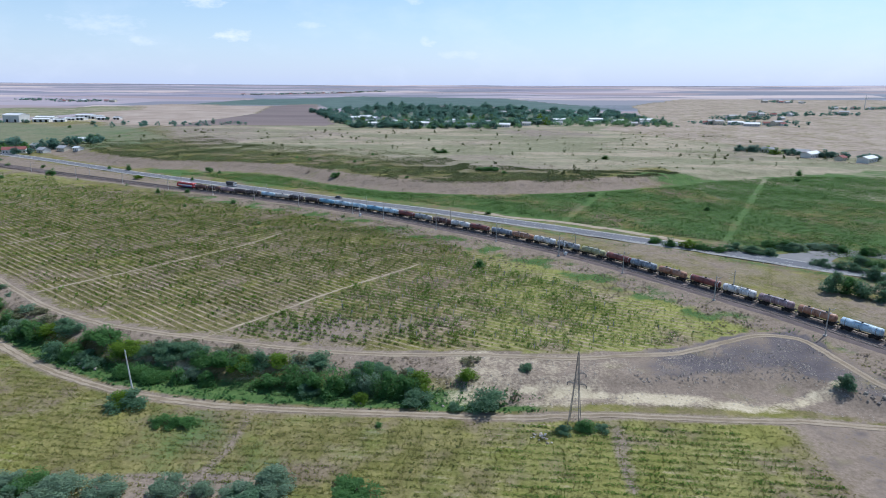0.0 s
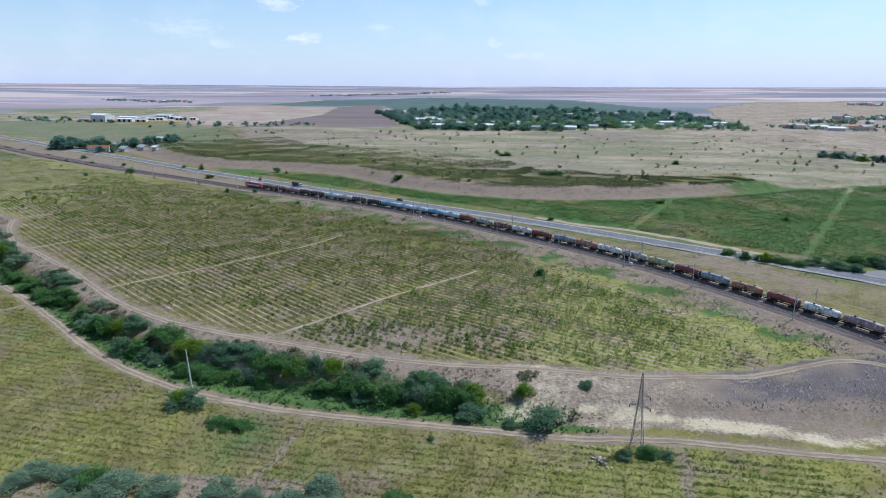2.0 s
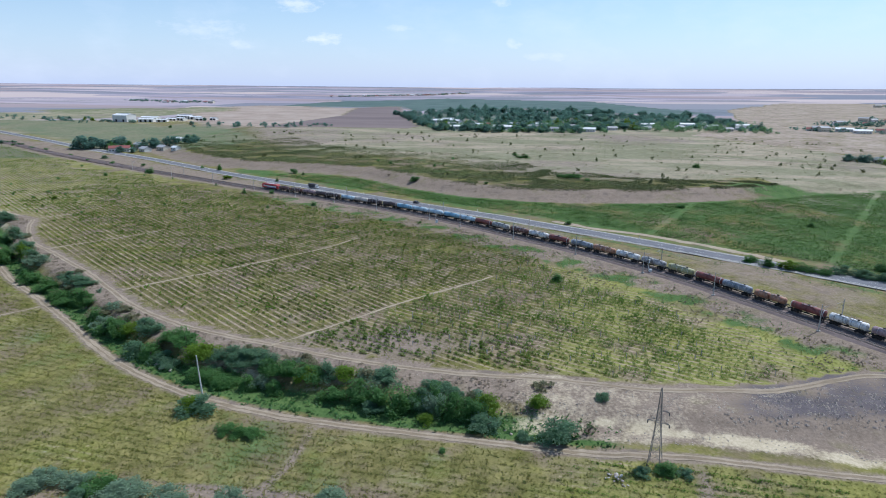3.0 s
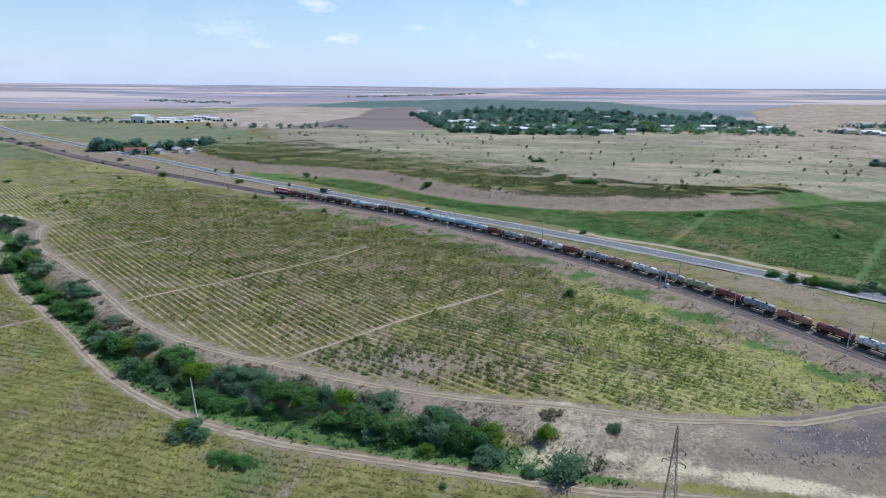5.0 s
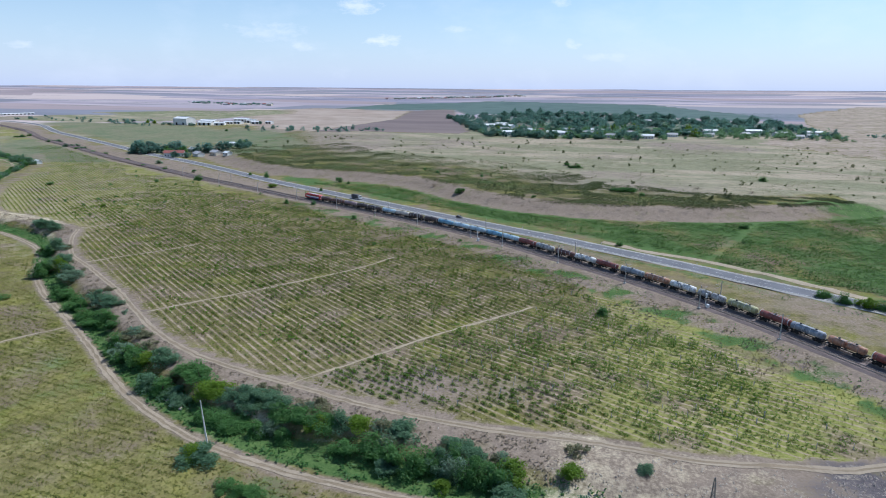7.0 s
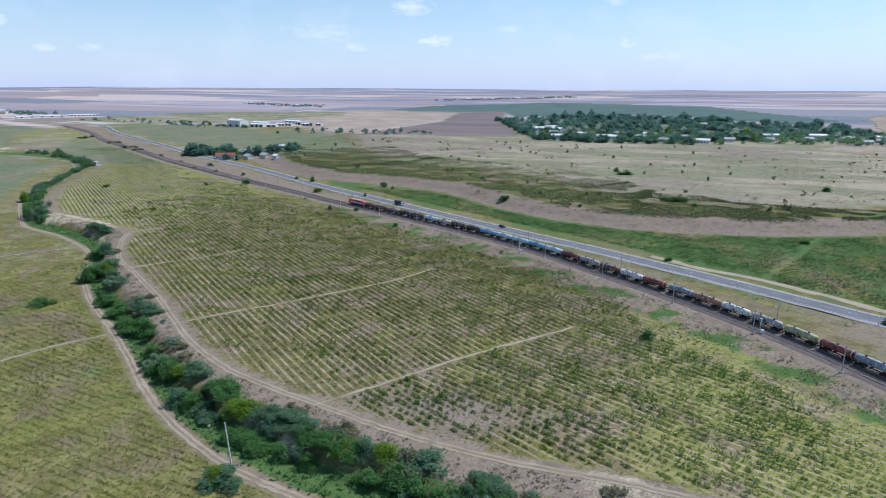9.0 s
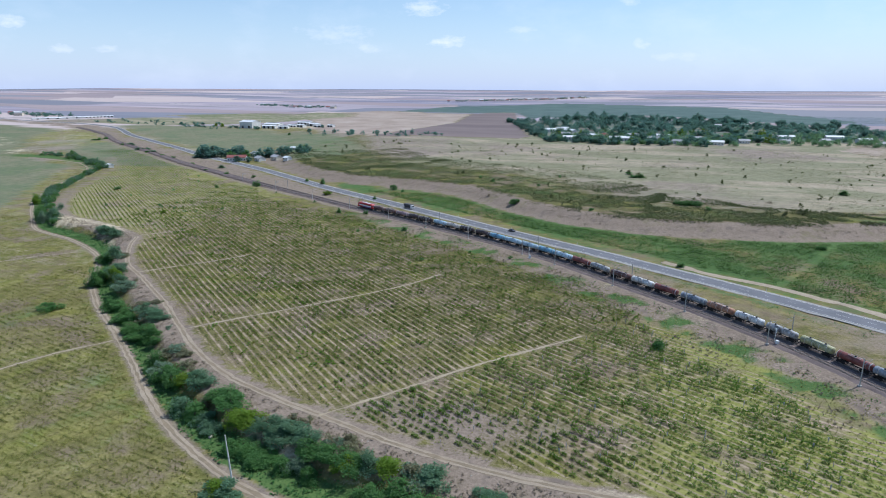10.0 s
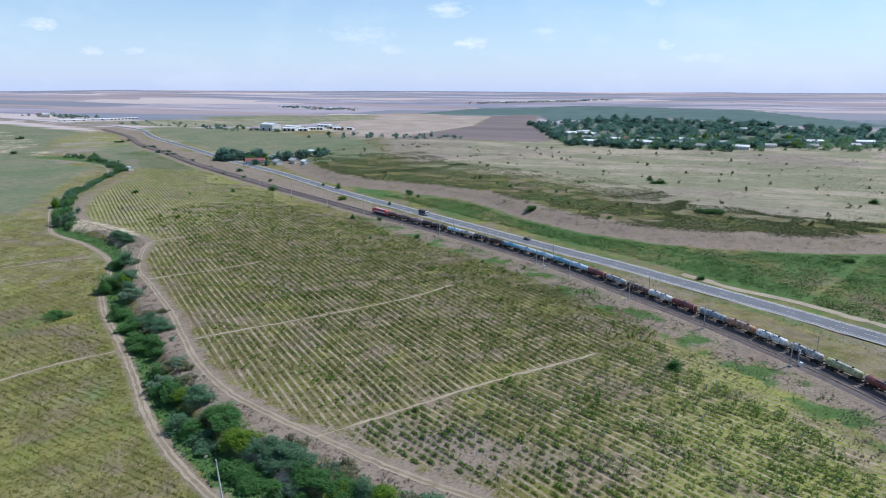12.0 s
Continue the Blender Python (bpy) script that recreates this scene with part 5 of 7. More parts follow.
plant_group(GULLY_BUSHES + GULLY_BUSHES_EAST, " in the eroded gully", "gully bushes", 1, True)
plant_group(GULLY_BUSHES_WEST, " on the gully slope", "gully bushes", 2, True)
plant_group(CREEK_BUSHES[14:], " in the western fields", "field bushes", 3)
plant_group(FRONT_BUSHES, " in the lower field", "bushes of the lower field", 4)
plant_group(LINE_BUSHES, " near the railway", "bushes near the railway", 5)
plant_group(FAR_LINE_BUSHES, " near the railway", "bushes near the railway", 9)
plant_group(ROAD_BUSHES, " beside the road", "roadside bushes", 6)
plant_group(PLATEAU_BUSHES, " on the dry plateau", "plateau bushes", 7)


def gully_thicket():
    """Smaller bushes that close the gaps of the thicket along the gully."""
    rng = random.Random(12)
    for i in range(18):
        x = rng.uniform(-265, -12) if i % 3 else rng.uniform(-120, -15)
        k = int(np.argmin(np.abs(FRONT_S[:, 0] - x)))
        (fx, fy), u = FRONT_S[k], rng.uniform(0.16, 0.52)
        j = int(np.argmin(np.hypot(UPPER_S[:, 0] - fx, UPPER_S[:, 1] - fy)))
        ux, uy = UPPER_S[j]
        px, py = fx + (ux - fx) * u + rng.uniform(-3, 3), fy + (uy - fy) * u
        s, kd = rng.uniform(2.0, 4.2), rng.choice("dtttdy")
        place(rng.choice(PLANTS[kd]), px, py, s * 1.1, s * rng.uniform(0.6, 0.85), rng.uniform(0, 6.28), PLANT_WORDS[kd] + " in the eroded gully", "gully bushes")


gully_thicket()


def thicket(name, feet, kind, label, rng):
    """Many bushes grown into one mass: x, y, width, height of each."""
    pts, sizes = [], []
    for x, y, w, h in feet:
        c = crown_points(rng, 8, 420, 1.0) * np.array([w, w, h]) + (x, y, float(ground_z(x, y)[0]) - 0.1)
        pts.append(c)
        sizes.append(rng.uniform(0.7, 1.3, len(c)) * 0.055 * w)
    tagged(new(name, leaf_mesh(name, np.vstack(pts), np.concatenate(sizes), LEAF[kind], rng, 0.65, 0.6)), label, "bushes", kind="stuff")


def creek_thicket():
    rng = np.random.default_rng(83)
    line = smooth([(-352, 309), (-385, 334), (-426, 364)] + [(b[0], b[1] + 4) for b in CREEK_BUSHES[:14]], 1.0)
    for kind, count, label in (("t", 130, "dense silvery blue-green bushes along the winding creek"), ("d", 70, "dense dark green bushes along the winding creek")):
        q = line[rng.integers(0, len(line), count)] + rng.normal(0, 2.8, (count, 2))
        s = rng.uniform(3.5, 8.0, count)
        thicket("creek_thicket", np.column_stack([q, s * 1.15, s * rng.uniform(0.55, 0.85, count)]), kind, label, rng)


creek_thicket()


def slope_thicket():
    """Low scrub bushes over the earth slope between the gully's bushes and the upper track."""
    rng = np.random.default_rng(85)
    for kind, count, label in (("g", 80, "low grey-olive scrub bushes over the earth slope"), ("s", 30, "low silvery blue-green bushes over the earth slope")):
        feet = []
        while len(feet) < count:
            x = rng.uniform(-265, -10)
            fx, fy = FRONT_S[int(np.argmin(np.abs(FRONT_S[:, 0] - x)))]
            ux, uy = UPPER_S[int(np.argmin(np.hypot(UPPER_S[:, 0] - fx, UPPER_S[:, 1] - fy)))]
            u = rng.uniform(0.42, 0.82)
            px, py = fx + (ux - fx) * u + rng.uniform(-4, 4), fy + (uy - fy) * u + rng.uniform(-1, 1)
            if drift(np.array([px]), np.array([py]), 34, 15)[0] > 0.4:
                s = rng.uniform(1.8, 4.6)
                feet.append((px, py, s * 1.3, s * rng.uniform(0.4, 0.65)))
        thicket("slope_thicket", feet, kind, label, rng)


slope_thicket()


def loose_shrubs():
    rng = np.random.default_rng(77)
    pick = random.Random(8)
    p = scatter(900, (-420, 330, 420, 840), lambda x, y, dr, dd, df, du, db: (db > 12) & (dd > 0), rng)[:360]
    pts, sizes = [], []
    for x, y, z in p:
        s = 0.9 + 3.4 * pick.random() ** 2
        c = crown_points(rng, 6, 170, 1.0) * np.array([s, s, s * pick.uniform(0.8, 1.1)]) + (x, y, z)
        pts.append(c)
        sizes.append(np.full(len(c), 0.1 * s))
    tagged(new("steppe_shrubs", leaf_mesh("steppe_shrubs", np.vstack(pts), np.concatenate(sizes), PLATEAU_LEAF, rng, 0.65, 0.6)), "small dark shrubs scattered over the dry steppe", "shrubs", kind="stuff")
    p = scatter(300, (-430, -20, 300, 520), lambda x, y, dr, dd, df, du, db: (du > 20) & (dr > 5), rng)[:44]
    thicket("vineyard_shrubs", [(x, y, s * 1.1, s * 0.75) for (x, y, z), s in zip(p, rng.uniform(1.2, 2.8, len(p)))], "d", "small wild shrubs growing among the vines", rng)


loose_shrubs()

# ---- train ----
def paint(name, a, b, rough=0.5):
    """Weathered vehicle paint: the coat, sooty streaks and rust."""
    m, k = tree_of(name)
    p = k.add("ShaderNodeTexCoord").outputs["Object"]
    g, big = k.noise(p, 2.4, 4.0), k.noise(p, 0.7, 4.0)
    streak = k.noise(k.add("ShaderNodeVectorMath", [("operation", "MULTIPLY")], i0=p, i1=(2.2, 0.5, 0.35)).outputs[0], 1.6, 4.0, 0.7)
    col = k.mix(k.ramp(big, 0.35, 0.65), a, b)
    col = k.mix(k.math("MULTIPLY", k.ramp(streak, 0.48, 0.7), 0.5), col, (0.055, 0.045, 0.04))
    col = k.mix(k.math("MULTIPLY", k.ramp(g, 0.58, 0.7), 0.5), col, (0.15, 0.075, 0.045))
    return finish(k, m, col, rough, g, 0.08, 0.03, 0.0, 0.4)


COATS = {
    "rust": (paint("rust_brown_paint", (0.12, 0.058, 0.05), (0.22, 0.115, 0.095)), "rust-brown tank wagon with soot-stained barrel"),
    "red": (paint("red_brown_paint", (0.17, 0.045, 0.04), (0.27, 0.095, 0.08)), "red-brown tank wagon with a pale end ring"),
    "dark": (paint("dark_brown_paint", (0.055, 0.04, 0.038), (0.12, 0.085, 0.08)), "dark brown oil-stained tank wagon"),
    "grey": (paint("grey_blue_paint", (0.20, 0.23, 0.27), (0.36, 0.39, 0.43)), "grey-blue tank wagon with dirty barrel"),
    "mottled": (paint("mottled_grey_paint", (0.24, 0.23, 0.23), (0.58, 0.57, 0.56)), "mottled pale grey tank wagon with rust streaks"),
    "white": (paint("white_tank_paint", (0.62, 0.60, 0.58), (0.85, 0.84, 0.82)), "white two-part tank wagon with dark saddle"),
    "cream": (paint("cream_tank_paint", (0.52, 0.46, 0.40), (0.70, 0.64, 0.58)), "cream tank wagon with stained sides"),
    "blue": (paint("bright_blue_paint", (0.15, 0.34, 0.50), (0.30, 0.52, 0.66)), "bright blue tank wagon with a pale band"),
    "pale": (paint("pale_blue_paint", (0.38, 0.55, 0.66), (0.62, 0.74, 0.82)), "pale blue and white tank wagon"),
    "orange": (paint("orange_rust_paint", (0.34, 0.16, 0.095), (0.50, 0.28, 0.18)), "orange rust-streaked tank wagon"),
    "olive": (paint("olive_yellow_paint", (0.34, 0.33, 0.16), (0.50, 0.48, 0.28)), "faded olive-yellow tank wagon"),
    "mauve": (paint("faded_mauve_paint", (0.27, 0.18, 0.19), (0.42, 0.30, 0.31)), "faded mauve-brown tank wagon"),
}
BAND = paint("pale_band_paint", (0.50, 0.49, 0.47), (0.72, 0.71, 0.69))


def lathe(bm, profile, sides=20, axis_z=0.0):
    """A body turned about the x axis: profile holds (x, radius) pairs."""
    rings = []
    for x, r in profile:
        rings.append([bm.verts.new((x, math.cos(2 * math.pi * i / sides) * r, axis_z + math.sin(2 * math.pi * i / sides) * r)) for i in range(sides)])
    for a, b in zip(rings[:-1], rings[1:]):
        for i in range(sides):
            bm.faces.new((a[i], a[(i + 1) % sides], b[(i + 1) % sides], b[i])).smooth = True
    bm.faces.new(rings[0][::-1])
    bm.faces.new(rings[-1])
    bmesh.ops.recalc_face_normals(bm, faces=bm.faces[:])
    return bm


def wheelset(parent, x, y0=0.75):
    for s in (-1, 1):
        bm = bmesh.new()
        rod(bm, (x, s * (y0 - 0.07), 0.46), (x, s * (y0 + 0.07), 0.46), 0.46, sides=16)
        part("wheel", bm, BLACK_STEEL, parent)


def bogie(parent, x, half=0.9):
    bm = bmesh.new()
    for s in (-1, 1):
        box(bm, x - half - 0.35, x + half + 0.35, s * 0.98 - 0.08, s * 0.98 + 0.08, 0.38, 0.66)
        for w in (-half, half):
            box(bm, x + w - 0.17, x + w + 0.17, s * 0.98 - 0.12, s * 0.98 + 0.12, 0.28, 0.62)
    box(bm, x - 0.3, x + 0.3, -0.95, 0.95, 0.5, 0.85)
    b = part("bogie", bm, BLACK_STEEL, parent)
    for w in (-half, half):
        wheelset(b, x + w)
    return b


def tank_wagon(kind):
    """A four-axle tank wagon 12 m long over its buffers. kind: plain, saddle or twin."""
    root = new("tank_wagon")
    L, R, Z = 5.05, 1.1, 2.24
    bm = bmesh.new()
    ends = [(-L - 0.30, 0.30), (-L - 0.22, 0.7), (-L - 0.08, 0.97), (-L + 0.12, R)]
    if kind == "twin":
        lathe(bm, ends + [(-0.55, R), (-0.35, R - 0.2), (-0.22, R - 0.7)], 20, Z)
        lathe(bm, [(0.22, R - 0.7), (0.35, R - 0.2), (0.55, R)] + [(-x, r) for x, r in ends[::-1]], 20, Z)
    else:
        lathe(bm, ends + [(-x, r) for x, r in ends[::-1]], 20, Z)
    part("barrel", bm, COATS["rust"][0], root)
    for x in ((-3.9, 3.9) if kind == "plain" else (-3.6, -1.2, 1.2, 3.6)):
        bm = bmesh.new()
        lathe(bm, [(x - 0.06, R + 0.025), (x + 0.06, R + 0.025)], 20, Z)
        part("band", bm, RAIL_STEEL if kind != "saddle" else BAND, root)
    for s in (-1, 1) if kind == "plain" else ():
        bm = bmesh.new()
        lathe(bm, [(s * (L - 0.10) - 0.09, R + 0.02), (s * (L - 0.10) + 0.09, R + 0.02)], 20, Z)
        part("end_ring", bm, BAND, root, "pale end ring")
    for x in ((0.0,) if kind == "plain" else (-2.5, 2.5)):
        bm = bmesh.new()
        rod(bm, (x, 0, Z + R - 0.12), (x, 0, Z + R + 0.2), 0.32, 0.30, 14)
        rod(bm, (x, 0, Z + R + 0.2), (x, 0, Z + R + 0.26), 0.36, 0.30, 14)
        part("manhole", bm, BLACK_STEEL, root, "round manhole cover")
    bm = bmesh.new()
    for y in (-0.5, 0.5):
        box(bm, -1.9 if kind == "plain" else -3.4, 1.9 if kind == "plain" else 3.4, y - 0.1, y + 0.1, Z + R - 0.07, Z + R - 0.02)
    for x in (-1.8, 0, 1.8):
        for y in (-0.66, 0.66):
            rod(bm, (x, y, Z + R - 0.25), (x, y, Z + R + 0.4), 0.02, sides=5)
    for y in (-0.66, 0.66):
        rod(bm, (-1.9, y, Z + R + 0.4), (1.9, y, Z + R + 0.4), 0.02, sides=5)
    part("walkway", bm, STEEL, root, "steel walkway with handrail")
    for s in (-1, 1):
        bm = bmesh.new()
        for x in (-0.22, 0.22):
            rod(bm, (x, s * 1.42, 0.85), (x, s * 1.40, Z + R * 0.55), 0.03, sides=6)
        for z in np.arange(1.0, 3.3, 0.32):
            rod(bm, (-0.22, s * 1.42, z), (0.22, s * 1.42, z), 0.02, sides=6)
        part("ladder", bm, BLACK_STEEL, root)
    bm = bmesh.new()
    box(bm, -5.4, 5.4, -0.95, -0.72, 0.88, 1.16)
    box(bm, -5.4, 5.4, 0.72, 0.95, 0.88, 1.16)
    for x in (-5.35, 5.35):
        box(bm, x - 0.09, x + 0.09, -1.35, 1.35, 0.84, 1.22)
    for x in (-3.4, 0, 3.4):
        box(bm, x - 0.12, x + 0.12, -1.25, 1.25, 0.95, 1.42)
    box(bm, -5.35, -4.4, -1.3, 1.3, 1.18, 1.23)
    box(bm, 4.4, 5.35, -1.3, 1.3, 1.18, 1.23)
    part("underframe", bm, BLACK_STEEL, root)
    for x in (-3.55, 3.55):
        bogie(root, x)
    for sx in (-1, 1):
        for sy in (-1, 1):
            bm = bmesh.new()
            rod(bm, (sx * 5.44, sy * 0.875, 1.05), (sx * 5.88, sy * 0.875, 1.05), 0.10, sides=10)
            rod(bm, (sx * 5.88, sy * 0.875, 1.05), (sx * 5.95, sy * 0.875, 1.05), 0.23, 0.23, 12)
            part("buffer", bm, BLACK_STEEL, root)
    return root


def locomotive():
    """A six-axle diesel locomotive with two cabs, red with a white band and blue roof line."""
    root = new("locomotive")
    red, white, blue = paint("signal_red_paint", (0.42, 0.02, 0.025), (0.58, 0.06, 0.06), 0.35), paint("white_band_paint", (0.66, 0.66, 0.68), (0.82, 0.82, 0.84), 0.4), paint("deep_blue_paint", (0.04, 0.06, 0.25), (0.08, 0.11, 0.36), 0.4)
    side_view = [(-8.3, 1.1), (-8.3, 2.35), (-7.75, 3.35), (-7.2, 3.75), (7.2, 3.75), (7.75, 3.35), (8.3, 2.35), (8.3, 1.1)]
    bm = bmesh.new()
    a, b = [bm.verts.new((x, -1.45 if z < 3.5 else -1.2, z)) for x, z in side_view], [bm.verts.new((x, 1.45 if z < 3.5 else 1.2, z)) for x, z in side_view]
    bm.faces.new(a), bm.faces.new(b[::-1])
    for i in range(len(a)):
        j = (i + 1) % len(a)
        bm.faces.new((a[i], b[i], b[j], a[j]))
    bmesh.ops.recalc_face_normals(bm, faces=bm.faces[:])
    bmesh.ops.bevel(bm, geom=bm.edges[:], offset=0.12, segments=2, affect="EDGES")
    part("body", bm, red, root)
    for s in (-1, 1):
        bm = bmesh.new()
        box(bm, -6.4, 6.9, s * 1.452 - 0.012, s * 1.452 + 0.012, 1.9, 2.55)
        part("stripe", bm, white, root, "white side stripe")
        bm = bmesh.new()
        box(bm, -2.5, 6.9, s * 1.452 - 0.012, s * 1.452 + 0.012, 1.25, 1.85)
        part("lower_stripe", bm, blue, root, "blue lower stripe")
        for x in (-4.5, -2.6, -0.7, 1.2, 3.1, 5.0):
            bm = bmesh.new()
            box(bm, x - 0.45, x + 0.45, s * 1.455 - 0.02, s * 1.455 + 0.02, 2.68, 3.12)
            part("side_grille", bm, BLACK_STEEL, root)
    for s in (-1, 1):
        bm = bmesh.new()
        for y in (-0.68, 0.68):
            m = Matrix.Translation((s * 8.06, y, 2.82)) @ Matrix.Rotation(s * radians(-29), 4, "Y")
            bmesh.ops.create_cube(bm, size=1.0, matrix=m @ Matrix.Diagonal((0.06, 1.05, 0.68, 1)))
        part("windscreen", bm, GLASS, root, "dark windscreen")
        for y in (-0.95, 0.95):
            bm = bmesh.new()
            rod(bm, (s * 8.25, y, 1.75), (s * 8.36, y, 1.75), 0.16, sides=12)
            part("headlight", bm, white, root)
            bm = bmesh.new()
            rod(bm, (s * 8.3, y * 0.92, 1.05), (s * 8.78, y * 0.92, 1.05), 0.2, sides=10)
            part("buffer", bm, BLACK_STEEL, root)
    bm = bmesh.new()
    for x in (-3.5, -0.5, 2.5):
        box(bm, x - 1.0, x + 1.0, -0.75, 0.75, 3.75, 3.98, 0.05)
    rod(bm, (4.8, 0, 3.7), (4.8, 0, 4.15), 0.3, sides=12)
    part("roof_gear", bm, white, root, "pale roof fans and exhaust")
    bm = bmesh.new()
    box(bm, -8.2, 8.2, -1.3, 1.3, 0.85, 1.1)
    box(bm, -1.8, 1.8, -1.25, 1.25, 0.3, 0.9, 0.08)
    part("underframe", bm, BLACK_STEEL, root)
    for x in (-4.6, 4.6):
        b = bogie(root, x, 1.5)
        wheelset(b, x)
    return root


def on_rail(s, line=smooth(RAIL, 1.0), off=0.0):
    """The pose at s metres along the track from its eastern end, with x along the track to the west."""
    d = np.concatenate([[0], np.cumsum(np.linalg.norm(np.diff(line, axis=0), axis=1))])
    i = int(np.searchsorted(d, s))
    a, b = line[max(i - 4, 0)], line[min(i + 4, len(line) - 1)]
    h = math.atan2(b[1] - a[1], b[0] - a[0])
    x, y = line[i] + off * np.array([-math.sin(h), math.cos(h)])
    return Matrix.Translation((x, y, float(np.interp(x, *RAIL_Z)))) @ Matrix.Rotation(h, 4, "Z")


def build_train():
    line = smooth(RAIL, 1.0)
    d = np.concatenate([[0], np.cumsum(np.linalg.norm(np.diff(line, axis=0), axis=1))])
    head = 489.0
    loco = locomotive()
    loco.matrix_basis = on_rail(head - 8.8) @ Matrix.Rotation(math.pi, 4, "Z")
    tagged(loco, "red diesel locomotive with white side stripe on the rails", "locomotive")
    kinds = {k: tank_wagon(k) for k in ("plain", "saddle", "twin")}
    order = ("rust plain,rust saddle,mauve plain,dark plain,dark saddle,pale plain,cream plain,dark saddle,dark plain,blue plain,pale plain,pale plain,blue plain,pale plain,red plain,mottled saddle,"
             "rust saddle,white twin,red plain,grey plain,orange saddle,white twin,mottled twin,olive saddle,red plain,grey saddle,orange twin,red plain,white twin,mauve saddle,orange saddle,pale plain,"
             "red plain,rust saddle,grey plain,dark plain,red plain,rust plain,mauve plain,pale plain,rust saddle").split(",")
    used = set()
    s = head - 17.4 - 6.0
    for item in order:
        coat, kind = item.split()
        if s < 12:
            break
        if kind in used:
            w = copy_thing(kinds[kind], on_rail(s))
        else:
            w = kinds[kind]
            w.matrix_basis = on_rail(s)
            used.add(kind)
        for o in w.children:
            if o.name.split(".")[0] == "barrel":
                o.material_slots[0].link = "OBJECT"
                o.material_slots[0].material = COATS[coat][0]
        tagged(w, COATS[coat][1], "tank wagon", "wagons of the goods train")
        s -= 11.9


build_train()

# ---- masts, poles, pylon ----
def catenary_mast():
    """A concrete mast with a tubular bracket that reaches over the track (towards -y)."""
    root = new("catenary_mast")
    bm = bmesh.new()
    rod(bm, (0, 0, -0.8), (0, 0, 8.0), 0.19, 0.12, 10)
    part("post", bm, CONCRETE, root)
    bm = bmesh.new()
    box(bm, -0.45, 0.45, -0.45, 0.45, -0.6, 0.25, 0.06)
    part("footing", bm, CONCRETE, root)
    bm = bmesh.new()
    rod(bm, (0, -0.1, 7.3), (0, -3.3, 7.15), 0.04, sides=8)
    rod(bm, (0, -0.1, 6.0), (0, -2.9, 7.1), 0.045, sides=8)
    rod(bm, (0, -0.8, 6.2), (0, -3.4, 5.75), 0.03, sides=8)
    part("bracket", bm, STEEL, root)
    for y, z in ((-0.25, 7.3), (-0.3, 6.05)):
        bm = bmesh.new()
        for i in range(3):
            rod(bm, (0, y - 0.11 * i, z), (0, y - 0.11 * i - 0.06, z), 0.09, sides=8)
        part("insulator", bm, BARK, root)
    return root


def catenary():
    spots = [(121, 138), (101, 167), (81, 195), (57, 222.5), (35.5, 243), (12, 266.5), (-14, 291.5), (-42, 314.5), (-61, 327), (-95, 350.5), (-126, 369), (-158, 387), (-196, 407), (-240, 431), (-290, 459), (-345, 490)]
    line = smooth(RAIL, 1.0)
    proto = catenary_mast()
    for n, (x, y) in enumerate(spots):
        i = int(np.argmin(np.hypot(line[:, 0] - x, line[:, 1] - y)))
        h = math.atan2(*(line[min(i + 3, len(line) - 1)] - line[i - 3])[::-1])
        for sgn, base in ((1, 7.3), (-1, -3.1)):
            q = line[i] + base * np.array([-math.sin(h), math.cos(h)])
            if sgn < 0 and n % 2:
                continue
            z = float(np.interp(q[0], *RAIL_Z)) - 0.75
            m = Matrix.Translation((q[0], q[1], z)) @ Matrix.Rotation(h if sgn > 0 else h + math.pi, 4, "Z")
            ob = proto if n == 0 and sgn > 0 else copy_thing(proto, m)
            ob.matrix_basis = m
            tagged(ob, "slim grey concrete catenary mast beside the railway", "catenary mast", "catenary masts")
    for off in (0.0, 4.2):
        for high, sag in ((5.7, 0.05), (7.1, 0.5)):
            cu = bpy.data.curves.new("overhead_wire", "CURVE")
            cu.dimensions, cu.bevel_depth, cu.bevel_resolution = "3D", 0.012, 0
            sp = cu.splines.new("POLY")
            pts = line[::8]
            sp.points.add(len(pts) - 1)
            for j, (x, y) in enumerate(pts):
                k = min(j + 1, len(pts) - 1)
                h = math.atan2(pts[k][1] - pts[max(j - 1, 0)][1], pts[k][0] - pts[max(j - 1, 0)][0])
                sp.points[j].co = (x - math.sin(h) * off, y + math.cos(h) * off, float(np.interp(x, *RAIL_Z)) + high - sag * abs(math.sin(j * 0.8)), 1)
            cu.materials.append(CABLE)
            tagged(new("overhead_wire", cu), "thin dark overhead wire above the railway track", "overhead wire", "overhead wires")


catenary()


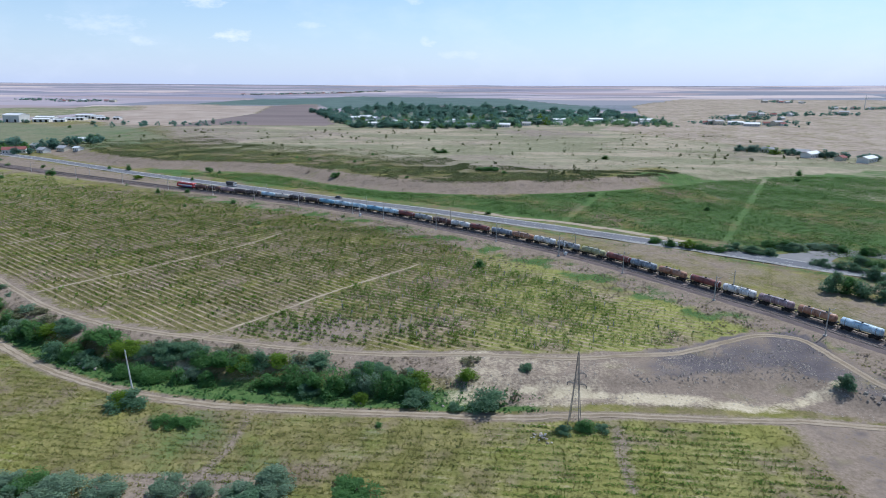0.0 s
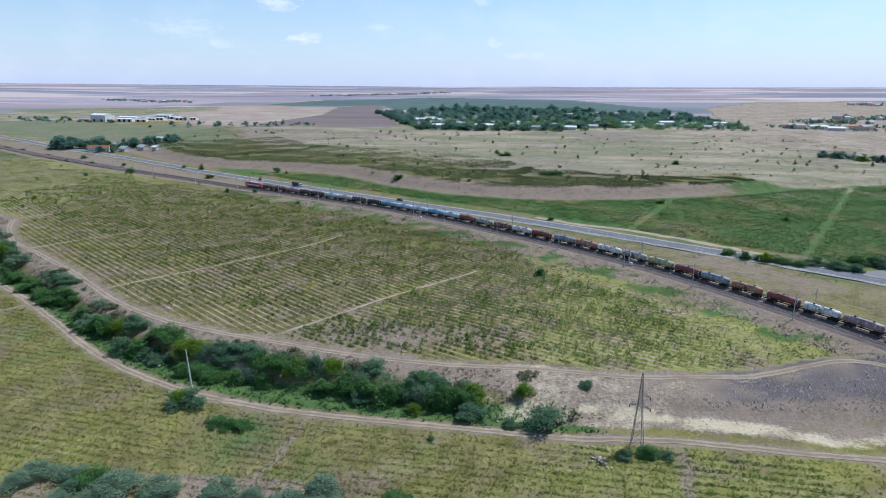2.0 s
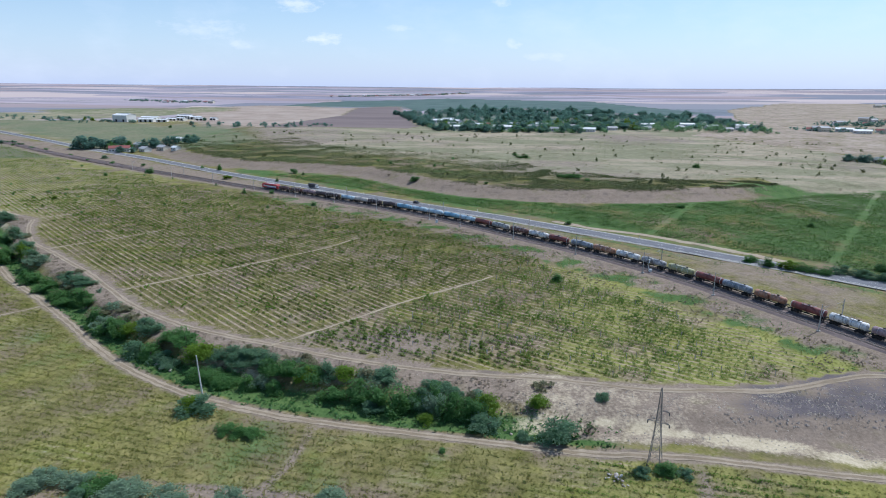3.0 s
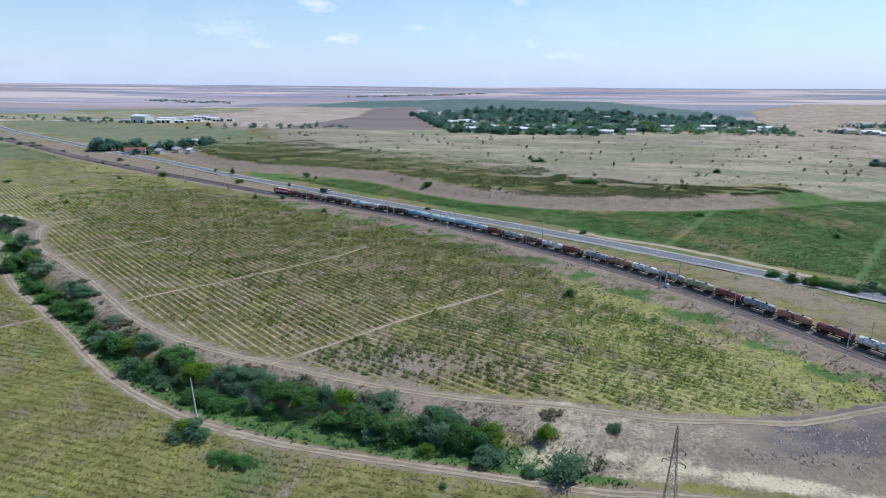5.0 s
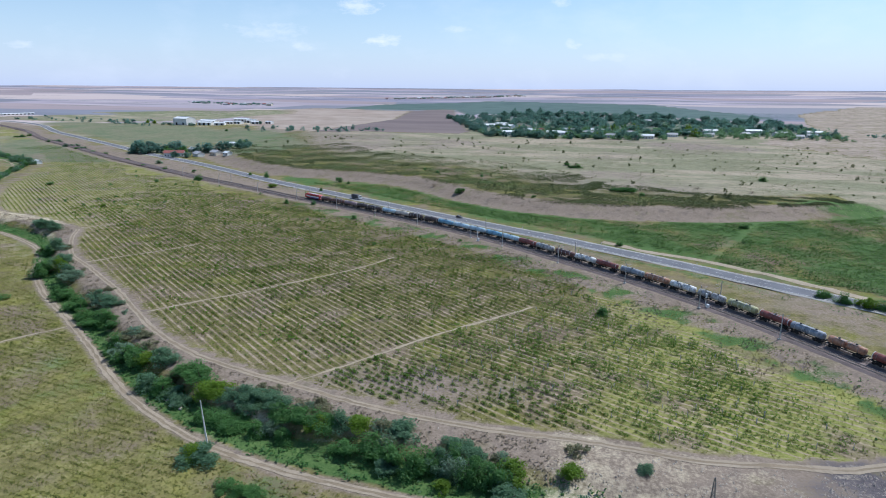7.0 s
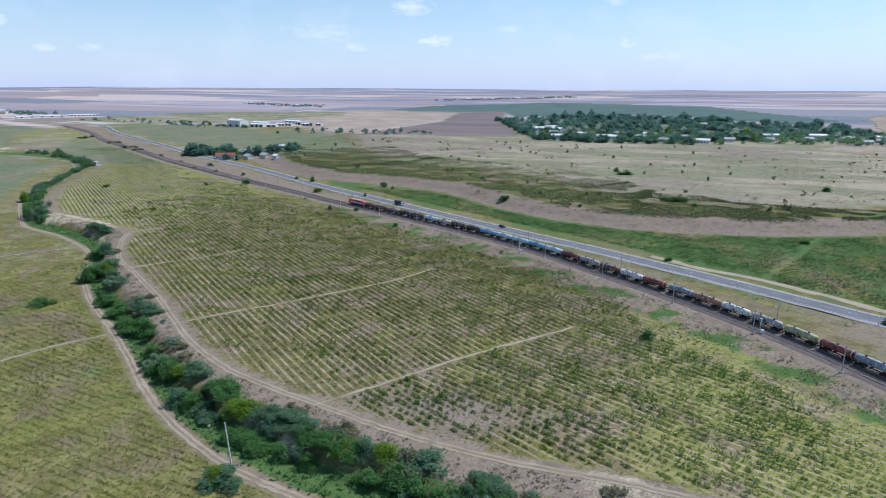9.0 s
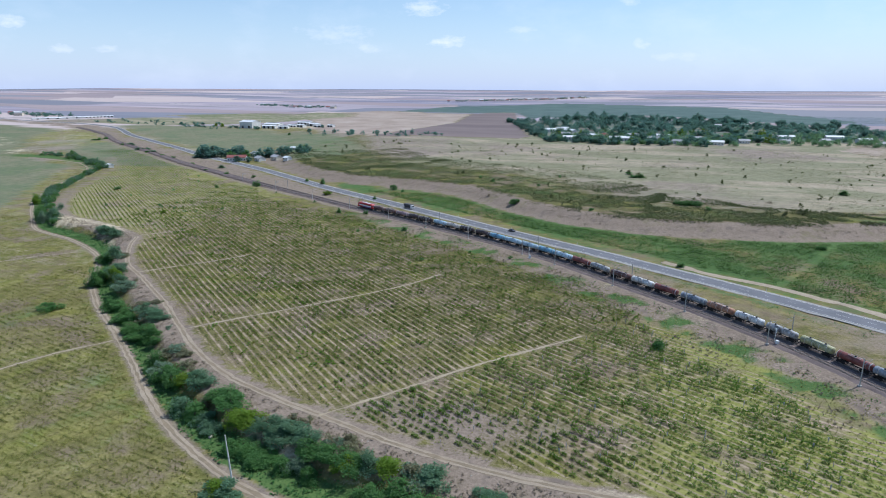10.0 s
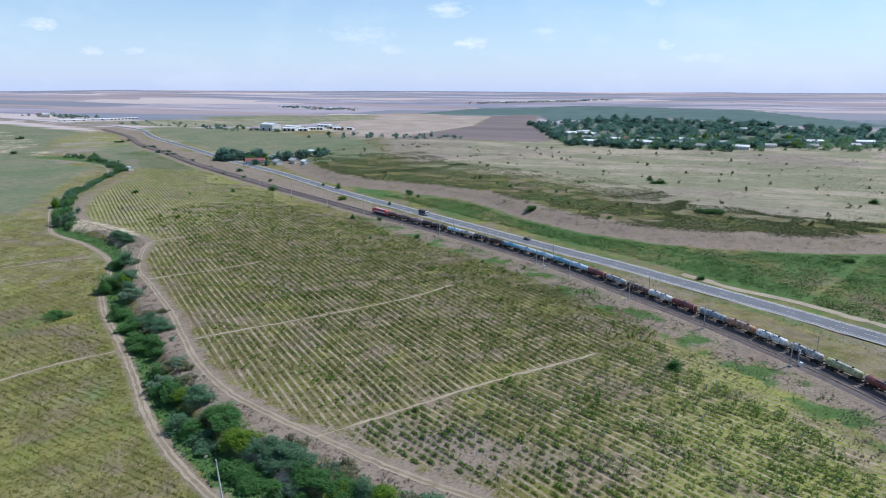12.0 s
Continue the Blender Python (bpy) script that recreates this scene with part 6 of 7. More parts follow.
def rail_signal(x, y):
    """A short white signal post with a lamp housing and a relay cabinet at its foot."""
    root = new("rail_signal")
    root.matrix_basis = Matrix.Translation((x, y, float(ground_z(x, y)[0]))) @ Matrix.Rotation(radians(-48), 4, "Z")
    bm = bmesh.new()
    rod(bm, (0, 0, -0.3), (0, 0, 5.2), 0.11, 0.09, 10)
    part("post", bm, WHITE_WALL, root)
    bm = bmesh.new()
    box(bm, -0.3, 0.3, -0.16, 0.16, 3.6, 5.0, 0.04)
    housing = part("lamp_housing", bm, WHITE_ROOF, root, "white lamp housing")
    for z in (3.95, 4.3, 4.65):
        bm = bmesh.new()
        rod(bm, (0, -0.15, z), (0, -0.32, z), 0.12, 0.13, 10)
        part("hood", bm, BLACK_STEEL, housing)
    bm = bmesh.new()
    box(bm, 0.5, 1.5, -0.4, 0.4, -0.1, 1.5, 0.04)
    part("relay_cabinet", bm, WHITE_ROOF, root, "white relay cabinet")
    bm = bmesh.new()
    box(bm, -0.5, 1.7, -0.55, 0.55, -0.5, 0.08, 0.04)
    part("footing", bm, CONCRETE, root)
    tagged(root, "white railway signal with relay cabinet beside the track", "railway signal", "railway signals")


rail_signal(37.0, 244.0)
rail_signal(-57.5, 321.0)


def power_pole():
    root = new("power_pole")
    root.matrix_basis = pose(-80.7, 134.2, float(ground_z(-80.7, 134.2)[0]), 1.5, -2.5, 20)
    bm = bmesh.new()
    for i in range(4):
        a, b = i * 3.0, (i + 1) * 3.0
        wa, wb = 0.24 - 0.032 * i, 0.24 - 0.032 * (i + 1)
        rod(bm, (0, 0, a - (0.5 if i == 0 else 0)), (0, 0, b), wa, wb, 8)
    part("shaft", bm, WHITE_WALL, root)
    bm = bmesh.new()
    rod(bm, (0, 0, 11.1), (0.42, 0, 11.3), 0.035, sides=6)
    rod(bm, (0, 0, 10.5), (-0.42, 0, 10.7), 0.035, sides=6)
    part("bracket", bm, STEEL, root)
    for x, z in ((0.42, 11.3), (-0.42, 10.7)):
        bm = bmesh.new()
        rod(bm, (x, 0, z - 0.05), (x, 0, z + 0.2), 0.07, 0.05, 8)
        part("insulator", bm, GLASS, root)
    tagged(root, "leaning pale concrete power pole beside the track", "power pole")


power_pole()


def pylon():
    """A lattice tower with four tapering legs, braces and three arms."""
    root = new("lattice_pylon")
    x, y = 21.2, 122.4
    root.matrix_basis = pose(x, y, float(ground_z(x, y)[0]) - 0.1, 0, 0, -22)
    H = 16.6

    def half(z):
        return 1.08 * (1 - z / H) ** 1.35 + 0.14 if z < H else 0.06
    levels = [0, 2.3, 4.4, 6.3, 8.0, 9.5, 10.8, 12.0, 13.1, 14.2, 15.4, H]
    for sx in (-1, 1):
        for sy in (-1, 1):
            bm = bmesh.new()
            for a, b in zip(levels[:-1], levels[1:]):
                rod(bm, (sx * half(a), sy * half(a), a), (sx * half(b), sy * half(b), b), 0.06, sides=5)
            part("leg", bm, RUSTY_STEEL, root)
    for face in range(4):
        bm = bmesh.new()
        turn = Matrix.Rotation(face * math.pi / 2, 3, "Z")
        for a, b in zip(levels[:-1], levels[1:]):
            for s in (-1, 1):
                rod(bm, turn @ Vector((s * half(a), half(a), a)), turn @ Vector((-s * half(b), half(b), b)), 0.028, sides=4)
            rod(bm, turn @ Vector((-half(b), half(b), b)), turn @ Vector((half(b), half(b), b)), 0.028, sides=4)
        part("bracing", bm, RUSTY_STEEL, root)
    for z, s, reach in ((9.5, -1, 2.0), (9.5, 1, 2.0), (12.0, 1, 1.8)):
        bm = bmesh.new()
        for yy in (-0.35, 0.35):
            rod(bm, (0, yy, z), (s * reach, 0, z - 0.1), 0.05, sides=5)
        rod(bm, (0, 0, z + 0.8), (s * reach, 0, z - 0.1), 0.045, sides=5)
        arm = part("arm", bm, RUSTY_STEEL, root)
        bm = bmesh.new()
        for i in range(4):
            rod(bm, (s * reach, 0, z - 0.2 - 0.17 * i), (s * reach, 0, z - 0.28 - 0.17 * i), 0.11, sides=8)
        part("insulator", bm, GLASS, arm)
    tagged(root, "rust-grey lattice power pylon beside the farm track", "pylon")


pylon()

# ---- villages, farm, depot ----
def house(w, d, h, roof_h, wall, roof, chimney=True, windows=3):
    """A gabled house: walls, overhanging roof with chimney, windows and a door on the front (-y)."""
    root = new("house")
    bm = bmesh.new()
    box(bm, -w / 2, w / 2, -d / 2, d / 2, -0.6, h)
    part("wall", bm, wall, root)
    bm = bmesh.new()
    o, t = 0.5, 0.18
    top = [(-w / 2 - o, -d / 2 - o, h - 0.12), (-w / 2 - o, 0, h + roof_h), (-w / 2 - o, d / 2 + o, h - 0.12)]
    ring = [bm.verts.new((x, y, z)) for x, y, z in top] + [bm.verts.new((-x, y, z)) for x, y, z in top]
    low = [bm.verts.new((v.co.x, v.co.y, v.co.z - t)) for v in ring]
    for a, b, c, e in ((0, 1, 4, 3), (1, 2, 5, 4)):
        bm.faces.new([ring[i] for i in (a, b, c, e)])
        bm.faces.new([low[i] for i in (e, c, b, a)])
    for a, b in ((0, 1), (1, 2), (2, 5), (5, 4), (4, 3), (3, 0)):
        bm.faces.new((ring[a], ring[b], low[b], low[a]))
    bmesh.ops.recalc_face_normals(bm, faces=bm.faces[:])
    r = part("roof", bm, roof, root)
    for s in (-1, 1):
        bm = bmesh.new()
        x = s * (w / 2 - 0.02)
        bm.faces.new([bm.verts.new(p) for p in ((x, -d / 2, h - 0.3), (x, d / 2, h - 0.3), (x, 0, h + roof_h * (1 - 0.5 / (d / 2 + 0.5)) - 0.25))])
        part("gable", bm, wall, root)
    if chimney:
        bm = bmesh.new()
        box(bm, w * 0.2, w * 0.2 + 0.6, -0.3, 0.3, h + roof_h * 0.5, h + roof_h + 0.7)
        part("chimney", bm, STONE, r)
    for i in range(windows):
        x = -w / 2 + w * (i + 0.5) / windows
        bm = bmesh.new()
        if i == windows // 2:
            box(bm, x - 0.5, x + 0.5, -d / 2 - 0.03, -d / 2 + 0.05, 0.0, 2.1)
            part("door", bm, BARK, root)
        else:
            box(bm, x - 0.55, x + 0.55, -d / 2 - 0.03, -d / 2 + 0.05, 1.0, min(2.3, h - 0.3))
            part("window", bm, GLASS, root)
    return root


def hall(w, d, h, bays):
    """A long white shed with a low gable, a row of dark doors and a ridge vent."""
    root = house(w, d, h, d * 0.12, WHITE_WALL, WHITE_ROOF, False, 0)
    root.name = "storage_hall"
    for i in range(bays):
        x = -w / 2 + w * (i + 0.5) / bays
        bm = bmesh.new()
        box(bm, x - 1.9, x + 1.9, -d / 2 - 0.05, -d / 2 + 0.05, 0.0, min(4.2, h - 0.6))
        part("door", bm, BLACK_STEEL, root)
    bm = bmesh.new()
    box(bm, -w * 0.4, w * 0.4, -0.5, 0.5, h + d * 0.12 - 0.1, h + d * 0.12 + 0.5)
    part("ridge_vent", bm, GREY_ROOF, root)
    return root


def stand(ob, x, y, turn):
    m = Matrix.Translation((x, y, float(ground_z(x, y)[0]))) @ Matrix.Rotation(radians(turn), 4, "Z")
    if ob.name in USED:
        return copy_thing(ob, m)
    USED.add(ob.name)
    ob.matrix_basis = m
    return ob


HOUSES = [(house(11, 8, 3.2, 2.2, WHITE_WALL, RED_ROOF), "whitewashed village house with a red tiled roof"), (house(13, 8, 3.4, 2.0, WHITE_WALL, GREY_ROOF, True, 4), "whitewashed village house with a grey sheet roof"),
          (house(10, 7, 3.0, 1.8, CREAM_WALL, RED_ROOF), "cream village house with a red tiled roof"), (house(22, 9, 4.0, 1.8, WHITE_WALL, WHITE_ROOF, False, 6), "long white village building with a pale roof"),
          (house(16, 10, 5.6, 2.0, CREAM_WALL, GREY_ROOF, True, 5), "tall cream building with a grey roof")]
TREES = [make_plant("tree", "v", 90 + i, "dark leafy tree with a haze-tinted bluish-green ragged rounded crown", "tree", 900, 12, 0.06, 0.3) for i in range(4)] + \
        [make_plant("tree", k, 95 + i, "mid-green leafy tree with a broad ragged crown", "tree", 900, 12, 0.06, 0.3) for i, k in enumerate("dty")]


def village():
    rng = random.Random(41)
    spots = [(-186, 1048), (-172, 1085), (-160, 1040), (-118, 969), (-130, 945), (-106, 962), (-95, 985), (2, 905), (74, 981), (94, 941), (116, 964), (56, 903), (-30, 930), (-150, 985), (-60, 925), (150, 1010),
             (178, 985), (205, 1040), (235, 1020), (30, 960), (-78, 945), (-48, 960), (-140, 925), (-20, 985), (140, 960), (260, 985), (275, 1010), (62, 1225), (110, 1240), (285, 1060), (20, 1300)]
    for x, y in spots:
        ob, label = HOUSES[rng.choice((0, 1, 1, 1, 3, 3, 3, 4, 4))]
        tagged(stand(ob, x + rng.uniform(-9, 9), y + rng.uniform(-8, 8), rng.uniform(-40, 40)), label, "house", "village houses")
    poly = [(-293, 1262), (-196, 975), (-160, 890), (-60, 862), (44, 880), (114, 950), (224, 985), (310, 960), (300, 1110), (289, 1304), (150, 1316), (62, 1405), (-43, 1464), (-158, 1469)]
    n = 0
    while n < 290:
        x, y = rng.uniform(-300, 315), rng.uniform(855, 1470) if n > 60 else rng.uniform(855, 960)
        if not inside(np.array([x]), np.array([y]), poly)[0] or min(math.hypot(x - a, y - b) for a, b in spots) < 9:
            continue
        back = y > 1080
        s = rng.uniform(9, 15) * (1.25 if y > 1250 else 1.1 if back else 0.9)
        place(rng.choice(TREES[:4] if back or rng.random() < 0.4 else TREES), x, y, s * 1.15, s * rng.uniform(0.7, 0.95), rng.uniform(0, 6.28), "", "village trees")
        n += 1
    npr = np.random.default_rng(44)
    pts, sizes = [], []
    while len(pts) < 400:
        x, y = rng.uniform(-300, 315), rng.uniform(900, 1470)
        if inside(np.array([x]), np.array([y]), poly)[0] and (y > 1040 or rng.random() < 0.35) and min(math.hypot(x - a, y - b) for a, b in spots) > 10:
            s = rng.uniform(8, 14)
            pts.append(crown_points(npr, 6, 90, 1.0) * np.array([s * 1.3, s * 1.3, s * 0.85]) + (x, y, float(ground_z(x, y)[0])))
            sizes.append(np.full(len(pts[-1]), 0.11 * s))
    tagged(new("village_woods", leaf_mesh("village_woods", np.vstack(pts), np.concatenate(sizes), LEAF["v"], npr, 0.65, 0.6)), "dense haze-tinted bluish-green woods between the village gardens", "woods", kind="stuff")
    pts, sizes = [], []
    while len(pts) < 300:
        x = rng.uniform(-175, 312)
        y = float(np.interp(x, (-175, -60, 60, 140, 312), (915, 872, 882, 930, 950))) + 120 * rng.random() ** 1.3 + (50 if rng.random() < 0.3 else 0)
        if min(math.hypot(x - a, y - b) for a, b in spots) > 8:
            s = rng.uniform(6, 12)
            pts.append(crown_points(npr, 7, 160, 1.0) * np.array([s * 1.2, s * 1.2, s * 0.8]) + (x, y, float(ground_z(x, y)[0])))
            sizes.append(np.full(len(pts[-1]), 0.08 * s))
    tagged(new("village_orchards", leaf_mesh("village_orchards", np.vstack(pts), np.concatenate(sizes), LEAF["o"], npr, 0.65, 0.6)), "fresh green garden trees at the edge of the village", "trees", kind="stuff")
    for i in range(26):
        t = i / 25
        x, y = -300 + 110 * t + rng.uniform(-8, 8), 1265 - 295 * t + rng.uniform(-10, 10)
        s = rng.uniform(10, 14)
        place(rng.choice(TREES[:4]), x, y, s * 1.1, s * 0.8, rng.uniform(0, 6.28), "", "village trees")


village()


def station():
    rng = random.Random(43)
    for ob, label, x, y, turn in ((house(20, 9, 4.0, 2.4, WHITE_WALL, RED_ROOF, True, 7), "long station house with a red tiled roof beside the railway", -448, 611, 26),
                                  (house(12, 8, 3.2, 2.2, WHITE_WALL, GREY_ROOF), "white outbuilding with a grey roof near the railway", -424, 619, -30),
                                  (house(13, 8, 3.4, 2.0, CREAM_WALL, GREY_ROOF, True, 4), "cream house with a grey roof among trees", -410, 630, -28),
                                  (house(8, 6, 2.8, 1.6, WHITE_WALL, WHITE_ROOF, False), "small white shed near the bank", -386, 615, -25),
                                  (house(14, 9, 3.6, 2.2, WHITE_WALL, GREY_ROOF), "white farmhouse behind the trees", -452, 652, -20),
                                  (house(9, 6, 2.6, 1.4, WHITE_WALL, WHITE_ROOF, False), "small white hut on the ridge", -427, 692, 10)):
        ob.matrix_basis = Matrix.Translation((x, y, float(ground_z(x, y)[0]))) @ Matrix.Rotation(radians(turn), 4, "Z")
        tagged(ob, label, "house", "houses by the railway")
    hut = house(7, 5, 2.8, 1.2, WHITE_WALL, WHITE_ROOF, False)
    hut.matrix_basis = Matrix.Translation((-529, 516, float(ground_z(-529, 516)[0]))) @ Matrix.Rotation(radians(-20), 4, "Z")
    tagged(hut, "small white hut beside the creek bushes", "hut")
    for x, y, s in ((-500, 622, 14), (-492, 628, 13), (-482, 634, 11), (-474, 640, 11), (-468, 646, 10), (-460, 642, 9), (-488, 618, 10), (-470, 628, 9), (-440, 640, 10), (-432, 646, 11), (-420, 655, 10), (-408, 650, 9),
                    (-398, 660, 9), (-400, 676, 8), (-412, 684, 9), (-440, 662, 10), (-478, 655, 11), (-430, 606, 6), (-440, 602, 7), (-508, 630, 12)):
        place(rng.choice(TREES[:5]), x, y, s * 1.6, s * 1.15, rng.uniform(0, 6.28), "", "trees by the railway")


station()


def depot():
    sheds = [(hall(30, 22, 11, 2), "large white storage hall with dark doors", -726, 1008, -8)]
    for w, d, h, x, y, turn in ((34, 14, 6, -680, 1040, -6), (26, 12, 5, -668, 1012, 4), (22, 10, 4.5, -640, 1044, -10), (30, 12, 5.5, -632, 1072, -4), (18, 9, 4, -642, 1016, 12), (16, 9, 4, -614, 1030, -14), (20, 10, 4.5, -604, 1058, 0), (14, 8, 3.5, -586, 1040, 8), (12, 8, 3.5, -566, 1052, -8)):
        sheds.append((hall(w, d, h, max(2, w // 7)), "low white shed of the depot", x - 18, y, turn))
    for ob, label, x, y, turn in sheds:
        ob.matrix_basis = Matrix.Translation((x, y, float(ground_z(x, y)[0]))) @ Matrix.Rotation(radians(turn), 4, "Z")
        tagged(ob, label, "storage hall", "depot halls")
    rng = random.Random(47)
    for x, y in ((-752, 985), (-745, 992), (-700, 985), (-690, 980), (-790, 1010), (-812, 1020), (-850, 1030), (-880, 1040), (-760, 1080), (-720, 1085), (-590, 1030), (-560, 940), (-575, 905)):
        s = rng.uniform(6, 9)
        place(rng.choice(TREES), x, y, s * 1.1, s * 0.8, rng.uniform(0, 6.28), "", "depot trees")


depot()


def east_farm():
    rng = random.Random(53)
    for x, y in ((296, 632), (318, 598), (334, 578), (350, 566), (366, 552), (322, 622)):
        ob, label = rng.choice(HOUSES[:4])
        tagged(stand(ob, x, y, rng.choice((-50, -42, 40))), label, "house", "houses of the eastern farm")
    for i in range(24):
        t = i / 23
        x, y = 270 + 115 * t + rng.uniform(-7, 7), 640 - 95 * t + rng.uniform(2, 16)
        s = rng.uniform(6, 11)
        place(rng.choice(TREES), x, y, s * 1.2, s * 0.75, rng.uniform(0, 6.28), "", "trees of the eastern farm")


east_farm()


def far_places():
    """Small distant settlements: pale houses one by one, their woods as one mass."""
    rng = random.Random(59)
    npr = np.random.default_rng(59)
    pts, sizes = [], []
    for (ax, ay), (bx, by), homes, woods in (((-805, 2360), (-372, 2885), 46, 110), ((-1309, 1846), (-954, 1690), 12, 60), ((440, 1131), (530, 1140), 4, 40), ((560, 1230), (760, 1260), 7, 50), ((-1520, 1130), (-1320, 1100), 9, 60),
                                             ((800, 1450), (980, 1480), 3, 40), ((850, 1860), (910, 1800), 7, 10), ((-560, 925), (-330, 915), 0, 34), ((-1100, 1030), (-760, 1000), 0, 26), ((360, 1010), (520, 980), 8, 24), ((-900, 1020), (-700, 960), 0, 12)):
        for i in range(homes):
            t = rng.random()
            ob, label = rng.choice(HOUSES)
            tagged(stand(ob, ax + (bx - ax) * t + rng.uniform(-25, 25), ay + (by - ay) * t + rng.uniform(-25, 25), rng.uniform(-40, 40)), label, "house", "houses of distant hamlets")
        for i in range(woods):
            t = rng.random()
            x, y, s = ax + (bx - ax) * t + rng.uniform(-22, 22), ay + (by - ay) * t + rng.uniform(-30, 40), rng.uniform(5, 11)
            c = crown_points(npr, 5, 70, 1.0) * np.array([s * 1.2, s * 1.2, s * 0.8]) + (x, y, float(ground_z(x, y)[0]))
            pts.append(c)
            sizes.append(np.full(len(c), 0.13 * s))
    tagged(new("far_woods", leaf_mesh("far_woods", np.vstack(pts), np.concatenate(sizes), LEAF["v"], npr, 0.65, 0.6)), "haze-tinted dark green woods and hedges around distant hamlets", "woods", kind="stuff")
    for x, y, w, turn in ((-1238, 1070, 150, 67), (-1215, 1120, 60, 67)):
        ob = hall(w, 8, 2.6, 8)
        ob.matrix_basis = Matrix.Translation((x, y, float(ground_z(x, y)[0]))) @ Matrix.Rotation(radians(turn), 4, "Z")
        tagged(ob, "very long white low hall on the far plain", "storage hall", "far halls")
    mast = new("radio_mast")
    bm = bmesh.new()
    rod(bm, (0, 0, -1), (0, 0, 34), 0.9, 0.35, 6)
    part("shaft", bm, WHITE_WALL, mast)
    bm = bmesh.new()
    box(bm, -3.2, 3.2, -1.2, 1.2, 24, 26, 0.2)
    part("tank", bm, WHITE_WALL, mast)
    mast.matrix_basis = Matrix.Translation((880, 1455, float(ground_z(880, 1455)[0])))
    tagged(mast, "slender white water tower on the plain", "water tower")


far_places()

# ---- stones, rubbish, road things ----
def rock(name, seed, material, parent=None, rough=0.28, levels=2):
    rng = random.Random(seed)
    bm = bmesh.new()
    bmesh.ops.create_icosphere(bm, subdivisions=levels, radius=0.5)
    for v in bm.verts:
        v.co *= 1 + rough * (noise.noise(v.co * 2.3 + Vector((seed, 0, 0))))
        v.co.z *= 0.7
    return part(name, bm, material, parent)


def boulders():
    protos = [rock("boulder", 3 + i, STONE) for i in range(3)]
    spots = [(-117, 160, 2.6), (-113, 157, 1.8), (-108, 155.5, 1.5), (-101, 149, 2.0), (-98, 148, 1.4), (-104, 151, 1.2), (-52, 141, 1.2), (-26, 131, 1.0), (-8.5, 131, 0.9), (-7, 129.5, 0.8), (91, 131, 1.4), (94, 128.5, 1.6), (97, 127, 1.8), (92, 127, 1.1), (88, 133, 1.0)]
    for n, (x, y, s) in enumerate(spots):
        m = Matrix.Translation((x, y, float(ground_z(x, y)[0]) + 0.12 * s)) @ Matrix.Rotation(n * 1.3, 4, "Z") @ Matrix.Diagonal((s, s * 0.8, s * 0.9, 1))
        if n < 3:
            ob = protos[n]
            ob.matrix_basis = m
        else:
            ob = copy_thing(protos[n % 3], m)
            ob.scale = (s, s * 0.8, s * 0.9)
        tagged(ob, "pale limestone boulder on the eroded gully slope", "boulder", "gully boulders")


boulders()


def clod_field(name, count, area, test, low, high, material, seed, label):
    """Lumps of broken earth or stone, each a squashed uneven octahedron, in one mass."""
    rng = np.random.default_rng(seed)
    p = scatter(count, area, test, rng)
    s = rng.uniform(low, high, (len(p), 1)) * rng.uniform(0.5, 1.4, (len(p), 1))
    base = np.array([(1, 0, 0), (0, 1, 0), (-1, 0, 0), (0, -1, 0), (0, 0, 0.75), (0, 0, -0.4)], float)
    v = p[:, None, :] + base[None] * s[:, None, :] * rng.uniform(0.6, 1.35, (len(p), 6, 1))
    f = np.array([(0, 1, 4), (1, 2, 4), (2, 3, 4), (3, 0, 4), (1, 0, 5), (2, 1, 5), (3, 2, 5), (0, 3, 5)])
    faces = (np.arange(len(p)) * 6)[:, None, None] + f[None]
    tagged(new(name, fast_mesh(name, v.reshape(-1, 3), faces.reshape(-1, 3), material)), label, "stones", kind="stuff")


def gully_t(df, du):
    return np.clip(df, 0, None) / (np.clip(df, 0, None) + np.clip(-du, 0, None) + 1e-6)


clod_field("dark_clods", 3600, (38, 95, 128, 168), lambda x, y, dr, dd, df, du, db: (df > 3) & (du < -1.5) & (gully_t(df, du) > 0.5) & (drift(x, y, 45, 3) > 0.35), 0.1, 0.38, DARK_STONE, 61, "grey-brown broken earth clods on the floor of the pit")
clod_field("pale_stones", 5000, (-10, 95, 124, 166), lambda x, y, dr, dd, df, du, db: (df > 2) & (du < -1.5) & (gully_t(df, du) > 0.18) & (drift(x, y, 12, 4) > 0.5), 0.06, 0.26, STONE, 62, "small pale stones and litter scattered over bare earth")
clod_field("verge_stones", 1300, (-150, 115, 125, 400), lambda x, y, dr, dd, df, du, db: (dr > 8) & (dr < 24) & (drift(x, y, 20, 6) > 0.5), 0.08, 0.28, DARK_STONE, 63, "dark stones and clods beside the railway")
clod_field("slope_stones", 6000, (-340, 0, 124, 330), lambda x, y, dr, dd, df, du, db: (df > 2) & (du < -1) & (gully_t(df, du) > 0.42) & (drift(x, y, 14, 7) > 0.5), 0.08, 0.34, STONE, 64, "pale stones on the crumbling gully slope")
clod_field("bank_stones", 2600, (-420, 140, 380, 680), lambda x, y, dr, dd, df, du, db: (np.abs(db) < 13) & (dd > 0) & (drift(x, y, 30, 8) > 0.5), 0.1, 0.3, DARK_STONE, 65, "clods on the bare earth bank")


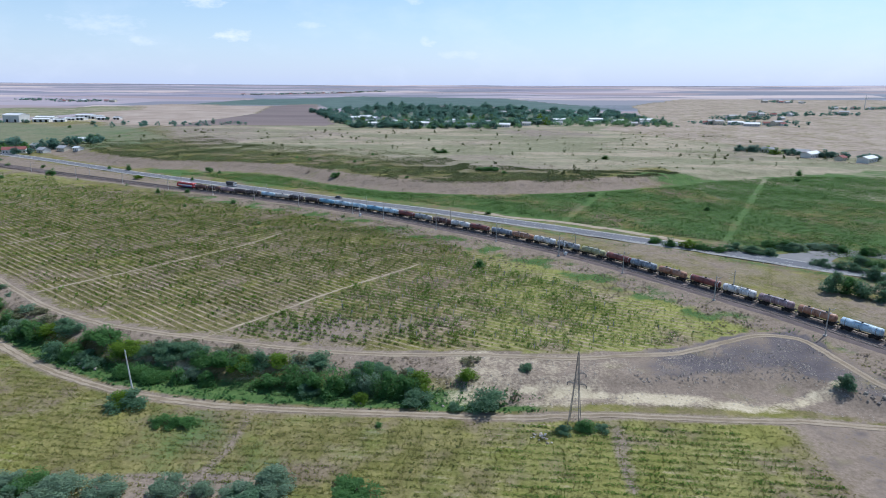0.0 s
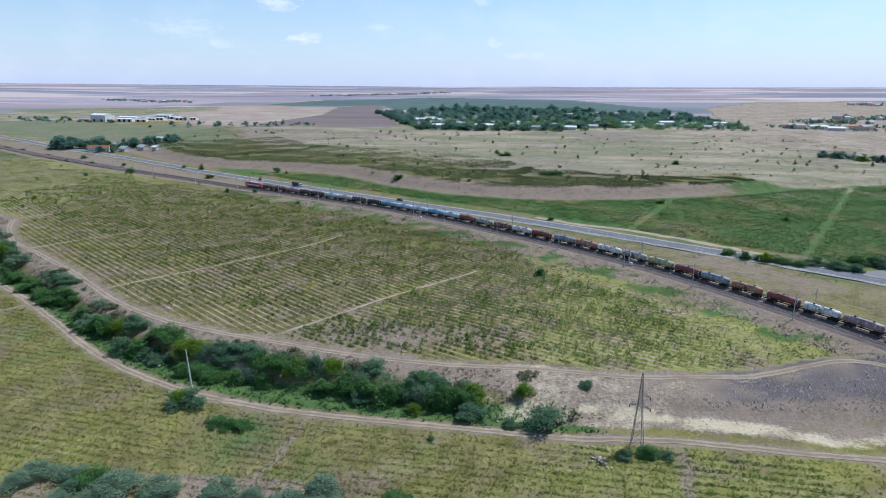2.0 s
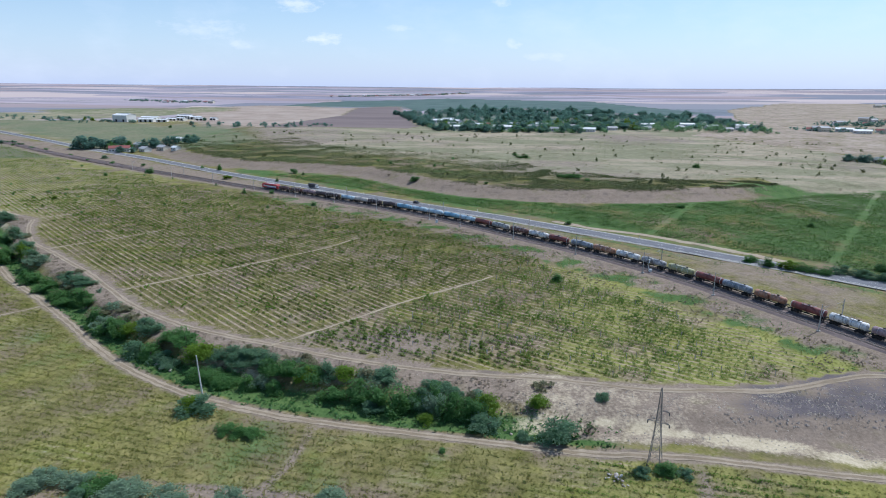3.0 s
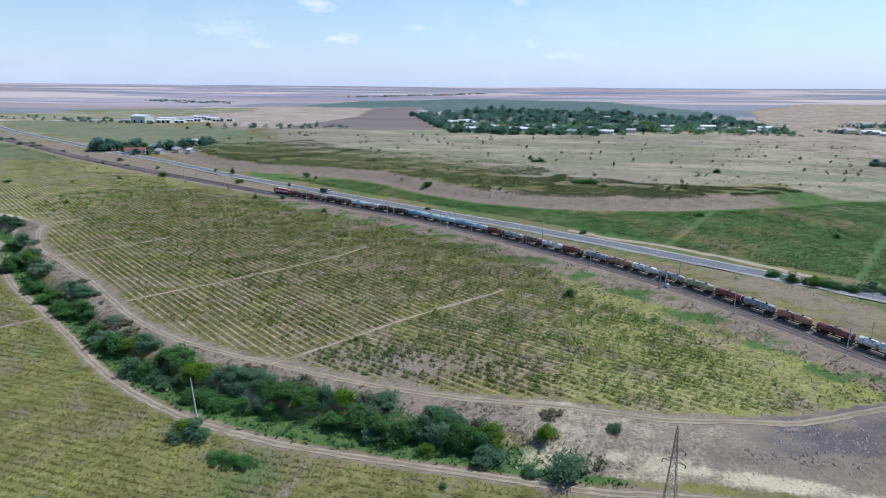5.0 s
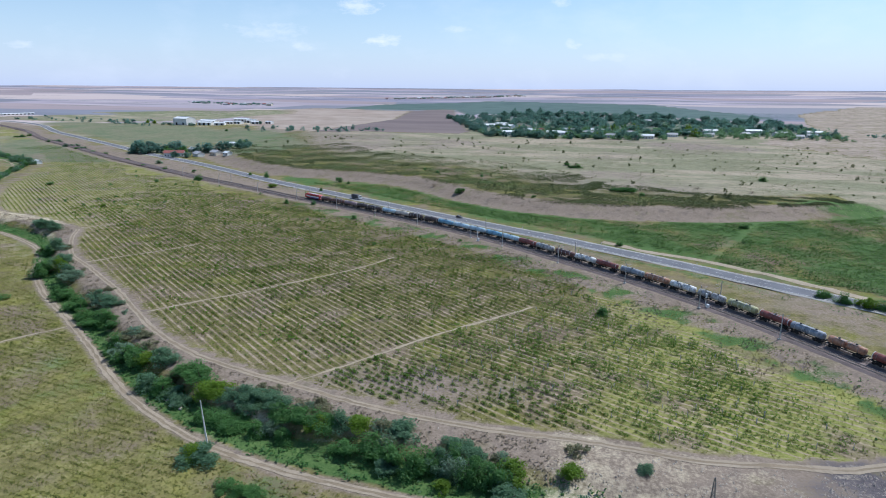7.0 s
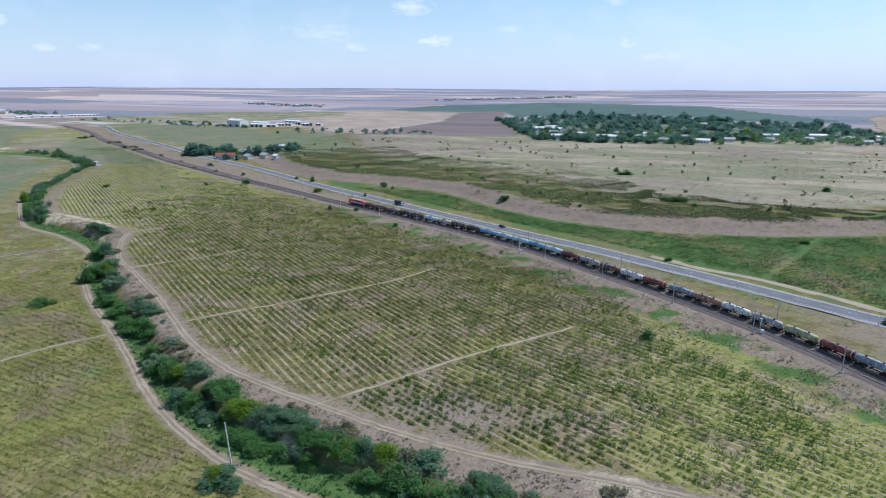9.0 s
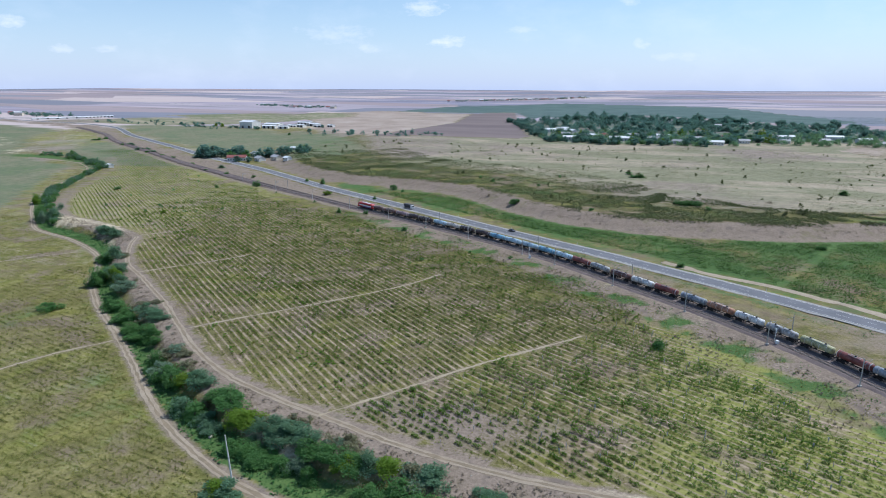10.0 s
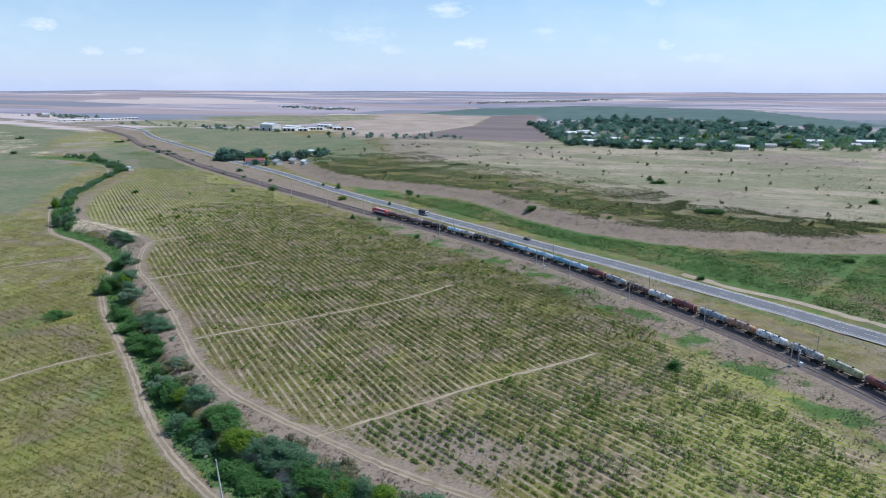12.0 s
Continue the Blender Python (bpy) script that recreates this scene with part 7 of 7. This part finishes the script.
def rubbish_heap():
    root = new("rubbish_heap")
    x, y = 13.6, 116.4
    root.matrix_basis = Matrix.Translation((x, y, float(ground_z(x, y)[0])))
    rng = random.Random(71)
    for i in range(26):
        mat = rng.choice((STONE, CONCRETE, CONCRETE, DARK_STONE, DARK_STONE))
        ob = rock("rubble", 80 + i, mat, root, 0.5, 1)
        a, d, s = rng.uniform(0, 6.28), rng.uniform(0, 2.2), rng.uniform(0.3, 0.95)
        ob.matrix_basis = Matrix.Translation((math.cos(a) * d * 1.2, math.sin(a) * d, max(0.1, 0.8 - 0.35 * d))) @ Matrix.Rotation(a, 4, "Z") @ Matrix.Diagonal((s, s * 0.7, s * 0.6, 1))
    tagged(root, "heap of pale rubble and rubbish beside the pylon", "rubbish heap")


rubbish_heap()


def marker_posts():
    proto = None
    line, left, s = along(ROAD, 2.0)
    spots = []
    for d in np.arange(130, 620, 48):
        i = int(np.searchsorted(s, d))
        for sgn in (-1, 1):
            spots.append(line[i] + left[i] * 6.9 * sgn)
    for n, (x, y) in enumerate(spots):
        m = Matrix.Translation((x, y, float(0.5 * np.interp(x, *RAIL_Z)) + 0.05)) @ Matrix.Rotation(radians(-35), 4, "Z")
        if proto is None:
            proto = new("marker_post")
            bm = bmesh.new()
            box(bm, -0.09, 0.09, -0.06, 0.06, -0.3, 1.05, 0.02)
            part("post", bm, PAINT_LINE, proto)
            bm = bmesh.new()
            box(bm, -0.095, 0.095, -0.065, 0.065, 0.72, 0.9)
            part("black_band", bm, BLACK_STEEL, proto)
            ob = proto
        else:
            ob = copy_thing(proto, m)
        ob.matrix_basis = m
        tagged(ob, "white roadside marker post with a black band", "marker post", "marker posts")


marker_posts()


def on_road(d_from, off):
    """The pose on the road nearest a place, with x along the road to the east."""
    line, left, s = along(ROAD, 1.0)
    i = int(np.argmin(np.hypot(line[:, 0] - d_from[0], line[:, 1] - d_from[1])))
    q = line[i] + left[i] * off
    h = math.atan2(-left[i][0], left[i][1]) + math.pi
    return Matrix.Translation((q[0], q[1], float(0.5 * np.interp(q[0], *RAIL_Z)) + 0.36)) @ Matrix.Rotation(h, 4, "Z")


def wheels(root, xs, y, r):
    for x in xs:
        for s in (-1, 1):
            bm = bmesh.new()
            rod(bm, (x, s * y - 0.13, r), (x, s * y + 0.13, r), r, sides=16)
            w = part("wheel", bm, BLACK_STEEL, root)
            bm = bmesh.new()
            rod(bm, (x, s * y - 0.14, r), (x, s * y + 0.14, r), r * 0.55, sides=12)
            part("rim", bm, STEEL, w)


def truck():
    root = new("truck")
    white, dark = paint("white_cab_paint", (0.70, 0.70, 0.70), (0.84, 0.84, 0.84), 0.35), paint("dark_tarpaulin", (0.035, 0.04, 0.055), (0.08, 0.085, 0.10), 0.7)
    bm = bmesh.new()
    box(bm, 3.4, 5.5, -1.22, 1.22, 0.7, 3.2, 0.18)
    part("cab", bm, white, root)
    bm = bmesh.new()
    box(bm, 5.44, 5.53, -1.05, 1.05, 1.9, 2.85, 0.03)
    part("windscreen", bm, GLASS, root)
    bm = bmesh.new()
    box(bm, -5.6, 3.2, -1.25, 1.25, 1.15, 3.7, 0.1)
    part("load_body", bm, dark, root, "dark tarpaulin load body")
    bm = bmesh.new()
    box(bm, -5.5, 5.3, -0.5, 0.5, 0.7, 1.1)
    part("chassis", bm, BLACK_STEEL, root)
    wheels(root, (-4.4, -3.1, 4.4), 1.05, 0.5)
    root.matrix_basis = on_road((-160, 420), 2.2) @ Matrix.Diagonal((0.8, 0.9, 0.8, 1))
    tagged(root, "truck with a white cab and dark load body on the road", "truck")


def car():
    root = new("car")
    grey = paint("dark_grey_car_paint", (0.05, 0.055, 0.065), (0.09, 0.095, 0.11), 0.3)
    bm = bmesh.new()
    side_view = [(-2.1, 0.35), (-2.15, 0.85), (-1.5, 0.95), (-0.95, 1.42), (0.55, 1.45), (1.2, 0.98), (2.05, 0.82), (2.15, 0.4)]
    a, b = [bm.verts.new((x, -0.85 if z < 1.2 else -0.65, z)) for x, z in side_view], [bm.verts.new((x, 0.85 if z < 1.2 else 0.65, z)) for x, z in side_view]
    bm.faces.new(a), bm.faces.new(b[::-1])
    for i in range(len(a)):
        j = (i + 1) % len(a)
        bm.faces.new((a[i], b[i], b[j], a[j]))
    bmesh.ops.recalc_face_normals(bm, faces=bm.faces[:])
    bmesh.ops.bevel(bm, geom=bm.edges[:], offset=0.06, segments=2, affect="EDGES")
    part("body", bm, grey, root)
    for x, z, tilt in ((0.92, 1.2, 36), (-1.22, 1.19, -38)):
        bm = bmesh.new()
        bmesh.ops.create_cube(bm, size=1.0, matrix=pose(x, 0, z + 0.03, 0, tilt, 0) @ Matrix.Diagonal((0.72, 1.25, 0.03, 1)))
        part("windscreen", bm, GLASS, root)
    wheels(root, (-1.3, 1.35), 0.75, 0.31)
    root.matrix_basis = on_road((-80, 372), -2.1)
    tagged(root, "dark grey car on the country road", "car")


truck()
car()
